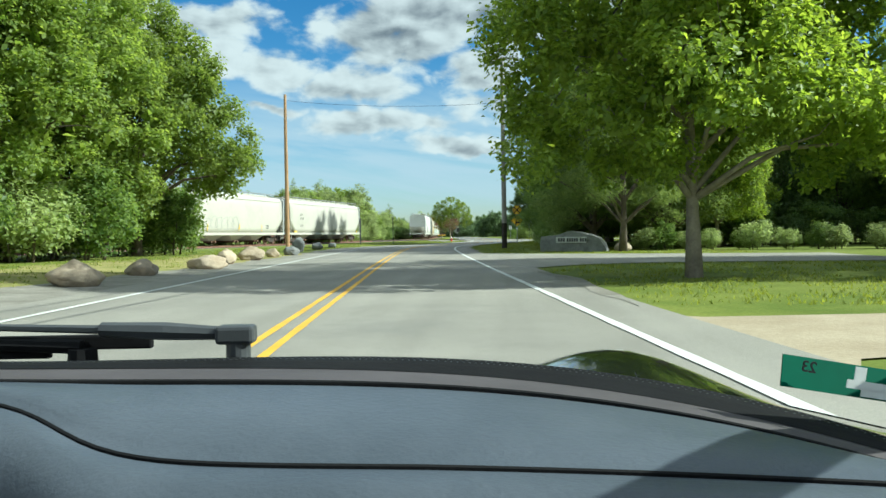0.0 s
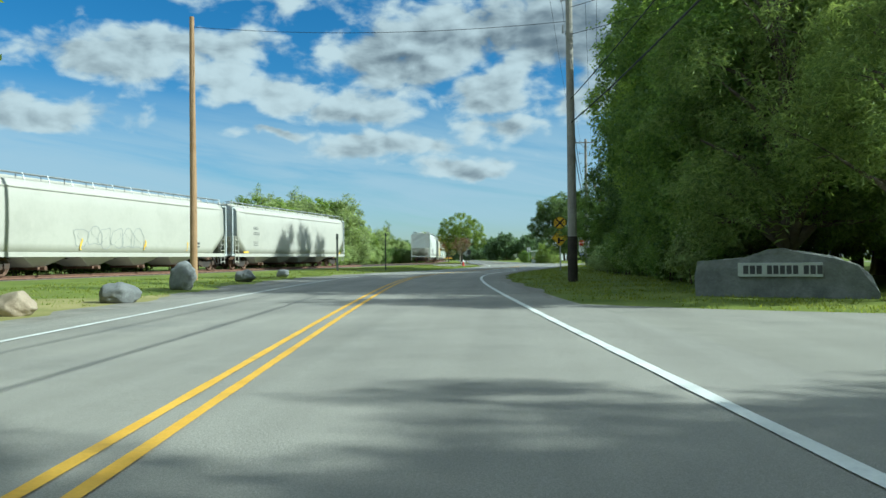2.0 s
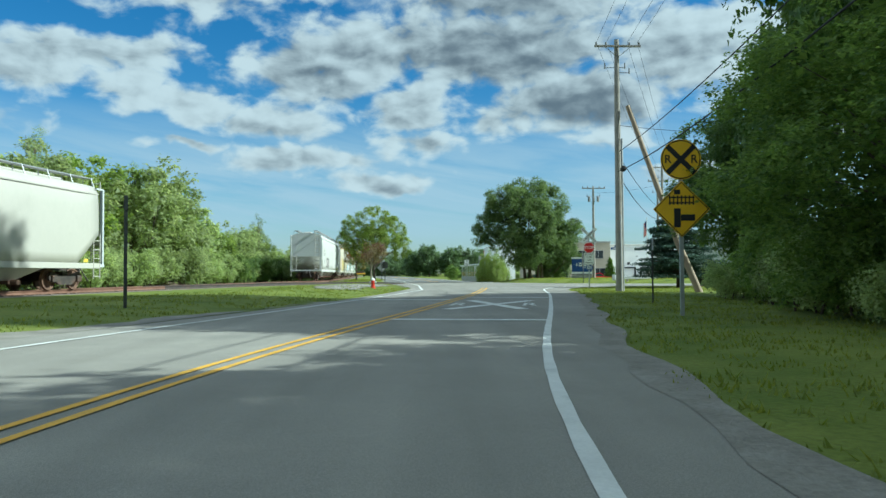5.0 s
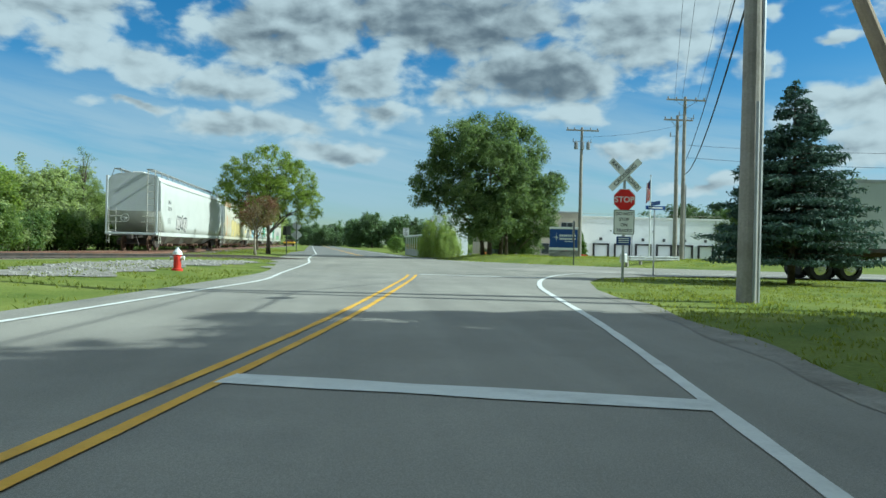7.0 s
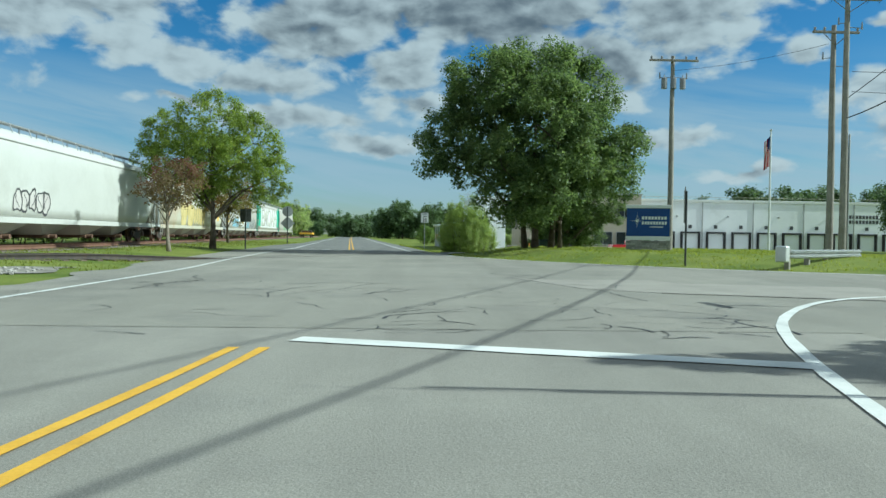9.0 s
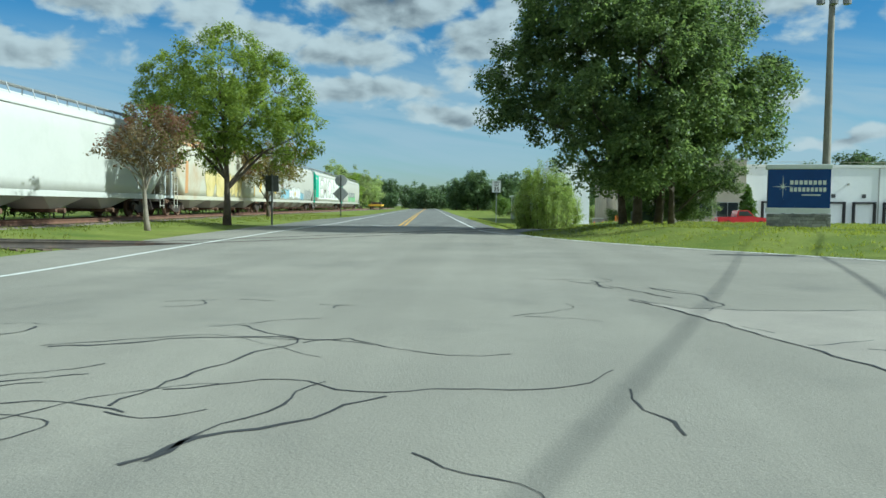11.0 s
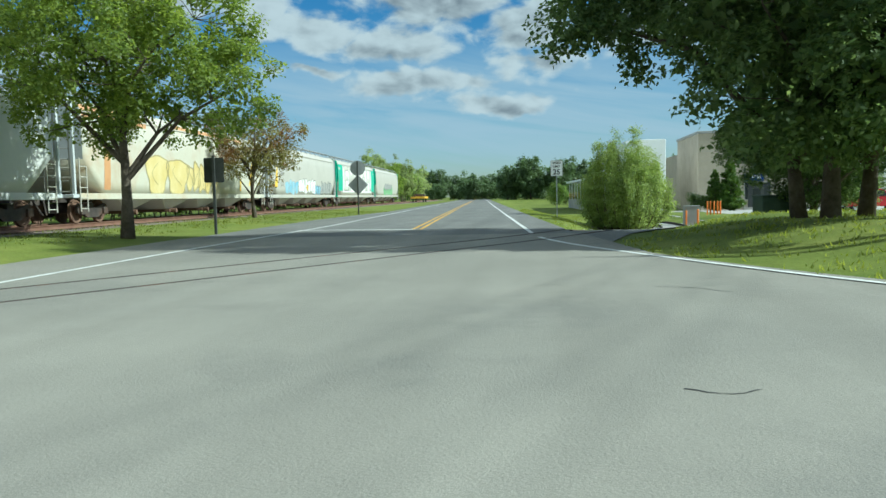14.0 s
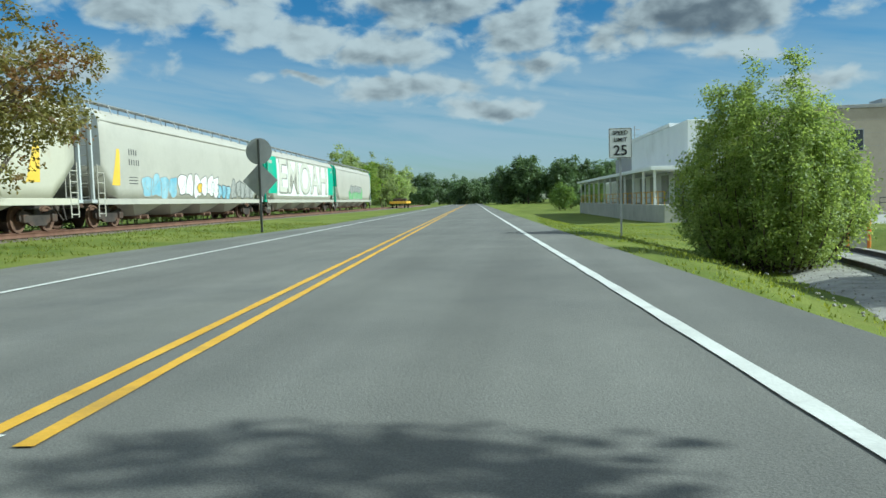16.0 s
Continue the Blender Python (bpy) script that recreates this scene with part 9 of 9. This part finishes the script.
    box(bm, -0.262, -0.212, 0.992, 1.024, 0.962, 0.986, 0.005)
    tube(bm, [(-0.26, 1.008, 0.976), (-0.33, 1.015, 0.979), (-0.42, 1.03, 0.981)], [0.009, 0.012, 0.010], 8)
    tube(bm, [(-0.42, 1.03, 0.981), (-0.66, 1.05, 0.988)], [0.006, 0.004], 6)
    w = part("wiper", bm, GREY_PLASTIC, t)
    part("blade", boxes((-0.80, -0.36, 1.045, 1.057, 0.952, 0.972, 0.003)), BLACK_PLASTIC, w)
    bm = bmesh.new()
    tube(bm, [(-0.45, 1.04, 0.93), (-0.45, 1.04, 0.955)], [0.02, 0.018], 12)
    tube(bm, [(-0.45, 1.04, 0.957), (-0.58, 1.05, 0.962), (-0.84, 1.06, 0.968)], [0.010, 0.009, 0.005], 8)
    w = part("wiper", bm, BLACK_PLASTIC, t)
    part("blade", boxes((-0.92, -0.50, 1.052, 1.064, 0.940, 0.958, 0.003)), BLACK_PLASTIC, w)
    # small green sticker inside the windscreen's corner, its print seen from behind
    st = Matrix(((0.115, 0.013, 0, 0.389), (0.0, 0.02, -1, 0.797), (-0.020, 0.031, 0, 0.933), (0, 0, 0, 1)))
    bm = bmesh.new()
    q = [st @ Vector((a, b, 0)) for a, b in ((0, 0), (1.75, 0), (1.75, 1), (0, 1))]
    a, b = [bm.verts.new(p) for p in q], [bm.verts.new(p + Vector((0, 0.002, 0))) for p in q]
    bm.faces.new(a), bm.faces.new(b[::-1])
    for i in range(4):
        bm.faces.new((a[i], b[i], b[(i + 1) % 4], a[(i + 1) % 4]))
    sk = part("sticker", bm, STICKER, t, "green inspection sticker seen from behind")
    text_m = Matrix.Translation((0.418, 0.793, 0.953)) @ Matrix.Rotation(radians(10), 4, "Y") @ FACE @ Matrix.Diagonal((-1, 1, 1, 1))
    words(sk, "23", 0.017, text_m, SIGN_BLACK, 0.0005)
    bar = pose(0, 0, 0, 0, 9.8, 0)
    for x, z, w_, h_ in ((0.492, 0.930, 0.075, 0.0045), (0.500, 0.921, 0.060, 0.004), (0.47, 0.945, 0.012, 0.008)):
        part("print_bar", boxes((-w_ / 2, w_ / 2, -0.0015, 0, -h_, h_)), SIGN_WHITE, sk, at=Matrix.Translation((x, 0.787, z)) @ bar)
    # rear-view mirror
    bm = bmesh.new()
    plate(bm, rounded(0.24, 0.075, 0.03, -0.36, 1.30), 0.44, 0.47)
    mr = part("rear_view_mirror", bm, BLACK_PLASTIC, t)
    part("glass", plate(bmesh.new(), rounded(0.225, 0.06, 0.026, -0.36, 1.30), 0.437, 0.441), CHROME, mr)
    part("stalk", cyl(bmesh.new(), (-0.34, 0.46, 1.33), (-0.28, 0.40, 1.36), 0.012, 8), BLACK_PLASTIC, mr)
    # dials under their stitched hood
    cl = part("instrument_cluster", boxes((-0.60, -0.20, 0.50, 0.55, 0.70, 0.90, 0.02)), BLACK_PLASTIC, t)
    for x in (-0.49, -0.33):
        d = part("dial", cyl(bmesh.new(), (x, 0.50, 0.81), (x, 0.488, 0.81), 0.068, 32), DIAL, cl)
        bm = bmesh.new()
        for k in range(13):
            a = radians(225 - k * 22.5)
            box(bm, -0.0015, 0.0015, 0.486, 0.4885, 0.050, 0.062, 0, Matrix.Translation((x, 0, 0.81)) @ Matrix.Rotation(a - math.pi / 2, 4, "Y"))
        part("scale", bm, SIGN_WHITE, d)
        part("needle", boxes((-0.0015, 0.0015, 0.484, 0.4865, -0.012, 0.055)), SIGN_RED, d, at=Matrix.Translation((x, 0, 0.81)) @ Matrix.Rotation(radians(-14), 4, "Y"))
    # steering wheel and centre vent
    bm = bmesh.new()
    ringp = [Vector((-0.40 + 0.18 * math.cos(a), 0.16 + 0.06 * math.sin(a), 0.72 + 0.17 * math.sin(a))) for a in np.linspace(0, 2 * math.pi, 33)]
    tube(bm, ringp, 0.015, 8, False)
    for a in (0, 2.1, 4.2):
        tube(bm, [(-0.40, 0.17, 0.72), (-0.40 + 0.17 * math.cos(a - 0.5), 0.16, 0.72 + 0.16 * math.sin(a - 0.5))], 0.014, 6)
    part("steering_wheel", bm, LEATHER, t)
    v = part("air_vent", boxes((-0.125, 0.165, 0.46, 0.475, 0.855, 0.867, 0.003), (-0.125, 0.165, 0.46, 0.475, 0.755, 0.767, 0.003), (-0.125, -0.105, 0.46, 0.475, 0.767, 0.855, 0.003), (0.145, 0.165, 0.46, 0.475, 0.767, 0.855, 0.003), (0.015, 0.023, 0.462, 0.475, 0.767, 0.855)), BLACK_PLASTIC, t)
    for k in range(5):
        part("slat", boxes((-0.105, 0.145, 0.468, 0.49, 0.777 + k * 0.017, 0.780 + k * 0.017)), GREY_PLASTIC, v)
    for x in (-0.115, 0.155):
        part("dot", cyl(bmesh.new(), (x, 0.46, 0.845), (x, 0.457, 0.845), 0.004, 12), SIGN_WHITE, v)
    for x in (-0.05, 0.07):
        part("tab", boxes((x - 0.02, x + 0.02, 0.455, 0.47, 0.800, 0.808, 0.002)), GREY_PLASTIC, v)


car()

# ---- blades of grass on the verges ----
def on_asphalt(x, y):
    c = centre(y)
    if c + lerp(y, *LEFT_EDGE) - 0.1 < x < c + lerp(y, *RIGHT_EDGE) + 0.1:
        return True
    if y < 30 and c + lerp(y, *GRASS_L) - 0.2 < x < c:
        return True
    if y > 88 and 3 < x < 12.5 and y < 108 + 2 * (x - 8) and abs(x - lerp(y, [88, 93, 98, 102, 106, 111, 116], [3, 4.5, 6.4, 7.4, 8.7, 10, 10.6])) < 2.6:
        return True
    if x > c:
        near = lerp(x, [q[0] for q in NEAR_KERB], [q[1] for q in NEAR_KERB])
        far = lerp(x, [q[0] for q in FAR_KERB], [q[1] for q in FAR_KERB])
        if near - 0.2 < y < far + 0.2:
            return True
        if 3 < x < 20 and (-71 < y < -62.3 or -53.5 < y < -28 and lerp(x, [0.5, 2.0, 3.4, 6, 10, 18], [-53.5, -53, -49.7, -46.7, -46.2, -47.2]) < y < lerp(x, [0.5, 2.3, 4.1, 7, 10, 18], [-28.3, -29.7, -31.4, -32.8, -34.3, -36.8])):
            return True
    return False


def grass_blades(name, x0, x1, y0, y1, count, size, seed, label):
    rng = np.random.RandomState(seed)
    cx, cy = rng.uniform(x0, x1, count // 5), rng.uniform(y0, y1, count // 5)
    keep = [i for i in range(len(cx)) if not on_asphalt(cx[i], cy[i]) and math.sin(cx[i] * 1.9 + 2) + math.sin(cy[i] * 1.3) + rng.normal(0, 0.7) > -0.9]
    if x1 < 0:
        keep = [i for i in keep if cx[i] > centre(cy[i]) - 14]
    px, py = np.repeat(cx[keep], 5) + rng.normal(0, 0.09, len(keep) * 5), np.repeat(cy[keep], 5) + rng.normal(0, 0.09, len(keep) * 5)
    pz = np.repeat([ground_z(cx[i], cy[i]) for i in keep], 5) - 0.02
    n = len(px)
    a = rng.uniform(0, 6.283, n)
    h = size * rng.uniform(0.5, 1.4, n)
    w = 0.012 + h * 0.10
    lean = rng.normal(0, 0.45, (n, 2)) * h[:, None]
    d = np.stack([np.cos(a), np.sin(a)], -1) * w[:, None]
    base = np.stack([px, py], -1)
    v = np.stack([np.concatenate([base - d, pz[:, None]], -1), np.concatenate([base + d, pz[:, None]], -1), np.concatenate([base + lean, (pz + h)[:, None]], -1)], 1)
    ob = new(name, raw_mesh(name, v.reshape(-1, 3), np.arange(n * 3).reshape(-1, 3), BLADES))
    return tagged(ob, label, "grass", kind="stuff")


grass_blades("verge_grass", 4, 16, -66, -28, 26000, 0.07, 1, "short mown lawn grass by the entrance")
grass_blades("verge_grass", -22, -3, -68, -8, 26000, 0.08, 2, "rough short grass by the boulders")
grass_blades("verge_grass", -1, 11, -28, 46, 42000, 0.07, 3, "short green grass along the wood")
grass_blades("verge_grass", -16, -3, -8, 56, 24000, 0.08, 4, "sunlit green grass strip beside the track")
grass_blades("verge_grass", 6, 22, 40, 60, 22000, 0.06, 5, "short green lawn grass round the signs")
grass_blades("verge_grass", 5, 28, 74, 104, 30000, 0.08, 6, "green grass with clover on the low mound")
grass_blades("verge_grass", -14, -4, 68, 140, 22000, 0.08, 7, "short green grass beside the wagons")
grass_blades("verge_grass", 3, 12, 100, 150, 26000, 0.055, 8, "green grass on the verge of the road")
